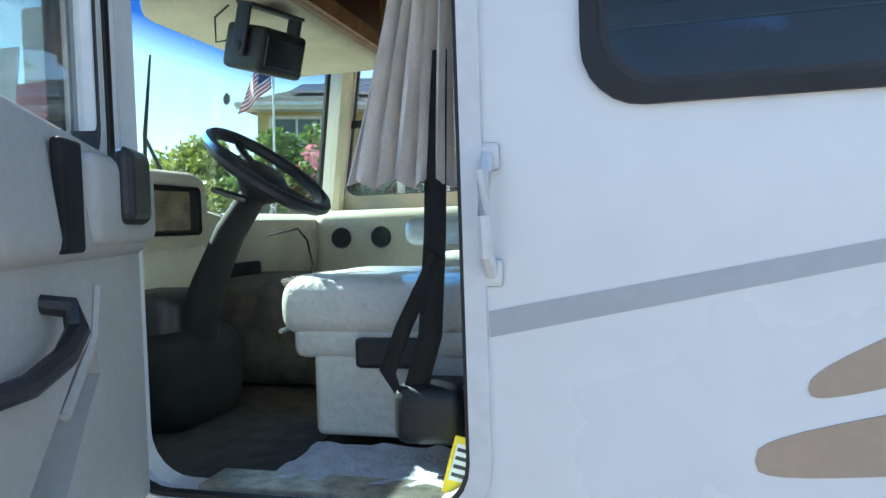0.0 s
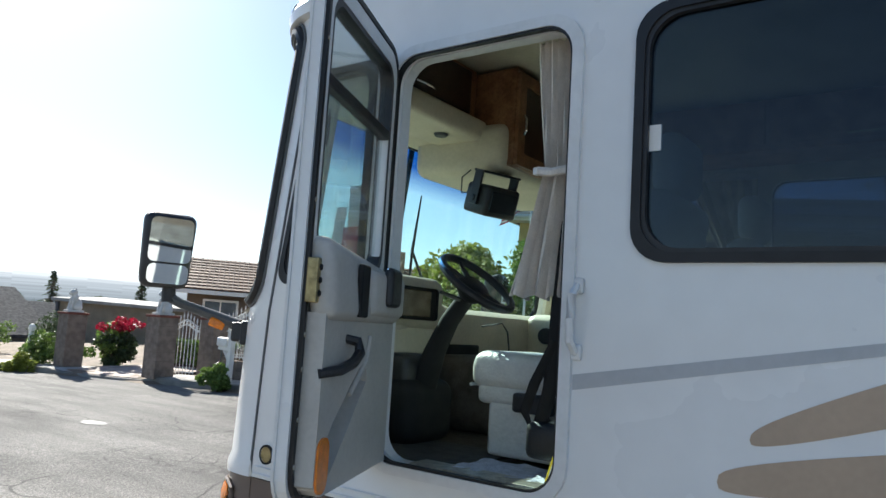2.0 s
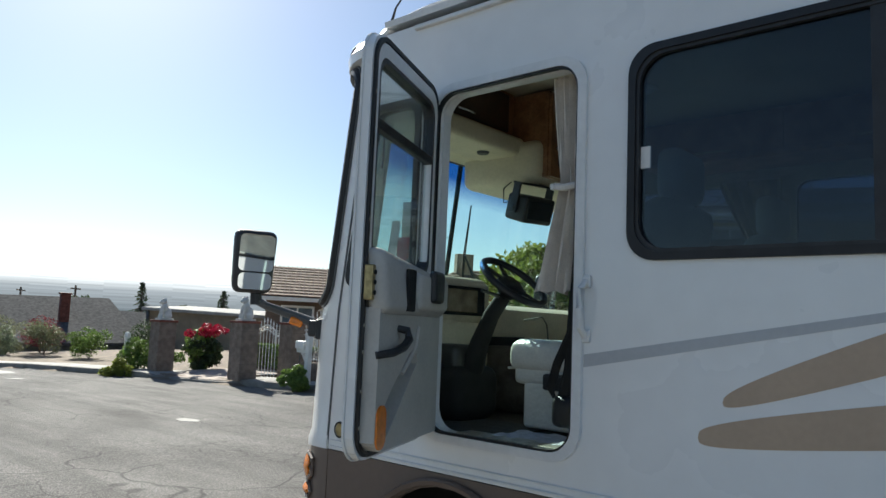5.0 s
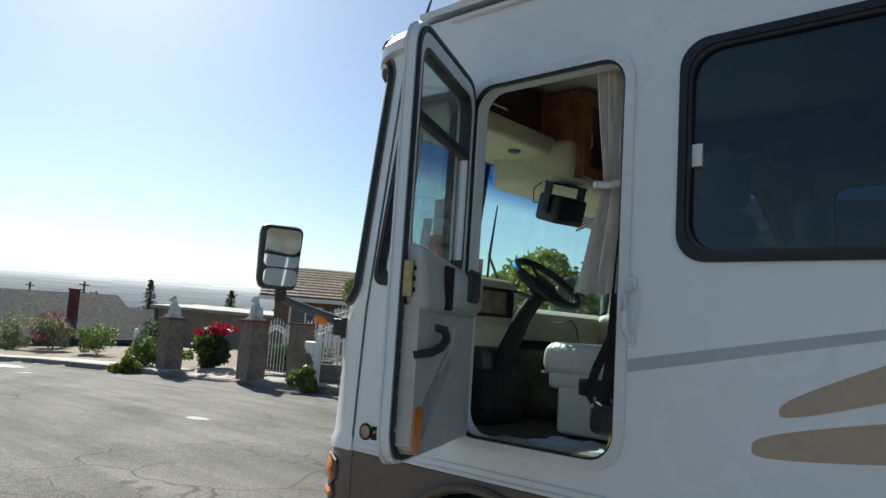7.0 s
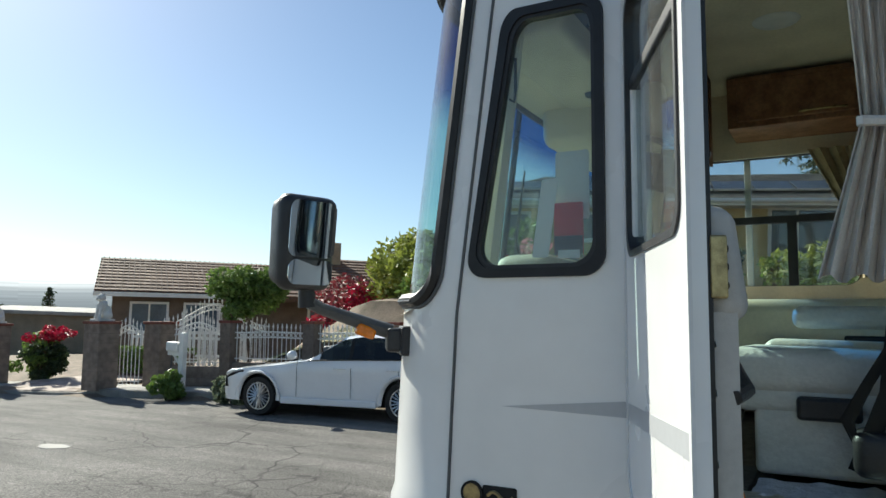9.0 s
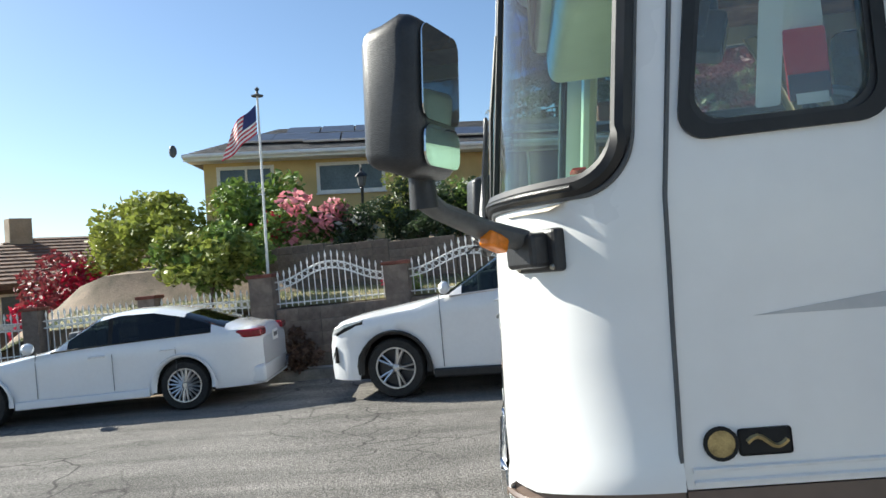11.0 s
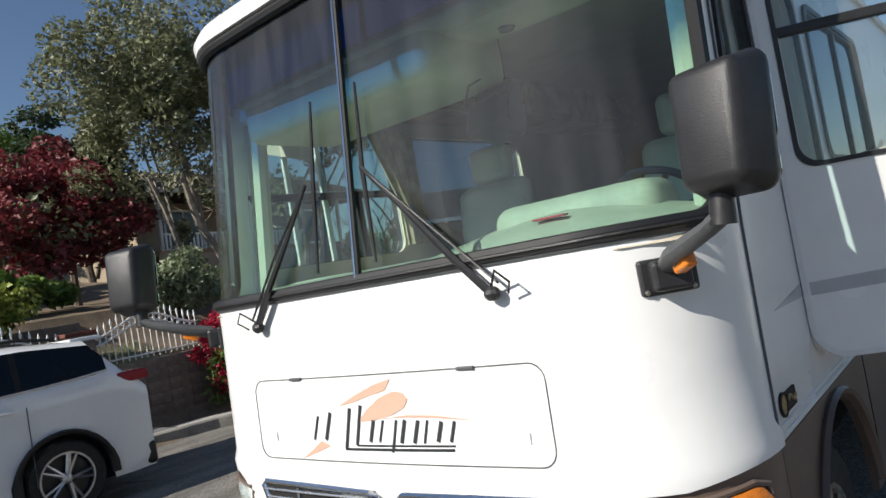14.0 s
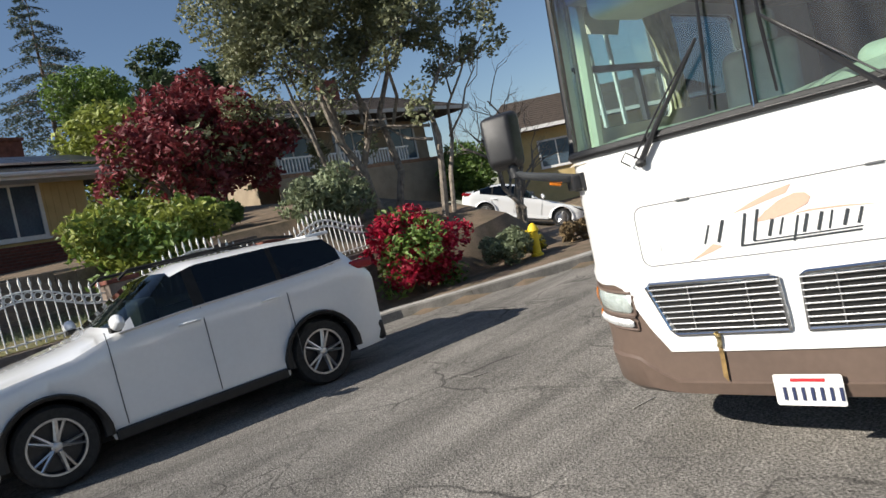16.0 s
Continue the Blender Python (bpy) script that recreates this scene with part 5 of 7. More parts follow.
for a in range(0, len(kx) - 3, 3):
    rows = []
    for x in kx[a : a + 4]:
        x = x + (0.008 if x == kx[a] else -0.008 if x == kx[a + 3] else 0)
        y, z = kerb_y(x), road_z(x)
        wdt = 1.05 if x < 2.5 else 0.25
        drop = 0.085 if -16.6 < x < -13.9 else 0.0
        rows.append([(x, y + 0.153, z - 0.03), (x, y + 0.155, z + 0.150 - drop), (x, y + 0.155 + wdt, z + 0.158), (x, y + 0.155 + wdt, z + 0.05)])
    part("slab", grid_surf(rows), CONC, pv)
# driveway, road patches
dw = part("driveway", grid_surf([[(x, kerb_y(x) + 0.1 + (k * 1.0), road_z(x) + (0.08 if k == 0 else 0.175 + 0.02 * k)) for k in range(9)] for x in (-16.6, -15.4, -14.2)]), mat("pink_paving", (0.42, 0.34, 0.29), 0.9, var=0.15, scale=4, bump=0.3, bscale=40))
tagged(dw, "pinkish paved driveway between gate pillars", "driveway", kind="structure")
for (x, y, w, l) in ((-8.5, 3.65, 0.30, 0.15), (-20.5, 4.6, 1.3, 0.5), (-19.0, 3.2, 0.35, 0.25), (-17.5, 4.2, 0.25, 0.2), (-21.5, 6.0, 0.3, 0.2)):
    t = panel([(x + w * math.cos(a) * (0.8 + 0.2 * math.sin(3 * a)), y + l * math.sin(a)) for a in [2 * math.pi * k / 10 for k in range(10)]], [], 0.004, 0.010, lambda u, v, w_: (u, v, road_z(u) + w_ + 0.004))
    tagged(part("road_patch", t, CONC), "pale cement patch on the asphalt", "road patch", "road patches", kind="structure")
for pts in (((0.12, 5.01), (0.09, 4.80), (0.22, 4.70)), ((-0.56, 2.69), (-0.34, 2.64))):
    tagged(part("chalk_mark", tube([(x, y, road_z(x) + 0.012) for x, y in pts], 0.010, 4, flat=0.2), CONC), "thin white chalk line on the asphalt", "road mark", kind="structure")

# ---- foliage ----
rng = np.random.default_rng(7)


def leaf_mesh(P, size, name, material, parent=None, droop=0.0, label="", ratio=0.5):
    """One mesh of many small folded leaves at the points P."""
    n = len(P)
    d = rng.normal(size=(n, 3))
    d[:, 2] = d[:, 2] * 0.7 - droop
    d /= np.linalg.norm(d, axis=1)[:, None]
    e = np.cross(d, rng.normal(size=(n, 3)))
    e /= np.linalg.norm(e, axis=1)[:, None] + 1e-9
    s = (size * rng.uniform(0.6, 1.35, n))[:, None]
    nrm = np.cross(d, e)
    V = np.stack([P - d * s, P + e * s * ratio + nrm * s * 0.12, P + d * s, P - e * s * ratio + nrm * s * 0.12], 1).reshape(-1, 3)
    F = np.arange(4 * n).reshape(-1, 4)
    me = bpy.data.meshes.new(name)
    me.from_pydata(V.tolist(), [], F.tolist())
    me.materials.append(material)
    ob = new(name, me)
    if parent:
        ob.parent = parent
    return tagged(ob, label, kind="stuff")


def cloud(clumps, n, hollow=0.55):
    """Points in clumps (centre, radii), thicker towards their skins, with gaps."""
    out = []
    vol = np.array([r[0] * r[1] * r[2] for _, r in clumps]) ** 0.7
    for (c, r), m in zip(clumps, np.maximum(1, (n * vol / vol.sum()).astype(int))):
        d = rng.normal(size=(m, 3))
        d /= np.linalg.norm(d, axis=1)[:, None]
        q = rng.uniform(hollow, 1.05, m)[:, None]
        out.append(np.array(c) + d * q * np.array(r))
    return np.concatenate(out)


def clumpy(c, R, n, r):
    """n clumps scattered in an ellipsoid."""
    out = []
    for _ in range(n):
        d = rng.normal(size=3)
        d /= np.linalg.norm(d)
        q = rng.uniform(0.35, 0.95)
        k = rng.uniform(0.65, 1.25)
        out.append((np.array(c) + d * q * np.array(R), (r * k, r * k, r * k * 0.8)))
    return out


def limb(bm, p, q, r0, r1, depth, tips, wob=0.12):
    p, q = Vector(p), Vector(q)
    L_ = (q - p).length
    pts = [p.lerp(q, f) + Vector(rng.normal(size=3)) * wob * L_ * 0.25 * (0 < f < 1) for f in (0, 0.35, 0.7, 1)]
    tube(pts, [r0, r0 * 0.85 + r1 * 0.15, (r0 + r1) / 2, r1], 7 if r0 > 0.05 else 5, bm)
    if depth:
        for _ in range(3 if depth > 1 else 2):
            f = rng.uniform(0.55, 1.0)
            a = p.lerp(q, f)
            d = (q - p).normalized() + Vector(rng.normal(size=3)) * 0.55
            d.z += 0.15
            limb(bm, a, a + d.normalized() * L_ * rng.uniform(0.45, 0.75), r1 * 0.9, r1 * 0.4, depth - 1, tips, wob)
    else:
        tips.append(np.array(q))


def tree(name, label, base, trunks, crown, leaf, n, size, bark=BARK, cat="tree", clumps=18, cr=0.5, depth=2, group="", second=None, droop=0.1):
    """base: foot; trunks: (top offset, radius); crown: (centre, radii) of the leaf mass, all as offsets from the foot."""
    base = (base[0], base[1], base[2] if len(base) > 2 else ground_z(base[0], base[1]) - 0.05)
    tr = thing(name, label, cat, Matrix.Translation(base) @ LEAN, group)
    if trunks:
        bm, tips = bmesh.new(), []
        for foot, top, r in trunks:
            limb(bm, foot, top, r, r * 0.55, depth, tips, 0.2)
        part("trunk", bm, bark, tr, smooth=True)
        if len(tips):
            tips = [t for t in tips]
    cl = clumpy(crown[0], crown[1], clumps, cr)
    if trunks:
        cl += [(t, (cr * 0.6,) * 3) for t in tips]
    leaf_mesh(cloud(cl, n), size, "crown", leaf, tr, droop)
    if second:
        leaf_mesh(cloud(clumpy(crown[0], crown[1], clumps, cr * 0.9), second[1]), second[2], second[3] if len(second) > 3 else "crown", second[0], tr)
    return tr


def bush(label, c, R, leaf, n, size, second=None, name="shrub", clumps=14, group="", droop=0.0):
    z = ground_z(c[0], c[1])
    h = R[2]
    return tree(name, label, (c[0], c[1], z - 0.03), [((0, 0, 0), (R[0] * 0.2, 0.05, h * 0.9), 0.025), ((0.05, 0, 0), (-R[0] * 0.3, 0, h * 0.8), 0.02)], ((0, 0, h), R), leaf, n, size, cat="shrub", clumps=clumps, cr=min(R) * 0.5, depth=1, second=second, group=group, droop=droop)


# ---- fence, posts and garden walls ----
fence = thing("garden_fence", "white iron picket fence on a low brown block wall", "fence")
PICK = None


def block_wall(parent, p, q, z0, z1, th=0.2, bl=0.4, bh=0.2):
    """A wall of separate blocks over a mortar core, from p to q."""
    p, q = Vector((*p, 0)), Vector((*q, 0))
    d = (q - p).normalized()
    L_ = (q - p).length
    m = Matrix.Translation((p.x, p.y, 0)) @ Matrix(((d.x, -d.y, 0, 0), (d.y, d.x, 0, 0), (0, 0, 1, 0), (0, 0, 0, 1)))
    part("wall_core", bx((0, -th / 2 + 0.012, z0), (L_, th / 2 - 0.012, z1 - 0.01)), MORTAR, parent, m=m)
    rows = max(1, round((z1 - z0) / bh))
    hh = (z1 - z0) / rows
    n = max(1, round(L_ / bl))
    ll = L_ / n
    t = bx((0.004, -th / 2, 0.004), (ll - 0.004, th / 2, hh - 0.004), 0.006, 1)
    me = bpy.data.meshes.new("block")
    t.to_mesh(me), t.free()
    me.materials.append(BLOCK)
    for r in range(rows):
        for k in range(n):
            share("block", me, parent, m @ pose(k * ll + (rng.uniform(-0.003, 0.003)), rng.uniform(-0.006, 0.006), z0 + r * hh))


def post(parent, x, y, z0, z1, w=0.4, cap_=True):
    ob = part("post", bx((-w / 2, -w / 2, z0), (w / 2, w / 2, z1 - 0.06), 0.008), BLOCK, parent, m=pose(x, y, 0))
    for k in range(1, int((z1 - z0) / 0.2)):
        part("post_joint", bx((-w / 2 - 0.002, -w / 2 - 0.002, z0 + 0.2 * k - 0.004), (w / 2 + 0.002, w / 2 + 0.002, z0 + 0.2 * k + 0.004)), MORTAR, ob)
    if cap_:
        part("post_cap", bx((-w / 2 - 0.03, -w / 2 - 0.03, z1 - 0.06), (w / 2 + 0.03, w / 2 + 0.03, z1), 0.012), BRICKR, ob)
    return ob


def pickets(parent, p, q, z0, z1, rise, n, mode="arch"):
    """An iron panel from p to q: pickets with spear tips between two rails that rise and fall, and rings between the upper rails."""
    p, q = Vector((*p, 0)), Vector((*q, 0))
    h = lambda f: z1 + rise * (math.sin(math.pi * f) ** 2 if mode == "arch" else -math.sin(math.pi * f) ** 2)
    at = lambda f, z: (p.x + (q.x - p.x) * f, p.y + (q.y - p.y) * f, z)
    pan = part("fence_panel", tube([at(k / 16, h(k / 16) - 0.14) for k in range(17)], 0.013, 5), PAINTW, parent)
    part("rail", tube([at(k / 16, h(k / 16) - 0.26) for k in range(17)], 0.013, 5), PAINTW, pan)
    part("rail", tube([at(0, z0 + 0.08), at(1, z0 + 0.08)], 0.013, 5), PAINTW, pan)
    for k in range(n):
        f = (k + 0.5) / n
        t = tube([at(f, z0 + 0.02), at(f, h(f) - 0.05)], 0.010, 5)
        tube([at(f, h(f) - 0.07), at(f, h(f) - 0.03), at(f, h(f) + 0.05)], [0.012, 0.022, 0.003], 5, t)
        part("picket", t, PAINTW, pan)
        if k < n - 1:
            g = (k + 1) / n
            c = at(g, h(g) - 0.20)
            part("ring", tube([(c[0] + 0.045 * math.cos(a), c[1], c[2] + 0.045 * math.sin(a)) for a in [2 * math.pi * j / 10 for j in range(11)]], 0.008, 4), PAINTW, pan)


PX = (-5.57, -3.25, -0.75, 1.75, 4.0)
for a, b in zip(PX, PX[1:]):
    ya, yb = fence_y(a), fence_y(b)
    pickets(fence, (a + 0.2, ya), (b - 0.2, yb), 1.17, 1.76, 0.28, 18)
    block_wall(fence, (a + 0.2, ya), (b - 0.2, yb), road_z(a) + 0.05, 1.16)
for a in PX[:-1]:
    post(fence, a, fence_y(a), road_z(a) + 0.02, 1.78)
LX = (-11.5, -9.7, -7.6, -5.57)
for a, b in zip(LX, LX[1:]):
    ya, yb = fence_y(a), fence_y(b)
    pickets(fence, (a + 0.15, ya), (b - 0.15, yb), 0.72, 1.50, 0.02, 16)
    block_wall(fence, (a + 0.15, ya), (b - 0.15, yb), 0.12, 0.72)
for a in LX[:-1]:
    post(fence, a, fence_y(a), 0.1, 1.62, 0.3)
gate = thing("driveway_gate", "white iron gate between brown block pillars with pale statues", "gate")
GP = ((-13.72, 8.03), (-12.98, 8.97), (-17.15, 7.70))
for x, y in GP[:3]:
    post(gate, x, y, 0.12, 1.58 if x > -15 else 1.5, 0.50)
pickets(gate, (-13.7, 8.35), (-13.2, 8.65), 0.2, 1.5, 0.14, 7)
pickets(gate, (-12.7, 9.08), (-11.65, 9.50), 0.62, 1.55, 0.16, 13)
pickets(gate, (-13.9, 9.75), (-11.5, 10.75), 0.62, 1.62, 0.50, 24)
block_wall(gate, (-12.7, 9.08), (-11.65, 9.50), 0.12, 0.62)


def statue(x, y, z):
    t = bx((-0.15, -0.20, 0.0), (0.15, 0.20, 0.05), 0.012)
    ball((0, 0.07, 0.19), (0.115, 0.125, 0.17), 12, t), ball((0, -0.01, 0.33), (0.10, 0.10, 0.16), 12, t)
    ball((0, -0.05, 0.50), (0.085, 0.095, 0.09), 12, t), ball((0, -0.13, 0.475), (0.045, 0.05, 0.04), 8, t)
    for sx in (-1, 1):
        tube([(sx * 0.055, -0.13, 0.05), (sx * 0.06, -0.10, 0.2), (sx * 0.06, -0.06, 0.36)], [0.04, 0.032, 0.045], 7, t)
        ball((sx * 0.10, 0.06, 0.12), (0.05, 0.11, 0.09), 8, t), ball((sx * 0.06, -0.03, 0.585), (0.02, 0.02, 0.03), 6, t)
    tagged(part("statue", t, CLAYP, m=pose(x, y, z), smooth=True), "pale plaster statue on a gate pillar", "statue", "gate statues")


statue(-13.72, 8.03, 1.58), statue(-17.15, 7.70, 1.5)
mb = thing("mailbox", "white mailbox on a thick white post", "mailbox", pose(-11.7, 8.45, road_z(-11.7) + 0.15) @ LEAN)
part("post", bx((-0.06, -0.06, 0), (0.06, 0.06, 1.18), 0.01), PAINTW, mb)
part("arm", bx((-0.40, -0.05, 0.70), (0.06, 0.05, 0.78), 0.01), PAINTW, mb)
t = bx((-0.42, -0.10, 0.78), (-0.08, 0.10, 0.98), 0.04, 3)
part("box", t, PAINTW, mb)
part("chain", tube([(-0.32, 0, 0.70), (-0.34, 0, 0.4), (-0.3, 0, 0.05)], 0.015, 5), GREYPL, mb)
part("brace", tube([(-0.25, 0, 0.7), (-0.03, 0, 0.48)], 0.03, 6), PAINTW, mb)
m3 = thing("garden_post", "short white post beside the far driveway", "post", pose(-18.8, 7.5, 0.1) @ LEAN)
part("post_shaft", bx((-0.06, -0.06, 0), (0.06, 0.06, 0.85), 0.02), PAINTW, m3)
part("post_finial", ball((0, 0, 0.9), (0.09, 0.09, 0.12), 10), PAINTW, m3)

rw = thing("retaining_wall", "curved garden wall of pale brown blocks", "wall")
for k in range(7):
    a0, a1 = -6.1 + k * 1.25, -6.1 + (k + 1) * 1.25
    f = lambda x: fence_y(x) + 1.68 - 0.25 * math.sin((x + 6) * 0.5)
    z = 2.28 - 0.045 * (a0 + 5.9)
    block_wall(rw, (a0, f(a0)), (a1, f(a1)), 1.25, z, 0.25, 0.3, 0.15)

# flag pole with its flag
fp = thing("flag_pole", "white flag pole with a limp striped flag", "flag pole", Matrix.Translation((-5.62, 10.62, 1.1)) @ LEAN)
part("pole", cyl((0, 0, 0), (0, 0, 3.82), 0.028, 0.018), PAINTW, fp)
part("finial", lathe([(0, 0.0), (0.10, 0.0), (0.11, 0.02), (0.03, 0.05), (0.02, 0.10), (0.045, 0.13), (0.0, 0.18)], 12, m=pose(0, 0, 3.80)), GREYPL, fp)
rows = []
for i in range(14):
    f = i / 13
    rows.append([(-0.04 - 0.66 * g * (0.75 + 0.25 * f), 0.10 * math.sin(8 * g + 2 * f) * g, 3.66 - 0.50 * f - 0.42 * g * (0.9 + 0.2 * f)) for g in [j / 16 for j in range(17)]])
fl = grid_surf(rows)
fl.faces.ensure_lookup_table()
for i, f_ in enumerate(fl.faces):
    r, g = divmod(i, 16)
    f_.material_index = 2 if (r < 7 and g < 7) else r % 2
part("flag", fl, [FLAG_R, PAINTW, FLAG_B], fp, "red and white striped flag with blue corner", smooth=True)
# garden lamp
gl = thing("garden_lamp", "black lantern on a fluted iron post", "street lamp", Matrix.Translation((-4.33, 13.0, ground_z(-4.33, 13.0) - 0.1)) @ LEAN)
part("post", lathe([(0.10, 0), (0.10, 0.12), (0.05, 0.2), (0.035, 0.3), (0.03, 1.3), (0.045, 1.32), (0.03, 1.36)], 12), LAMPB, gl, smooth=True)
part("lantern", lathe([(0.03, 1.36), (0.07, 1.38), (0.11, 1.56), (0.10, 1.57), (0.0, 1.57)], 6), GREYPL, gl)
part("lantern_cap", lathe([(0.14, 1.57), (0.10, 1.63), (0.03, 1.68), (0.012, 1.75), (0.0, 1.76)], 6), LAMPB, gl)


# ---- houses ----
def roof_slab(bm, p, q, d, rise, th=0.12):
    """One roof plane from the eave line p-q, running back by d and up by rise."""
    p, q, d = Vector(p), Vector(q), Vector(d)
    v = [bm.verts.new(c) for c in (p, q, q + d + Vector((0, 0, rise)), p + d + Vector((0, 0, rise)))]
    w = [bm.verts.new(c.co - Vector((0, 0, th))) for c in v]
    bm.faces.new(v), bm.faces.new(w[::-1])
    for i in range(4):
        bm.faces.new((v[i], w[i], w[(i + 1) % 4], v[(i + 1) % 4]))


def hip_roof(bm, x0, x1, y0, y1, ze, zr, hip, th=0.14):
    """A hipped roof: eaves at ze, ridge at zr; hip: how far its ends run in (0: gables)."""
    ym = (y0 + y1) / 2
    E_ = [bm.verts.new(c) for c in ((x0, y0, ze), (x1, y0, ze), (x1, y1, ze), (x0, y1, ze))]
    R_ = [bm.verts.new(c) for c in ((x0 + hip, ym, zr), (x1 - hip, ym, zr))]
    B_ = [bm.verts.new((v.co.x, v.co.y, ze - th)) for v in E_]
    bm.faces.new((E_[0], E_[1], R_[1], R_[0])), bm.faces.new((E_[2], E_[3], R_[0], R_[1]))
    bm.faces.new((E_[1], E_[2], R_[1])), bm.faces.new((E_[3], E_[0], R_[0]))
    for i in range(4):
        bm.faces.new((E_[i], B_[i], B_[(i + 1) % 4], E_[(i + 1) % 4]))
    bm.faces.new(B_[::-1])
    return bm


def courses(parent, x0, x1, y0, y1, z0, z1, n, material, hipl=0.0, hipr=0.0, name="shingle_course", th=0.025):
    """Courses of roofing laid up a slope, each a thin lapped strip."""
    for k in range(n):
        f0, f1 = k / n, (k + 1.15) / n
        t = bmesh.new()
        pts = []
        for f, lift in ((f0, th), (min(1, f1), 0.006)):
            pts.append((x0 + hipl * f, y0 + (y1 - y0) * f, z0 + (z1 - z0) * f + lift)), pts.append((x1 - hipr * f, y0 + (y1 - y0) * f, z0 + (z1 - z0) * f + lift))
        v = [t.verts.new(p) for p in pts]
        w = [t.verts.new((p[0], p[1], p[2] - lift_ )) for p, lift_ in ((pts[0], th), (pts[1], th))]
        t.faces.new((v[0], v[1], v[3], v[2])), t.faces.new((w[0], w[1], v[1], v[0]))
        part(name, t, material, parent)


def window(parent, x0, x1, z0, z1, y, muls=(), fw=0.09, sill=True):
    w = part("window", panel([(x0 - fw, z0 - fw), (x1 + fw, z0 - fw), (x1 + fw, z1 + fw), (x0 - fw, z1 + fw)], [[(x0, z0), (x1, z0), (x1, z1), (x0, z1)]], y - 0.06, y + 0.02, side), PAINTW, parent, "white framed window")
    part("pane", bx((x0, y - 0.02, z0), (x1, y - 0.005, z1)), WINDOW, w)
    for x in muls:
        part("mullion", bx((x - 0.03, y - 0.045, z0), (x + 0.03, y - 0.005, z1)), PAINTW, w)
    if sill:
        part("sill", bx((x0 - fw - 0.03, y - 0.10, z0 - fw - 0.03), (x1 + fw + 0.03, y - 0.0, z0 - fw + 0.02)), PAINTW, w)
    return w


# the yellow ranch house above the street
H1 = Matrix.Translation((-9.4, 16.8, 2.5)) @ LEAN @ pose(0, 0, 0, 0, 0, 12)
h1 = thing("ranch_house", "yellow stucco ranch house with solar panels on its roof", "house", H1)
wl = part("wall", panel([(0, -1.2), (12.0, -1.2), (12.0, 2.5), (0, 2.5)], [[(0.42, 1.62), (1.75, 1.62), (1.75, 2.28), (0.42, 2.28)], [(3.05, 1.62), (4.72, 1.62), (4.72, 2.28), (3.05, 2.28)], [(8.18, 1.22), (10.75, 1.22), (10.75, 2.42), (8.18, 2.42)]], 0.0, 0.2, side), STUCCO, h1, "pale yellow stucco wall")
part("side_wall", bx((11.8, 0.2, -1.2), (12.0, 9.0, 2.5)), STUCCO, h1)
part("side_wall", bx((0.0, 0.2, -1.2), (0.2, 9.0, 2.5)), STUCCO, h1)
part("back_wall", bx((0.2, 8.8, -1.2), (11.8, 9.0, 2.5)), STUCCO, h1)
for k in range(28):
    part("siding_batten", bx((6.5 + 0.06 + k * 0.19, -0.012, 1.15), (6.5 + 0.075 + k * 0.19, 0.001, 2.46)), STUCCO, wl) if not 8.05 < 6.5 + k * 0.19 < 10.85 else None
window(h1, 0.42, 1.75, 1.62, 2.28, 0.02, (1.1,))
window(h1, 3.05, 4.72, 1.62, 2.28, 0.02, (4.15,))
window(h1, 8.18, 10.75, 1.22, 2.42, 0.02, (8.8, 10.12))
dr = part("door", bx((5.66, -0.05, 0.3), (6.42, 0.01, 2.36), 0.006), PAINTW, h1, "white front door with a fanlight")
for k in range(5):
    a0, a1 = math.pi * k / 5 + 0.06, math.pi * (k + 1) / 5 - 0.06
    part("fanlight", panel([(6.04 + r * math.cos(a), 2.0 + r * math.sin(a)) for r, a in ((0.08, a0), (0.24, a0), (0.24, a1), (0.08, a1))], [], -0.056, -0.051, side), WINDOW, dr)
part("wreath", tube([(5.15 + 0.09 * math.cos(a), -0.04, 2.05 + 0.12 * math.sin(a)) for a in [2 * math.pi * k / 14 for k in range(15)]], 0.025, 6), LAMPB, h1)
bk = part("brick_base", bx((8.0, -0.10, -1.0), (12.05, 0.0, 1.02)), MORTAR, h1, "red brick base below the window")
t = bx((0.006, -0.013, 0.006), (0.214, 0.02, 0.069))
bme = bpy.data.meshes.new("brick")
t.to_mesh(bme), t.free()
bme.materials.append(BRICKR)
for r in range(14):
    for k in range(18):
        share("brick", bme, bk, pose(8.02 + k * 0.222 + (0.11 if r % 2 else 0), -0.10, -0.02 + r * 0.074))
bmr = hip_roof(bmesh.new(), -0.32, 12.75, -0.75, 9.4, 2.62, 4.06, 1.9)
rf = part("roof", bmr, SHINGLE, h1, "grey shingle hip roof")
courses(rf, -0.32, 12.75, -0.75, 4.325, 2.625, 4.065, 22, SHINGLE, 1.9, 1.9)
part("fascia", bx((-0.33, -0.79, 2.46), (12.76, -0.75, 2.64)), PAINTW, h1)
part("gutter", tube([(-0.34, -0.83, 2.58), (12.78, -0.83, 2.58)], 0.06, 8), PAINTW, h1)
part("soffit", bx((-0.31, -0.74, 2.47), (12.74, 0.0, 2.50)), PAINTW, h1)
sl = math.degrees(math.atan2(1.44, 5.07))
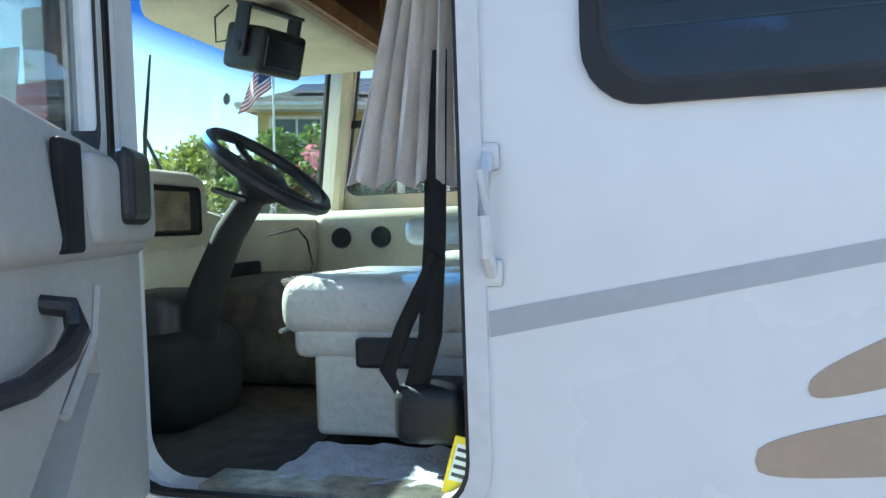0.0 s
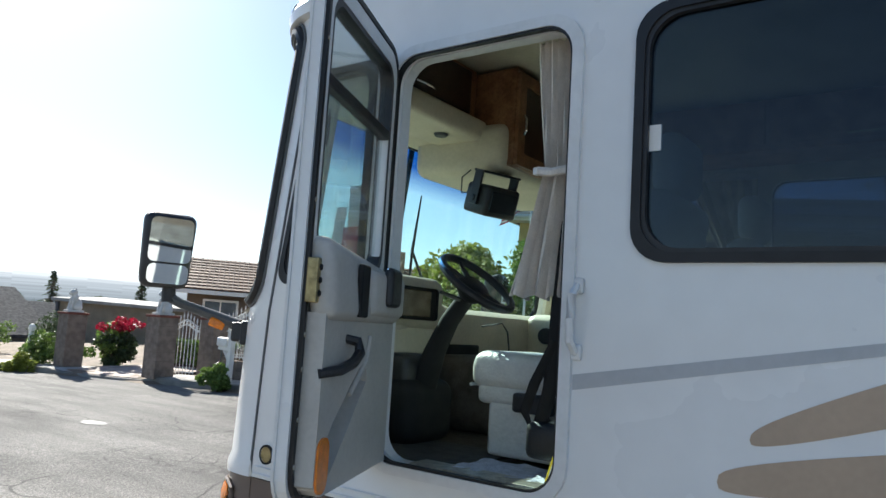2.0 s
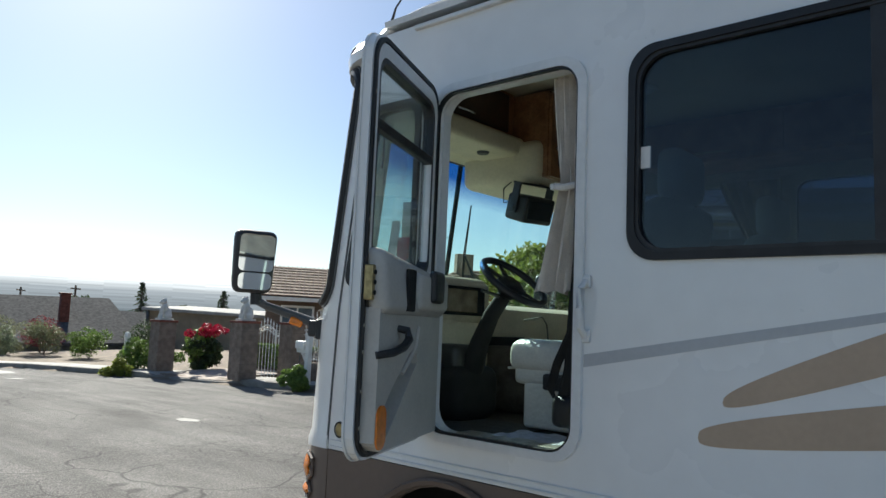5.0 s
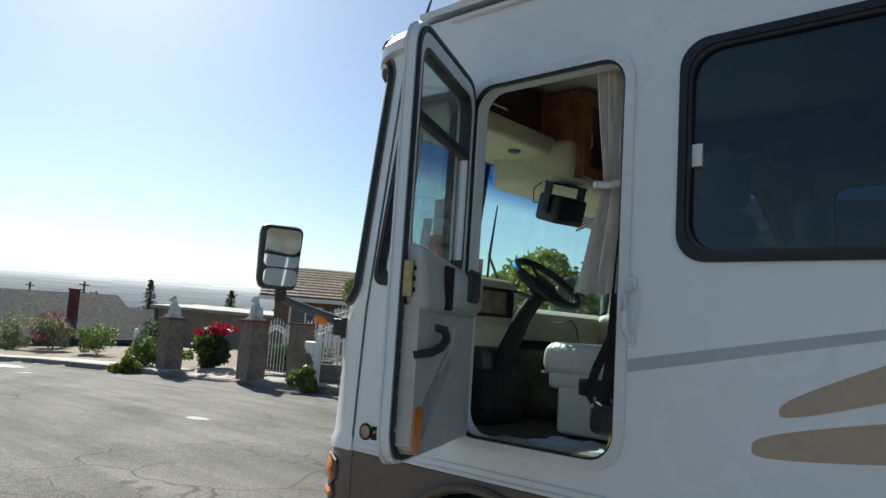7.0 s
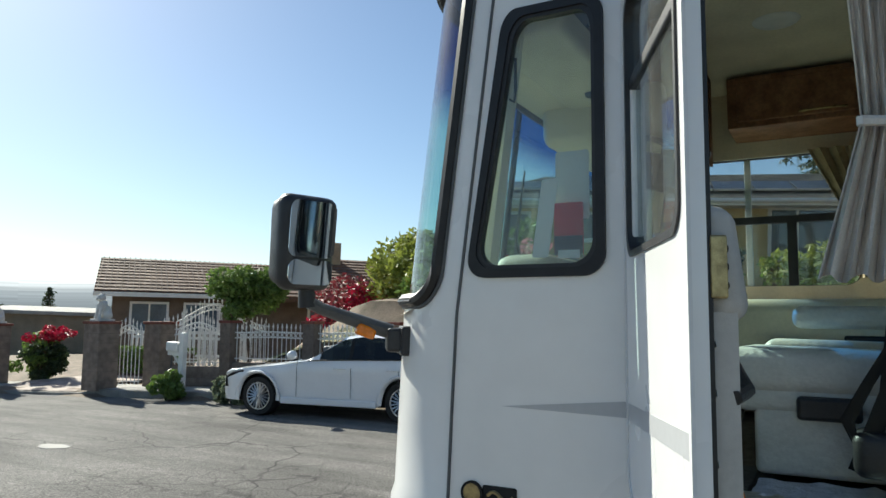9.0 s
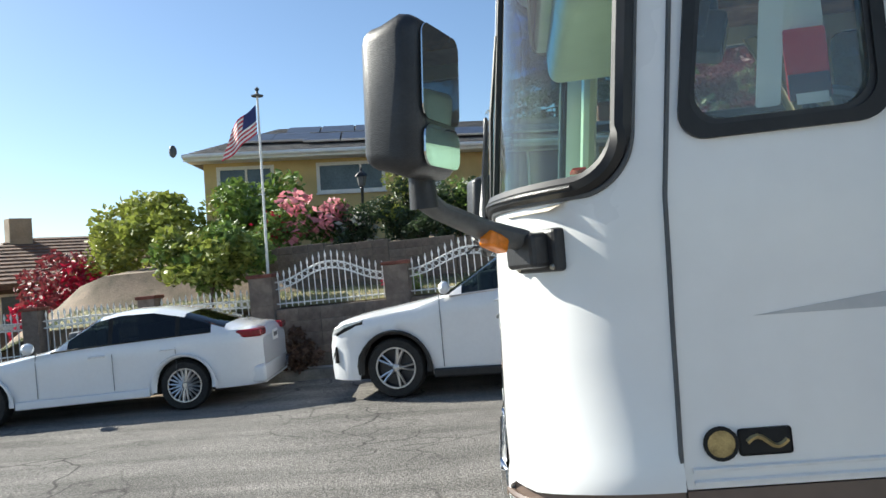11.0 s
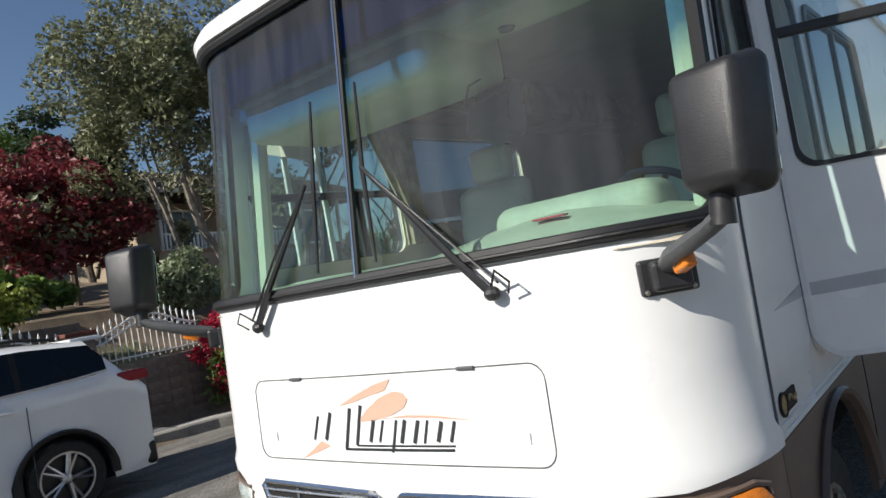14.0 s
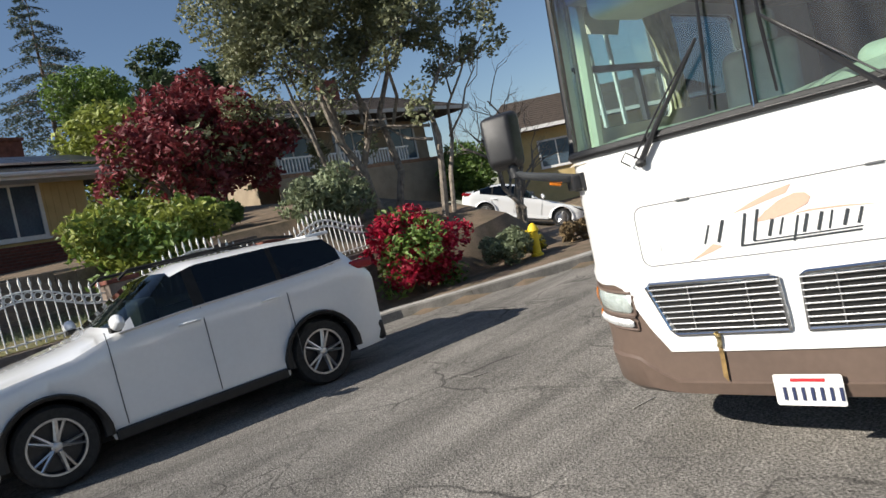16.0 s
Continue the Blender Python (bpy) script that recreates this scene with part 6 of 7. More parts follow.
for k, (x, y) in enumerate([(0.75 + 1.0 * i, 1.1) for i in range(2)] + [(2.65 + 1.03 * i, 0.75) for i in range(10)] + [(2.0 + 1.03 * i, 2.5) for i in range(4)]):
    so = part("solar_panel", bx((0, 0, 0), (0.98, 1.60, 0.04), 0.004, 1), SOLAR, h1, "dark solar panel", pose(x, y - 0.6, 2.62 + (y + 0.15) * 0.284 + 0.10, sl))
    part("panel_edge", bx((-0.008, -0.014, -0.01), (0.99, 0.0, 0.045)), ALLOY, so)
pi = part("vent_pipe", cyl((5.98, 2.9, 3.4), (5.98, 2.9, 4.2), 0.06), PAINTW, h1)
part("pipe_cap", cyl((5.98, 2.9, 4.2), (5.98, 2.9, 4.3), 0.10, 0.075), PAINTW, pi)
part("pipe_flange", cyl((5.98, 2.9, 3.55), (5.98, 2.9, 3.70), 0.14, 0.08), ALLOY, pi)
ch = part("chimney", bx((12.55, 4.9, 2.0), (13.35, 5.6, 4.55)), BRICKR, h1, "red brick chimney")
part("chimney_cap", bx((12.49, 4.84, 4.55), (13.41, 5.66, 4.65), 0.01), BRICKR, ch)
part("eave_bird", ball((-0.55, -0.85, 2.72), (0.10, 0.05, 0.16), 8), GREYPL, h1)

# tiled house behind the gate
H2 = Matrix.Translation((-23.4, 14.6, 1.55)) @ LEAN @ pose(0, 0, 0, 0, 0, 52)
h2 = thing("tiled_house", "brown house with a clay tile roof behind the gate", "house", H2)
part("wall", bx((0.6, 0.6, -2.5), (15.5, 8.0, 0.98)), mat("brown_stucco", (0.17, 0.125, 0.095), 0.9, var=0.1, scale=2, bump=0.3, bscale=90), h2)
for x in (1.3, 3.2, 8.0, 10.5):
    window(h2, x, x + 1.2, -0.4, 0.6, 0.58, (x + 0.6,))
rf = part("roof", hip_roof(bmesh.new(), 0.0, 7.2, 0.0, 8.6, 1.05, 2.35, 0.0), TILE, h2, "clay tile roof")
courses(rf, 0.0, 7.2, 0.0, 4.3, 1.06, 2.36, 11, TILE, name="tile_course", th=0.06)
for k in range(36):
    part("tile_rib", tube([(0.1 + 0.2 * k, -0.02, 1.09), (0.1 + 0.2 * k, 4.3, 2.40)], 0.022, 5), TILE, rf)
rf = part("roof", hip_roof(bmesh.new(), 6.0, 16.5, -0.6, 9.4, 1.0, 2.75, 3.5), TILE, h2)
courses(rf, 6.0, 16.5, -0.6, 4.4, 1.01, 2.76, 13, TILE, 3.5, 3.5, "tile_course", 0.06)
part("fascia", bx((-0.02, -0.06, 0.88), (16.5, -0.02, 1.04)), PAINTW, h2)
part("chimney", bx((9.2, 3.6, 2.0), (10.0, 4.3, 3.5), 0.02), STUCCO2, h2)
part("aerial_mast", tube([(8.4, 3.5, 2.3), (8.4, 3.5, 4.4)], 0.03, 5), GREYPL, h2)
part("aerial_arm", tube([(8.0, 3.5, 4.2), (8.9, 3.5, 4.25)], 0.02, 5), GREYPL, h2)

# grey-roofed houses lower down the street
def grey_house(x, y, z, yaw, L_, dep, rise, wallm, label, chim=False):
    h = thing("grey_house", label, "house", Matrix.Translation((x, y, z)) @ LEAN @ pose(0, 0, 0, 0, 0, yaw), "houses down the street")
    part("wall", bx((0.5, 0.5, -4.0), (L_ - 0.5, dep - 0.5, 2.3)), wallm, h)
    rf_ = part("roof", hip_roof(bmesh.new(), 0, L_, 0, dep, 2.35, 2.35 + rise, dep * 0.12), SHINGLE, h)
    courses(rf_, 0, L_, 0, dep / 2, 2.36, 2.36 + rise, 14, SHINGLE, dep * 0.12, dep * 0.12, th=0.008)
    for k in range(int(L_ // 4)):
        window(h, 1.6 + 4 * k, 2.9 + 4 * k, 0.6, 1.7, 0.48, (2.25 + 4 * k,))
    if chim:
        c_ = part("chimney", bx((L_ * 0.60, 1.7, 2.4), (L_ * 0.60 + 0.42, 2.15, 2.35 + rise + 0.2), 0.02), BRICKR, h, "red brick chimney")
        part("chimney_cap", bx((L_ * 0.60 - 0.05, 1.65, 2.35 + rise + 0.2), (L_ * 0.60 + 0.47, 2.20, 2.35 + rise + 0.28)), BRICKR, c_)
    return h


grey_house(-34.6, 6.2, -2.3, 80, 9.2, 8, 2.0, STUCCO3, "low grey house with a hipped shingle roof", True)
grey_house(-48, 14.0, -2.9, 45, 12, 8, 2.2, STUCCO3, "low grey house wing with a shingle roof")
grey_house(-75, -3.0, -6.0, 60, 18, 9, 2.0, STUCCO3, "distant grey house with a long roof")
sh = thing("flat_shed", "tan flat-roofed shed with a dark tarpaulin end", "shed", Matrix.Translation((-34.7, 16.1, -0.2)) @ LEAN @ pose(0, 0, 0, 0, 0, 30))
part("wall", bx((0, 0, -2), (8.5, 4.0, 2.05)), STUCCO2, sh)
part("roof", bx((-0.3, -0.3, 2.05), (8.8, 4.3, 2.22), 0.03), CONC, sh)
t = bx((-0.12, -0.15, -1.5), (0.02, 3.6, 2.15), 0.0)
bmesh.ops.subdivide_edges(t, edges=t.edges[:], cuts=5, use_grid_fill=True)
for v in t.verts:
    v.co.x += 0.12 * noise.noise(v.co * 1.3)
part("tarpaulin", t, mat("tarp_grey", (0.10, 0.11, 0.13), 0.6, var=0.2, scale=4), sh, "grey tarpaulin", smooth=True)

# house behind the olive trees
H4 = Matrix.Translation((11.15, 25.4, 4.05)) @ LEAN
h4 = thing("porch_house", "tan house with a railed wooden porch", "house", H4)
part("wall", bx((0, 0, -2.5), (10, 8, 2.4)), STUCCO2, h4)
rf = part("roof", hip_roof(bmesh.new(), -0.8, 10.8, -2.4, 8.8, 2.40, 4.2, 0.0), SHINGLE2, h4, "brown shingle roof")
courses(rf, -0.8, 10.8, -2.4, 3.2, 2.41, 4.21, 16, SHINGLE2)
part("fascia", bx((-0.8, -2.46, 2.25), (10.8, -2.4, 2.41)), BEIGE, h4)
part("porch_floor", bx((-0.4, -2.2, 0.0), (10, 0.0, 0.15)), WOOD, h4)
part("porch_skirt", bx((-0.4, -2.2, -2.0), (10, -2.1, 0.0)), STUCCO2, h4)
for k in range(4):
    part("porch_post", bx((-0.3 + 2.9 * k, -2.2, 0.15), (-0.18 + 2.9 * k, -2.08, 2.26)), BEIGE, h4)
rl = part("porch_rail", bx((-0.3, -2.18, 0.72), (6.6, -2.10, 0.79)), PAINTW, h4, "white porch railing")
for k in range(43):
    part("baluster", bx((-0.25 + 0.16 * k, -2.165, 0.2), (-0.19 + 0.16 * k, -2.115, 0.72)), PAINTW, rl)
for x in (1.2, 4.5, 7.5):
    window(h4, x, x + 1.6, 0.45, 1.9, -0.02, (x + 0.8,))
part("chimney", bx((6.4, 2.5, 3.4), (7.2, 3.3, 5.0), 0.02), BRICKR, h4)

h5 = thing("brown_roof_house", "cream house with a low brown shingle roof", "house", Matrix.Translation((22.9, 22.6, 1.2)) @ LEAN @ pose(0, 0, 0, 0, 0, -48))
part("wall", bx((0, 0, -4.5), (10, 7, 2.9)), STUCCO, h5)
rf = part("roof", hip_roof(bmesh.new(), -0.7, 10.7, -0.9, 7.9, 2.95, 4.8, 1.5), SHINGLE2, h5, "brown shingle roof")
courses(rf, -0.7, 10.7, -0.9, 3.5, 2.96, 4.81, 14, SHINGLE2, 1.5, 1.5)
part("fascia", bx((-0.7, -0.95, 2.80), (10.7, -0.9, 2.97)), PAINTW, h5)
window(h5, 2.0, 3.6, 1.0, 2.2, -0.02, (2.8,))


# ---- cars ----
def car(name, label, m, L_, Wd, H_, wb, fo, belt, hood, kind="suv", arch=RUBBER, glass_f=CARGLASS2, glass_r=CARGLASS, wr=0.37, group=""):
    """A car along x, nose at -x, front axle at x = 0, standing on z = 0. Lofted from cross sections, its arches cut out of the sills."""
    c = thing(name, label, "car", m, group)
    x0, x1 = -fo, L_ - fo
    st = sorted(set(list(np.arange(x0, x1, 0.06)) + [x1]))
    prof = kind_prof(kind, x0, x1, wb, H_, belt, hood)

    def ring(x):
        zb, zr, hw, rw_ = prof(x)
        z0 = 0.24
        for ax in (0.0, wb):
            d = abs(x - ax)
            if d < wr + 0.055:
                z0 = max(z0, wr * 0.98 + math.sqrt(max(0, (wr + 0.06) ** 2 - d * d)) - 0.0)
        hw2 = hw
        zs = [z0, max(z0 + 0.006, 0.38), max(z0 + 0.012, 0.56), max(z0 + 0.018, zb - 0.24), max(z0 + 0.024, zb - 0.07), zb]
        ys = [hw2 * 0.955, hw2 * 0.985, hw2 * 0.972, hw2 * 0.988, hw2, hw2 * 0.965]
        pts = list(zip(ys, zs))
        if zr - zb > 0.04:
            pts += [(rw_ + (hw * 0.955 - rw_) * 0.0 + 0.0, zr - 0.06), (rw_ * 0.86, zr - 0.012), (0.0, zr + 0.015)]
        else:
            pts += [(hw * 0.90, zr - 0.012), (hw * 0.6, zr + 0.005), (0.0, zr + 0.015)]
        return [(x, -y, z) for y, z in pts] + [(x, y, z) for y, z in reversed(pts[:-1])]

    R = [ring(x) for x in st]
    body, gs, gf, gr_ = (bmesh.new() for _ in range(4))
    nring = len(R[0])
    groups = {}
    for i in range(len(st) - 1):
        xm = (st[i] + st[i + 1]) / 2
        zb, zr, *_ = prof(xm)
        slope = (prof(st[i + 1])[1] - prof(st[i])[1]) / (st[i + 1] - st[i])
        for k in range(nring - 1):
            who = "body"
            if k in (5, nring - 7) and zr - zb > 0.17 and not any(abs(xm - p) < w_ for p, w_ in prof.pillars) and prof.win[0] < xm < prof.win[1]:
                seg_ = sum(xm > p for p, _ in prof.pillars)
                who = ("side", seg_, k == 5)
            elif k in (5, nring - 7) and zr - zb > 0.17 and prof.win[0] < xm < prof.win[1] - 0.1:
                who = ("pillar", sum(xm > p - w_ for p, w_ in prof.pillars), k == 5)
            elif 6 <= k <= nring - 8 and zr - zb > 0.10 and abs(slope) > 0.33:
                who = "front" if slope > 0 else "rear"
            groups.setdefault(who, []).append((R[i][k], R[i][k + 1], R[i + 1][k + 1], R[i + 1][k]))

    def quads(qs):
        t, seen = bmesh.new(), {}
        for q in qs:
            vs = []
            for p in q:
                key = tuple(round(v, 4) for v in p)
                if key not in seen:
                    seen[key] = t.verts.new(p)
                if seen[key] not in vs:
                    vs.append(seen[key])
            if len(vs) > 2:
                t.faces.new(vs)
        return t

    t = quads(groups["body"])
    for end in (R[0], R[-1]):
        t.faces.new([t.verts.new(p) for p in end])
    part("body", t, CARW, c, "white painted car body", smooth=True)
    for who, qs in groups.items():
        if who == "body":
            continue
        if who[0] == "pillar":
            part("pillar_trim", quads(qs), BLACK, c, smooth=True)
            continue
        g = glass_f if who == "front" or (who != "rear" and who[1] == 0) else glass_r
        part("windscreen" if who == "front" else "rear_window" if who == "rear" else "side_window", quads(qs), g, c, smooth=True)
    part("underbody", bx((x0 + 0.25, -Wd * 0.38, 0.22), (x1 - 0.25, Wd * 0.38, 0.62)), BLACK, c)
    part("cabin_floor", bx((0.4, -Wd * 0.40, 0.6), (wb + 0.3, Wd * 0.40, belt - 0.12)), BLACK, c)
    for x in (1.05, 2.0):
        for y in (-0.38, 0.38):
            part("seat", bx((x, y - 0.24, 0.6), (x + 0.2, y + 0.24, belt + 0.22), 0.05), GREYPL, c)
    for ax in (0.0, wb):
        for s in (-1, 1):
            wheel(c, pose(ax, s * (Wd / 2 - 0.13), wr, 0, 0, 0 if s < 0 else 180), wr, wr * 0.70, 0.235, 5 if kind == "suv" else 10, ALLOYD, ALLOY)
            part("arch_trim", tube([(ax + (wr + 0.075) * math.cos(radians(a)), s * (prof(ax)[2] + 0.004), wr + (wr + 0.075) * math.sin(radians(a))) for a in range(-8, 189, 14)], 0.05, 6, flat=0.5), arch, c, smooth=True)
    for s in (-1, 1):
        yy = s * (prof(0.8)[2])
        part("sill", bx((wr + 0.12, yy - 0.03, 0.23), (wb - wr - 0.12, yy + 0.012, 0.34), 0.02), arch, c)
        mr_ = part("door_mirror", ball((0.72, s * (Wd / 2 + 0.10), belt + 0.07), (0.07, 0.12, 0.08), 12), CARW, c, smooth=True)
        part("mirror_foot", bx((0.66, s * (Wd / 2 + 0.02) - 0.06, belt - 0.02), (0.76, s * (Wd / 2 + 0.02) + 0.06, belt + 0.04), 0.01), BLACK, mr_)
        for x in prof.handles:
            part("door_handle", tube([(x, s * (prof(x)[2] * 0.995 + 0.005), belt - 0.13), (x + 0.06, s * (prof(x)[2] + 0.03), belt - 0.125), (x + 0.17, s * (prof(x)[2] + 0.03), belt - 0.125), (x + 0.22, s * (prof(x)[2] * 0.995 + 0.005), belt - 0.13)], 0.013, 6), CARW, c)
        for x in prof.seams:
            part("door_seam", tube([(x, s * (prof(x)[2] * 0.998 + 0.001), z) for z in (0.36, 0.7, belt - 0.14)] + [(x, s * (prof(x)[2] * 0.965 + 0.002), belt)], 0.005, 4), GREYPL, c)
        part("window_line", tube([(x, s * (prof(x)[2] * 0.965 + 0.006), prof(x)[0] + 0.008) for x in np.linspace(prof.win[0], prof.win[1], 9)], 0.011, 5), ALLOY if kind == "suv" else BLACK, c)
        hx = x0 + 0.10
        hp_ = [(x, s * (prof(x)[2] * 0.975 - d_), prof(x)[0] - e_) for x, d_, e_ in ((x0 + 0.03, 0.12, 0.03), (x0 + 0.14, 0.02, 0.055), (x0 + 0.30, -0.004, 0.04), (x0 + 0.52, -0.004, 0.02))]
        lh = part("headlight", tube(hp_, [0.055, 0.062, 0.05, 0.012], 8), LENS, c, "clear swept headlight", smooth=True)
        part("headlight_bezel", tube([(x, y * 1.003, z - 0.03) for x, y, z in hp_[1:]], [0.05, 0.045, 0.02], 6), BLACK, lh, smooth=True)
        part("fog_recess", tube([(x0 + 0.10, s * (prof(x0 + 0.10)[2] + 0.002), z) for z in (0.66, 0.55, 0.46)], [0.012, 0.022, 0.03], 6), BLACK, c, smooth=True)
        part("tail_light", bx((x1 - 0.34, s * (Wd / 2 - 0.19) - 0.165, belt - 0.08), (x1 + 0.012, s * (Wd / 2 - 0.19) + 0.165, belt + 0.03), 0.03, 3), REDL, c, "red tail light")
    part("lower_grille", bx((x0 - 0.012, -Wd * 0.3, 0.30), (x0 + 0.06, Wd * 0.3, 0.52), 0.02), BLACK, c)
    part("grille", bx((x0 - 0.014, -Wd * 0.22, hood - 0.30), (x0 + 0.05, Wd * 0.22, hood - 0.16), 0.02), GREYPL, c)
    part("rear_bumper", bx((x1 - 0.35, -Wd * 0.455, 0.25), (x1 + 0.015, Wd * 0.455, 0.50), 0.05, 3), arch if kind == "suv" else CARW, c, smooth=True)
    part("plate", bx((x1 + 0.004, -0.16, belt - 0.20), (x1 + 0.018, 0.16, belt - 0.05)), PAPER, c)
    part("plate_bar", bx((x1 + 0.018, -0.12, belt - 0.15), (x1 + 0.021, 0.12, belt - 0.09)), INK, c)
    if kind == "suv":
        for s in (-1, 1):
            part("roof_rail", tube([(0.95, s * 0.60, H_ - 0.03), (1.05, s * 0.60, H_ + 0.04), (2.6, s * 0.59, H_ + 0.045), (2.95, s * 0.58, H_ - 0.01)], 0.018, 6), BLACK, c)
        part("spoiler", bx((x1 - 0.62, -0.62, H_ - 0.075), (x1 - 0.30, 0.62, H_ - 0.03), 0.015), CARW, c)
    return c


def kind_prof(kind, x0, x1, wb, H_, belt, hood):
    if kind == "suv":
        X = (x0, x0 + 0.05, x0 + 0.20, 0.30, 0.62, 1.35, 1.65, 2.6, 3.2, x1 - 0.45, x1 - 0.12, x1)
        T = (hood - 0.36, hood - 0.22, hood - 0.10, hood + 0.05, hood + 0.11, H_ - 0.07, H_, H_ - 0.01, H_ - 0.06, H_ - 0.15, belt - 0.02, belt - 0.14)
        B = (hood - 0.38, hood - 0.25, hood - 0.14, hood - 0.02, belt - 0.06, belt - 0.01, belt, belt + 0.03, belt + 0.06, belt + 0.10, belt - 0.04, belt - 0.16)
        pil, win, han, sea = ((1.56, 0.035), (2.50, 0.035), (x1 - 0.40, 0.02)), (0.75, x1 - 0.40), (1.30, 2.20), (0.62, 1.56, 2.52)
        taper = (0.16, 0.10)
    else:
        X = (x0, x0 + 0.05, x0 + 0.22, 0.35, 0.85, 1.55, 1.85, 2.3, 2.7, 3.4, x1 - 0.08, x1)
        T = (hood - 0.28, hood - 0.16, hood - 0.09, hood + 0.03, hood + 0.09, H_ - 0.05, H_, H_ - 0.01, H_ - 0.10, belt + 0.09, belt + 0.05, belt - 0.10)
        B = (hood - 0.29, hood - 0.17, hood - 0.10, hood - 0.01, belt - 0.03, belt, belt + 0.01, belt + 0.02, belt + 0.03, belt + 0.04, belt + 0.02, belt - 0.12)
        pil, win, han, sea = ((1.75, 0.035), (2.62, 0.03)), (0.95, 3.05), (1.45, 2.40), (0.75, 1.76, 2.60)
        taper = (0.14, 0.14)

    def f(x):
        e0, e1 = max(0, 1 - (x - x0) / 0.45), max(0, 1 - (x1 - x) / 0.45)
        Wd = f.wd
        hw = Wd / 2 - taper[0] * e0 ** 2 * 1.4 - taper[1] * e1 ** 2
        zt, zb = float(np.interp(x, X, T)), float(np.interp(x, X, B))
        rise = max(0.0, zt - zb)
        return zb, zt, hw, hw * 0.955 - 0.30 * min(rise, 0.55)
    f.pillars, f.win, f.handles, f.seams, f.wd = pil, win, han, sea, 1.92 if kind == "suv" else 1.84
    return f


a_suv = math.degrees(math.atan2(7.235 - 6.93, -2.78)) + 180
car("suv", "white sport utility car with black arches at the kerb", pose(-2.74, 8.10, 0.045, 0, 0.7, a_suv), 4.60, 1.92, 1.73, 2.79, 0.90, 1.24, 1.10, "suv", group="parked cars")
car("sedan", "white sedan parked at the kerb", pose(-8.58, 8.13, 0.04, 0, 0.0, 8), 4.56, 1.84, 1.40, 2.68, 0.82, 0.96, 0.86, "sedan", CARW, wr=0.33, group="parked cars")
hx = Vector((-0.582, 0.75, 0.30)).normalized()
hy_ = Vector((0, 0, 1)).cross(hx).normalized()
hz = hx.cross(hy_)
HATCH = Matrix(((hx.x, hy_.x, hz.x, 17.8), (hx.y, hy_.y, hz.y, 16.25), (hx.z, hy_.z, hz.z, -0.27), (0, 0, 0, 1)))
car("hatchback", "white sloping hatchback parked on a steep drive", HATCH, 4.6, 1.84, 1.44, 2.8, 0.90, 0.98, 0.86, "sedan", CARW, wr=0.34, group="parked cars")

# strip of dry lawn between fence and garden wall
xs = list(np.arange(-11.2, 3.6, 0.4))
tagged(part("lawn", grid_surf([[(x, fence_y(x) + 0.32 + 1.2 * k / 4, ground_z(x, fence_y(x) + 0.32 + 1.2 * k / 4) + 0.02) for k in range(5)] for x in xs]), LAWN, smooth=True), "dry yellow-green lawn behind the picket fence", "lawn", kind="structure")
gx = rng.uniform(-11.1, 3.4, 5200)
gy = np.array([fence_y(x) for x in gx]) + rng.uniform(0.34, 1.5, 5200)
gr_p = np.stack([gx, gy, [ground_z(x, y) + 0.05 for x, y in zip(gx, gy)]], 1)
tagged(leaf_mesh(gr_p, 0.05, "grass", LEAFS, None, -1.2, ratio=0.14), "thin dry grass blades on the lawn", "grass", kind="stuff")

# wheeled bin
bn = thing("wheeled_bin", "dark grey wheeled bin on the street", "bin", pose(-11.1, -0.16, road_z(-11.1)))
t = bx((-0.28, -0.33, 0.06), (0.28, 0.33, 0.98), 0.03)
for v in t.verts:
    v.co.x *= 0.82 + 0.18 * v.co.z
    v.co.y *= 0.82 + 0.18 * v.co.z
part("tub", t, BIN, bn)
part("lid", bx((-0.32, -0.38, 0.98), (0.32, 0.36, 1.06), 0.025, 3), BIN, bn)
for s in (-1, 1):
    part("wheel", cyl((s * 0.24, 0.28, 0.10), (s * 0.30, 0.28, 0.10), 0.10), TYRE, bn)
part("handle", tube([(-0.25, 0.40, 0.95), (0.25, 0.40, 0.95)], 0.018, 6), BIN, bn)

# hydrant
hy = thing("fire_hydrant", "yellow fire hydrant among dry plants", "hydrant", Matrix.Translation((7.1, 9.2, ground_z(7.1, 9.2))) @ LEAN)
part("barrel", lathe([(0.13, 0), (0.13, 0.05), (0.09, 0.07), (0.09, 0.5), (0.12, 0.52), (0.12, 0.56), (0.09, 0.62), (0.04, 0.68), (0.0, 0.70)], 16), YELLOW, hy, smooth=True)
part("outlet", cyl((-0.16, 0, 0.38), (0.16, 0, 0.38), 0.05), YELLOW, hy)

# ---- trees and shrubs ----
tree("young_tree", "small round green tree behind the fence", (-6.75, 10.75), [((0, 0, 0), (0.02, 0, 2.0 - ground_z(-6.75, 10.75)), 0.05)], ((0, 0, 2.25 - ground_z(-6.75, 10.75)), (1.15, 0.9, 0.50)), LEAF, 4000, 0.075, second=(LEAFY, 3600, 0.075), clumps=26, cr=0.34)
tree("young_tree", "small round green tree beside the gate", (-11.6, 10.2), [((0, 0, 0), (0.02, 0, 1.3), 0.05)], ((0, 0, 1.95), (0.95, 0.9, 0.5)), LEAF, 9000, 0.055, clumps=30, cr=0.32, depth=1)
bush("yellow-green leafy garden shrub", (-9.2, 13.6), (1.2, 1.0, 0.95), LEAFY, 3600, 0.085)
bush("tall green garden shrub", (-7.2, 14.6), (1.5, 1.0, 0.95), LEAF, 3800, 0.09, (LEAFY, 1200, 0.08))
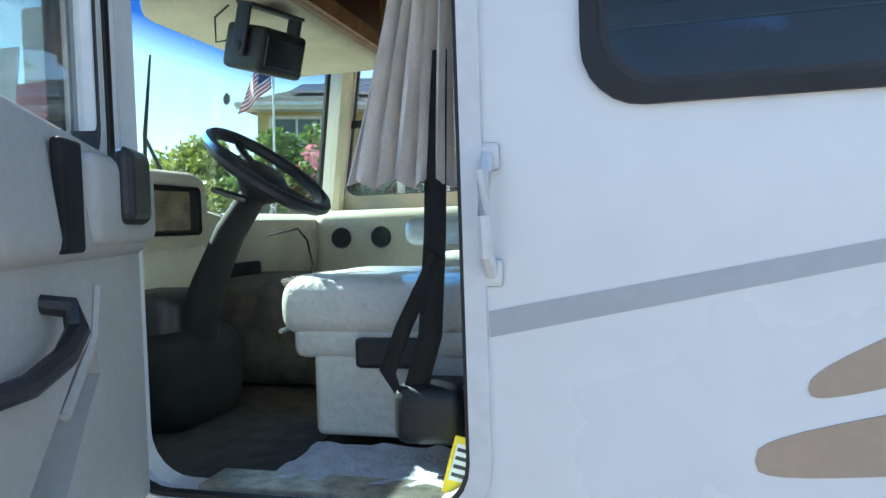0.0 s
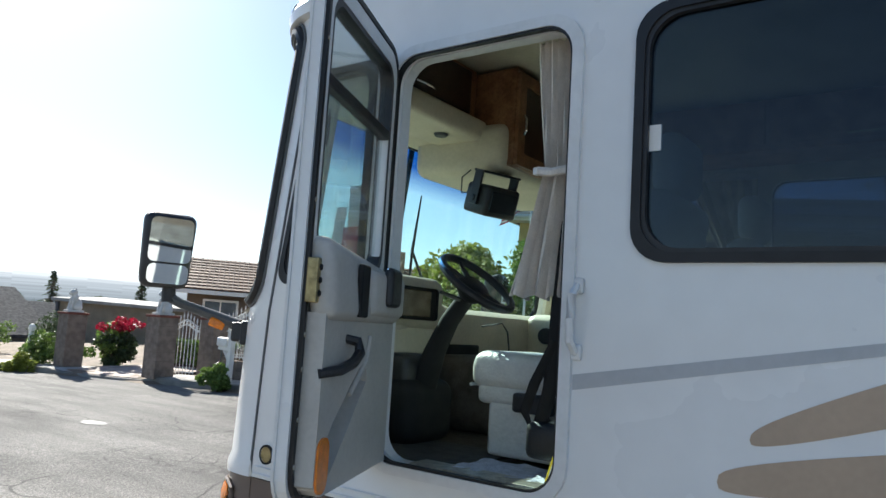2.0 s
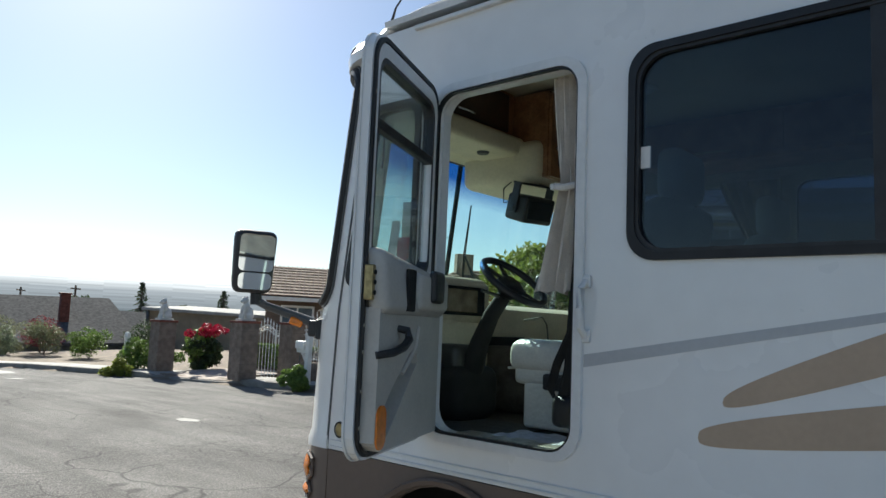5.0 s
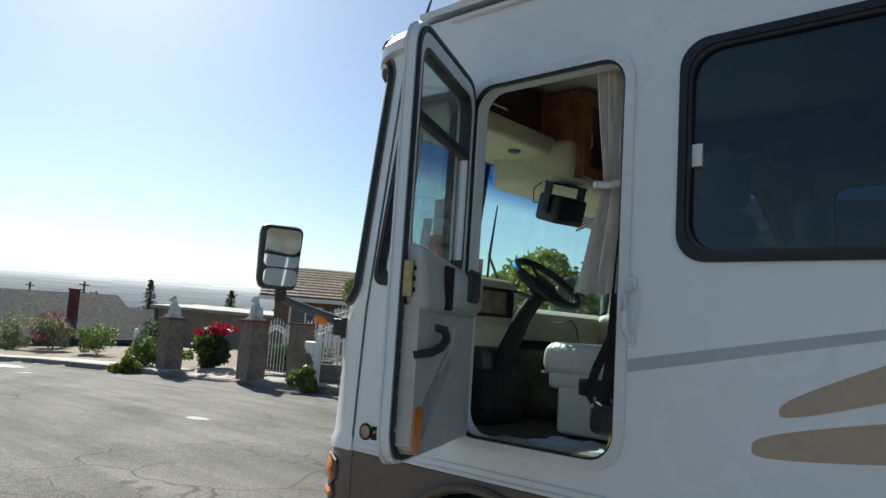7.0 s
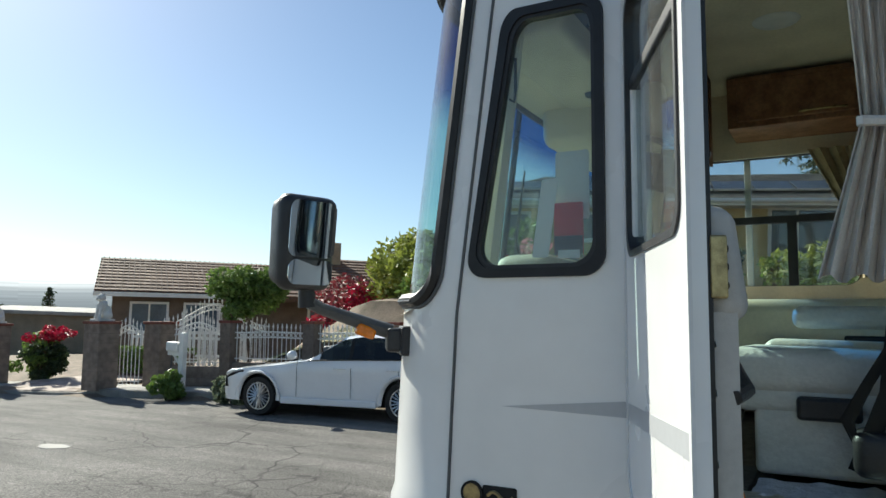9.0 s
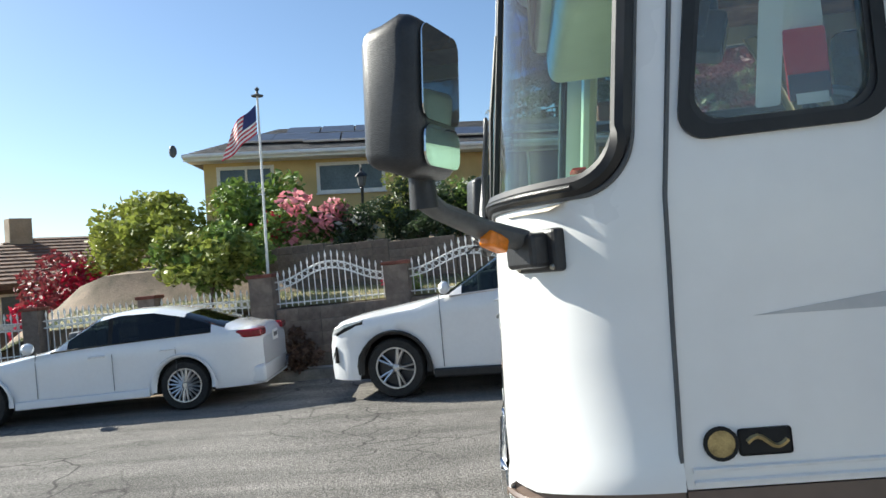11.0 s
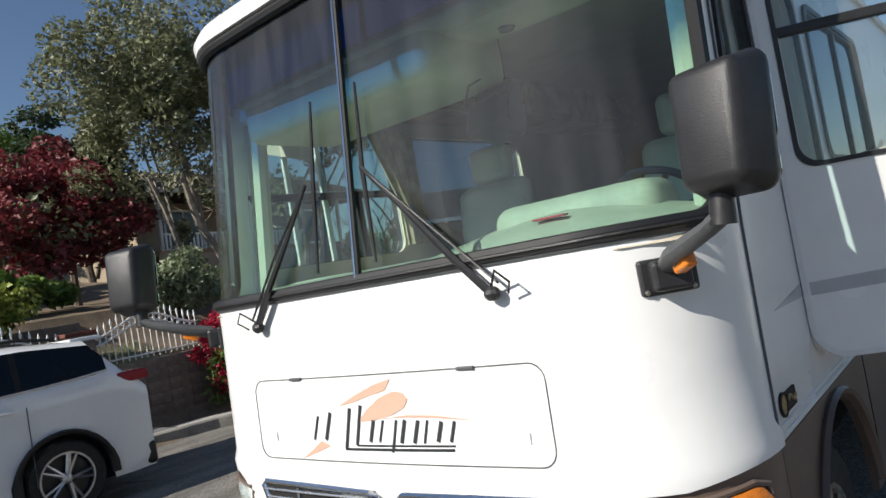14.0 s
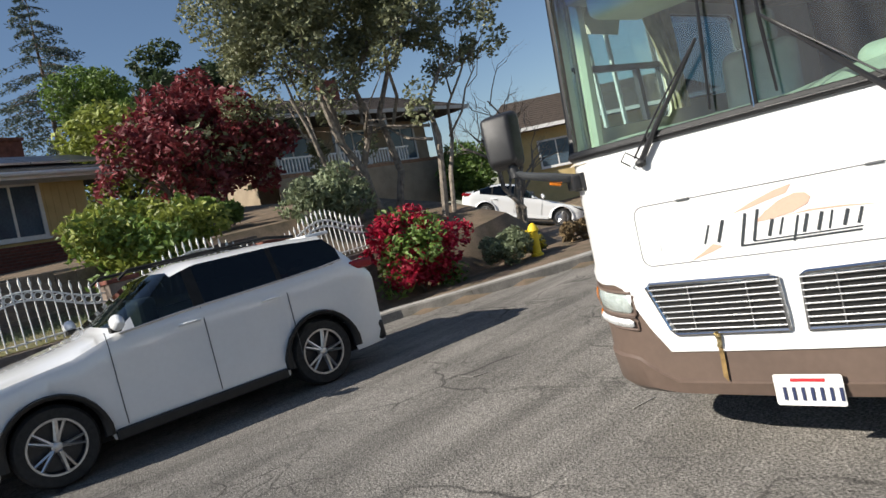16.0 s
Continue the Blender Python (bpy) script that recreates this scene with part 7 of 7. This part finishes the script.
bush("dark crimson leafy garden shrub", (-12.6, 15.5), (1.2, 1.2, 1.3), BLOOM, 3000, 0.09, (LEAFR, 1500, 0.09))
bush("yellow-green garden tree crown", (-11.2, 16.4), (1.4, 1.3, 1.5), LEAFY, 3600, 0.10)
bush("pink rose bush in bloom", (-5.3, 13.2), (0.80, 0.6, 0.72), LEAF, 2600, 0.06, (BLOOMP, 330, 0.11, "bloom"), name="rose_bush", group="roses")
bush("red and green rose bush", (-6.2, 13.0), (0.6, 0.5, 0.55), LEAF, 2000, 0.05, (BLOOM, 160, 0.05, "bloom"), name="rose_bush", group="roses")
bush("white rose bush in bloom", (-4.5, 12.9), (0.5, 0.45, 0.5), LEAFD, 1800, 0.05, (BLOOMW, 160, 0.09, "bloom"), name="rose_bush", group="roses")
bush("dark green clipped shrub", (-3.6, 13.2), (0.6, 0.5, 0.75), LEAFD, 3000, 0.05, (LEAFY, 500, 0.05), group="roses")
bush("dark green garden shrub", (-2.4, 13.6), (0.95, 0.6, 0.62), LEAFD, 3200, 0.06, (LEAF, 800, 0.06))
bush("low dark green shrub", (-3.1, 12.6), (0.4, 0.4, 0.35), LEAFD, 1200, 0.05)
bush("broad drooping yellow-green shrub", (0.3, 11.55), (1.30, 0.9, 0.84), LEAFY, 9500, 0.065, (LEAF, 2500, 0.065), clumps=26, droop=0.4)
bush("green shrub under the maple", (1.9, 14.0), (1.3, 0.9, 0.5), LEAF, 4000, 0.09, (LEAFY, 1200, 0.09))
tree("plum_tree", "spreading dark plum-red garden tree", (2.9, 15.0), [((0, 0, 0), (0.3, 0, 1.3), 0.10), ((0.05, 0, 0.2), (1.0, 0.1, 1.5), 0.07), ((0, 0, 0.2), (-0.6, 0, 1.4), 0.06)], ((0.75, 0, 2.0), (2.2, 1.4, 1.3)), LEAFR, 9500, 0.085, clumps=46, cr=0.45, second=(LEAFO, 1400, 0.08))
tree("plum_tree", "upright dark plum-red garden tree", (4.6, 16.4), [((0, 0, 0), (0.1, 0, 2.0), 0.09)], ((0, 0, 2.9), (1.0, 0.9, 1.2)), LEAFR, 4200, 0.09, clumps=24, cr=0.42)
tree("olive_tree", "tall grey-green tree with several bare trunks", (6.4, 12.9), [((0, 0, 0), (-0.9, 0.2, 3.1), 0.11), ((0.3, 0.1, 0), (0.2, 0.3, 3.4), 0.10), ((0.6, 0, 0), (1.2, 0, 3.6), 0.10), ((-0.3, 0.2, 0), (-1.6, 0.3, 3.0), 0.07)], ((-0.6, 0.3, 5.2), (2.9, 2.0, 1.9)), LEAFO, 34000, 0.062, BARKG, clumps=80, cr=0.60, depth=3, droop=0.3)
tree("olive_tree", "slim bare-trunked tree near the street", (7.2, 11.6), [((0, 0, 0), (0.1, 0, 2.8), 0.085), ((0.3, 0, 0), (0.9, 0.1, 2.6), 0.06)], ((0.3, 0.4, 4.6), (1.6, 1.2, 1.2)), LEAFO, 8000, 0.06, BARKG, clumps=20, cr=0.4, depth=3)
bare = thing("bare_tree", "leafless grey branching street tree", "tree", Matrix.Translation((10.6, 12.2, ground_z(10.6, 12.2) - 0.05)) @ LEAN)
bmt, tips = bmesh.new(), []
for top in ((0.2, 0, 2.6), (0.9, 0.3, 2.4), (-0.5, 0.1, 2.3)):
    limb(bmt, (0, 0, 0), top, 0.08, 0.045, 4, tips, 0.25)
part("trunk", bmt, BARKG, bare, smooth=True)
for x, y, R, h, lm, n in ((8.9, 24.6, (2.3, 2.0, 2.9), 5.8, LEAFD, 8500), (14.0, 37, (2.8, 2.4, 3.2), 6.5, LEAF, 7000), (17.5, 38, (2.8, 2.4, 2.8), 6.0, LEAFD, 5000), (20.0, 37, (3, 2.4, 2.4), 5.5, LEAFO, 5000), (4.3, 21.5, (1.2, 1.2, 1.7), 2.6, LEAFY, 3500), (10.4, 37.0, (3.2, 2.6, 3.4), 9.6, LEAF, 9500), (19.5, 21.8, (1.2, 1.0, 1.2), 2.4, LEAF, 3500)):
    tree("garden_tree", "dense green tree beside the hillside houses", (x, y), [((0, 0, 0), (0.1, 0, h * 0.6), 0.16)], ((0, 0, h), R), lm, int(n * 1.9), 0.105, clumps=44, cr=0.75, group="background trees", depth=2)


def conifer(x, y, H_, R, leaf, n, label, droop=0.35, gap=0.0):
    z0 = ground_z(x, y)
    c = thing("conifer", label, "tree", Matrix.Translation((x, y, z0 - 0.1)) @ LEAN, "conifers")
    part("trunk", tube([(0, 0, 0), (0.05, 0, H_ * 0.5), (0, 0, H_)], [0.32, 0.18, 0.02], 8), BARK, c, smooth=True)
    P, bm = [], bmesh.new()
    tiers = 34
    for k in range(tiers):
        f = (k + 0.5) / tiers
        z = H_ * (0.12 + 0.88 * f)
        r = R * (1 - f) ** 0.8 * rng.uniform(0.7, 1.12) + 0.12
        for j in range(rng.integers(5, 8)):
            a = rng.uniform(0, 2 * math.pi)
            tip = np.array([r * math.cos(a), r * math.sin(a), z - droop * r * 0.5])
            root = np.array([0, 0, z])
            tube([root, (root + tip) / 2 + np.array([0, 0, 0.06 * r]), tip], [0.05 * (1 - f) + 0.012, 0.03, 0.008], 4, bm)
            m_ = max(6, int(n * r / R / tiers / 3.2))
            u = rng.uniform(0.18, 1.0, m_)[:, None]
            P.append(root + (tip - root) * u + rng.normal(size=(m_, 3)) * np.array([0.13, 0.13, 0.07]) * (0.5 + r * 0.28) - np.array([0, 0, 0.12]) * u)
    tagged(part("bough", bm, BARK, c), kind="stuff")
    leaf_mesh(np.concatenate(P), 0.14, "needles", leaf, c, 0.3, ratio=0.34)
    return c


conifer(1.3, 36, 13.2, 4.9, LEAFD, 22000, "tall dark redwood behind the yellow house")
conifer(13.6, 54, 23.6 - ground_z(13.6, 54), 8.0, LEAFB, 26000, "tall blue-green cedar behind houses", 0.5)
conifer(4.6, 44, 13.5, 3.0, LEAFB, 6000, "slim blue-green conifer behind houses")

# street bank on the right
bush("crimson bougainvillea in bloom", (4.5, 9.95), (1.15, 0.7, 0.78), LEAF, 3000, 0.06, (BLOOM, 4200, 0.06, "blossom"), name="bougainvillea", clumps=26)
bush("upright grey-green rosemary bush", (4.6, 12.3), (1.2, 0.8, 0.62), LEAFS, 5200, 0.06, clumps=26, droop=-0.8)
bush("silvery low sage bush", (6.3, 9.3), (0.75, 0.5, 0.45), LEAFS, 3200, 0.05, droop=-0.6)
bush("dry brown tufted plant", (8.6, 9.2), (0.6, 0.4, 0.25), mat("dry_tuft", (0.20, 0.14, 0.07), 0.9, island=0.3), 1800, 0.06, name="dry_plant", droop=-0.8)
bush("dry yellow flowering plant", (7.3, 9.5), (0.35, 0.3, 0.3), BLOOMY, 400, 0.05, (LEAFS, 500, 0.05), name="dry_plant")
bush("dead brown shrub by the wall", (-4.95, 9.75), (0.38, 0.3, 0.34), mat("dead_leaf", (0.10, 0.055, 0.035), 0.95, island=0.3), 1600, 0.05, name="dry_plant")
bush("red flowering pot plant", (-3.3, 10.95), (0.35, 0.25, 0.22), LEAF, 700, 0.04, (BLOOM, 260, 0.045, "blossom"))
# left gardens
bg = bush("dense green bougainvillea topped with crimson, by the pillar", (-17.05, 8.8), (0.42, 0.8, 0.60), LEAFD, 3600, 0.06, (LEAF, 1800, 0.06), name="bougainvillea", clumps=22)
leaf_mesh(cloud(clumpy((0.2, 0.05, 1.18), (0.45, 0.7, 0.14), 12, 0.15), 1000), 0.05, "blossom", BLOOM, bg)
hd_ = thing("clipped_hedge", "low clipped green hedge", "hedge", Matrix.Translation((0, 0, 0)))
P = rng.uniform(0, 1, size=(3600, 3)) * np.array([3.0, 0.6, 0.6])
q = rng.integers(0, 3, 3600)
P[q == 0, 2] = 0.6
P[q == 1, 1] = 0.0
leaf_mesh(P + np.array([-16.6, 10.0, 0.30]), 0.05, "hedge_leaves", LEAF, hd_)
part("hedge_stems", bx((-16.55, 10.1, 0.10), (-13.65, 10.55, 0.80)), BARK, hd_)
pf = thing("picket_fence", "white wooden picket fence behind the hedge", "fence", Matrix.Translation((-17.0, 11.3, 0.35)))
for k in range(22):
    t = bx((k * 0.2, 0, 0.0), (k * 0.2 + 0.09, 0.025, 0.95))
    tube([(k * 0.2 + 0.045, 0.0125, 0.95), (k * 0.2 + 0.045, 0.0125, 1.08)], [0.05, 0.004], 4, t, flat=0.3)
    part("picket", t, PAINTW, pf)
for z in (0.3, 0.75):
    part("rail", bx((0, 0.025, z), (4.4, 0.05, z + 0.07)), PAINTW, pf)
for (x, y, R, lm) in ((-17.8, 6.9, (0.6, 0.5, 0.28), LEAFY), (-18.6, 7.6, (0.8, 0.6, 0.42), LEAF), (-11.5, 7.95, (0.4, 0.3, 0.3), LEAF), (-10.0, 8.2, (0.75, 0.3, 0.25), LEAFS), (-26, 9.5, (1.6, 1.0, 0.6), LEAF), (-29, 9.0, (1.2, 0.9, 0.7), LEAFO), (-32, 8.3, (1.6, 1.0, 0.7), LEAFO), (-30, 7.6, (1.2, 1.0, 0.6), LEAFS), (-24.2, 10.8, (0.9, 0.8, 0.8), LEAFD), (-30.0, 6.1, (0.9, 0.5, 0.2), BLOOMY), (-32.5, 5.2, (1.0, 0.5, 0.2), BLOOMY), (-29, 5.0, (1.2, 0.5, 0.25), LEAFY), (-31, 9.6, (1.0, 1.0, 0.8), LEAFR)):
    bush("rounded garden shrub beside the street", (x, y), R, lm, 3000, 0.045, group="street shrubs")
for (x, y, s) in ((-70, -4, 3.5), (-62, -9, 3.0), (-78, 8, 3.0), (-90, 20, 4.0), (-84, 0, 3.0), (-66, 26, 2.6), (-60, 33, 2.2), (-75, 38, 2.4), (-58, 40, 2.2), (-95, -14, 4), (-57, 34, 1.7), (-54, 37, 1.5), (-50, 33, 1.3), (-66, 20, 1.8)):
    tree("valley_tree", "dark round tree down the hill", (x, y), [((0, 0, 0), (0.1, 0, s), 0.2)], ((0, 0, s * 1.3), (s, s, s * 0.9)), LEAFD, 1500, 0.3, clumps=22, cr=s * 0.35, depth=1, group="valley trees")
for (x, y, h) in ((-62, 29, 7), (-55, 33, 6), (-50, 37, 6.5), (-70, 26, 6)):
    conifer(x, y, h, 1.3, LEAFD, 1500, "slim dark conifer down the hill")
for (x, y) in ((-64, 24), (-68, 21)):
    up_ = thing("utility_pole", "wooden utility pole with a cross arm", "utility pole", Matrix.Translation((x, y, ground_z(x, y))) @ LEAN, "utility poles")
    part("pole", cyl((0, 0, -1), (0, 0, 6.3), 0.12, 0.08), BARK, up_)
    part("cross_arm", bx((-1.0, -0.05, 5.95), (1.0, 0.05, 6.06)), BARK, up_)
# parked van and car far down the street
vn = thing("white_van", "white trailer roof down the street", "trailer", pose(-46, -1.0, ground_z(-46, -1) + 0.0, 0, 0, 60))
part("body", bx((-3.5, -1.2, 0.5), (3.5, 1.2, 2.6), 0.15, 3), CARW, vn)
for x in (-2, 2):
    part("wheel", cyl((x, -1.22, 0.4), (x, -1.0, 0.4), 0.4), TYRE, vn)

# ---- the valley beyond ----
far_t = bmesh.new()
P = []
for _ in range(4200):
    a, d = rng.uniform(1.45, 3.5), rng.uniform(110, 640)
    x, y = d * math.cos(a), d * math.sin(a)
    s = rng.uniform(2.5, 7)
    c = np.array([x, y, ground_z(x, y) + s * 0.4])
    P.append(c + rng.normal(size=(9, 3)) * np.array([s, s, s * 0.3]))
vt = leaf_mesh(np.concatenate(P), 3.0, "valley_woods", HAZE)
tagged(vt, "woods and gardens across the valley floor, tinted with haze", "woods", kind="stuff")
# distance haze is painted: a glowing ramp that whitens towards the skyline
bd_m = bpy.data.materials.new("painted_haze_backdrop")
bd_m.use_nodes = True
nt = bd_m.node_tree
nt.nodes.remove(nt.nodes["Principled BSDF"])
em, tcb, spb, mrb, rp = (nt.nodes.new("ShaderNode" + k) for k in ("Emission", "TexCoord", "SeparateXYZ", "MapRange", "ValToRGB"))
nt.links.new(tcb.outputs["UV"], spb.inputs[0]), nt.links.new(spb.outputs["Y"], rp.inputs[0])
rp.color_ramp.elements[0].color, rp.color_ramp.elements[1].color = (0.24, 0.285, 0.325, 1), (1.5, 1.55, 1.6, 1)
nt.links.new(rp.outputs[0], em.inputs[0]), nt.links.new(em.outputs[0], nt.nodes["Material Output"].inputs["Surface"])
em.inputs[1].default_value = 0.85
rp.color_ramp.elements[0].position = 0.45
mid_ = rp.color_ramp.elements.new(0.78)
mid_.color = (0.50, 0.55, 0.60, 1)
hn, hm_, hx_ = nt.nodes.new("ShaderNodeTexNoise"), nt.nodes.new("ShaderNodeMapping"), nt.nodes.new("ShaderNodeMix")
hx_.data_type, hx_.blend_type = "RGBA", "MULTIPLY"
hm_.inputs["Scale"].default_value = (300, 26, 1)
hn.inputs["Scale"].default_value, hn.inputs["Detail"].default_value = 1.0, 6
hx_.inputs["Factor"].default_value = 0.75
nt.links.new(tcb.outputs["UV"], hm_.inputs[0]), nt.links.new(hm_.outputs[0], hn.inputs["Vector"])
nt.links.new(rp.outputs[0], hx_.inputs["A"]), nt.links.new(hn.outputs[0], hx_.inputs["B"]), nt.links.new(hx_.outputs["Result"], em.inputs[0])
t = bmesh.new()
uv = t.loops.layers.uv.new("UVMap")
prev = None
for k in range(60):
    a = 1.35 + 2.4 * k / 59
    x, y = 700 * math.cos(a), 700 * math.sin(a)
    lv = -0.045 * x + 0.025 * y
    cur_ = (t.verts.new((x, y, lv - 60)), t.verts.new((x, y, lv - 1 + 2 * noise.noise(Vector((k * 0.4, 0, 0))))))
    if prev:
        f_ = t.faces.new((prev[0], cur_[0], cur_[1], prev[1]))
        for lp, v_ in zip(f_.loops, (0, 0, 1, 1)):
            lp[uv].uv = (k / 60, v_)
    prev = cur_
tagged(part("backdrop", t, bd_m), "far side of the valley with painted, glowing haze", "backdrop", kind="structure")
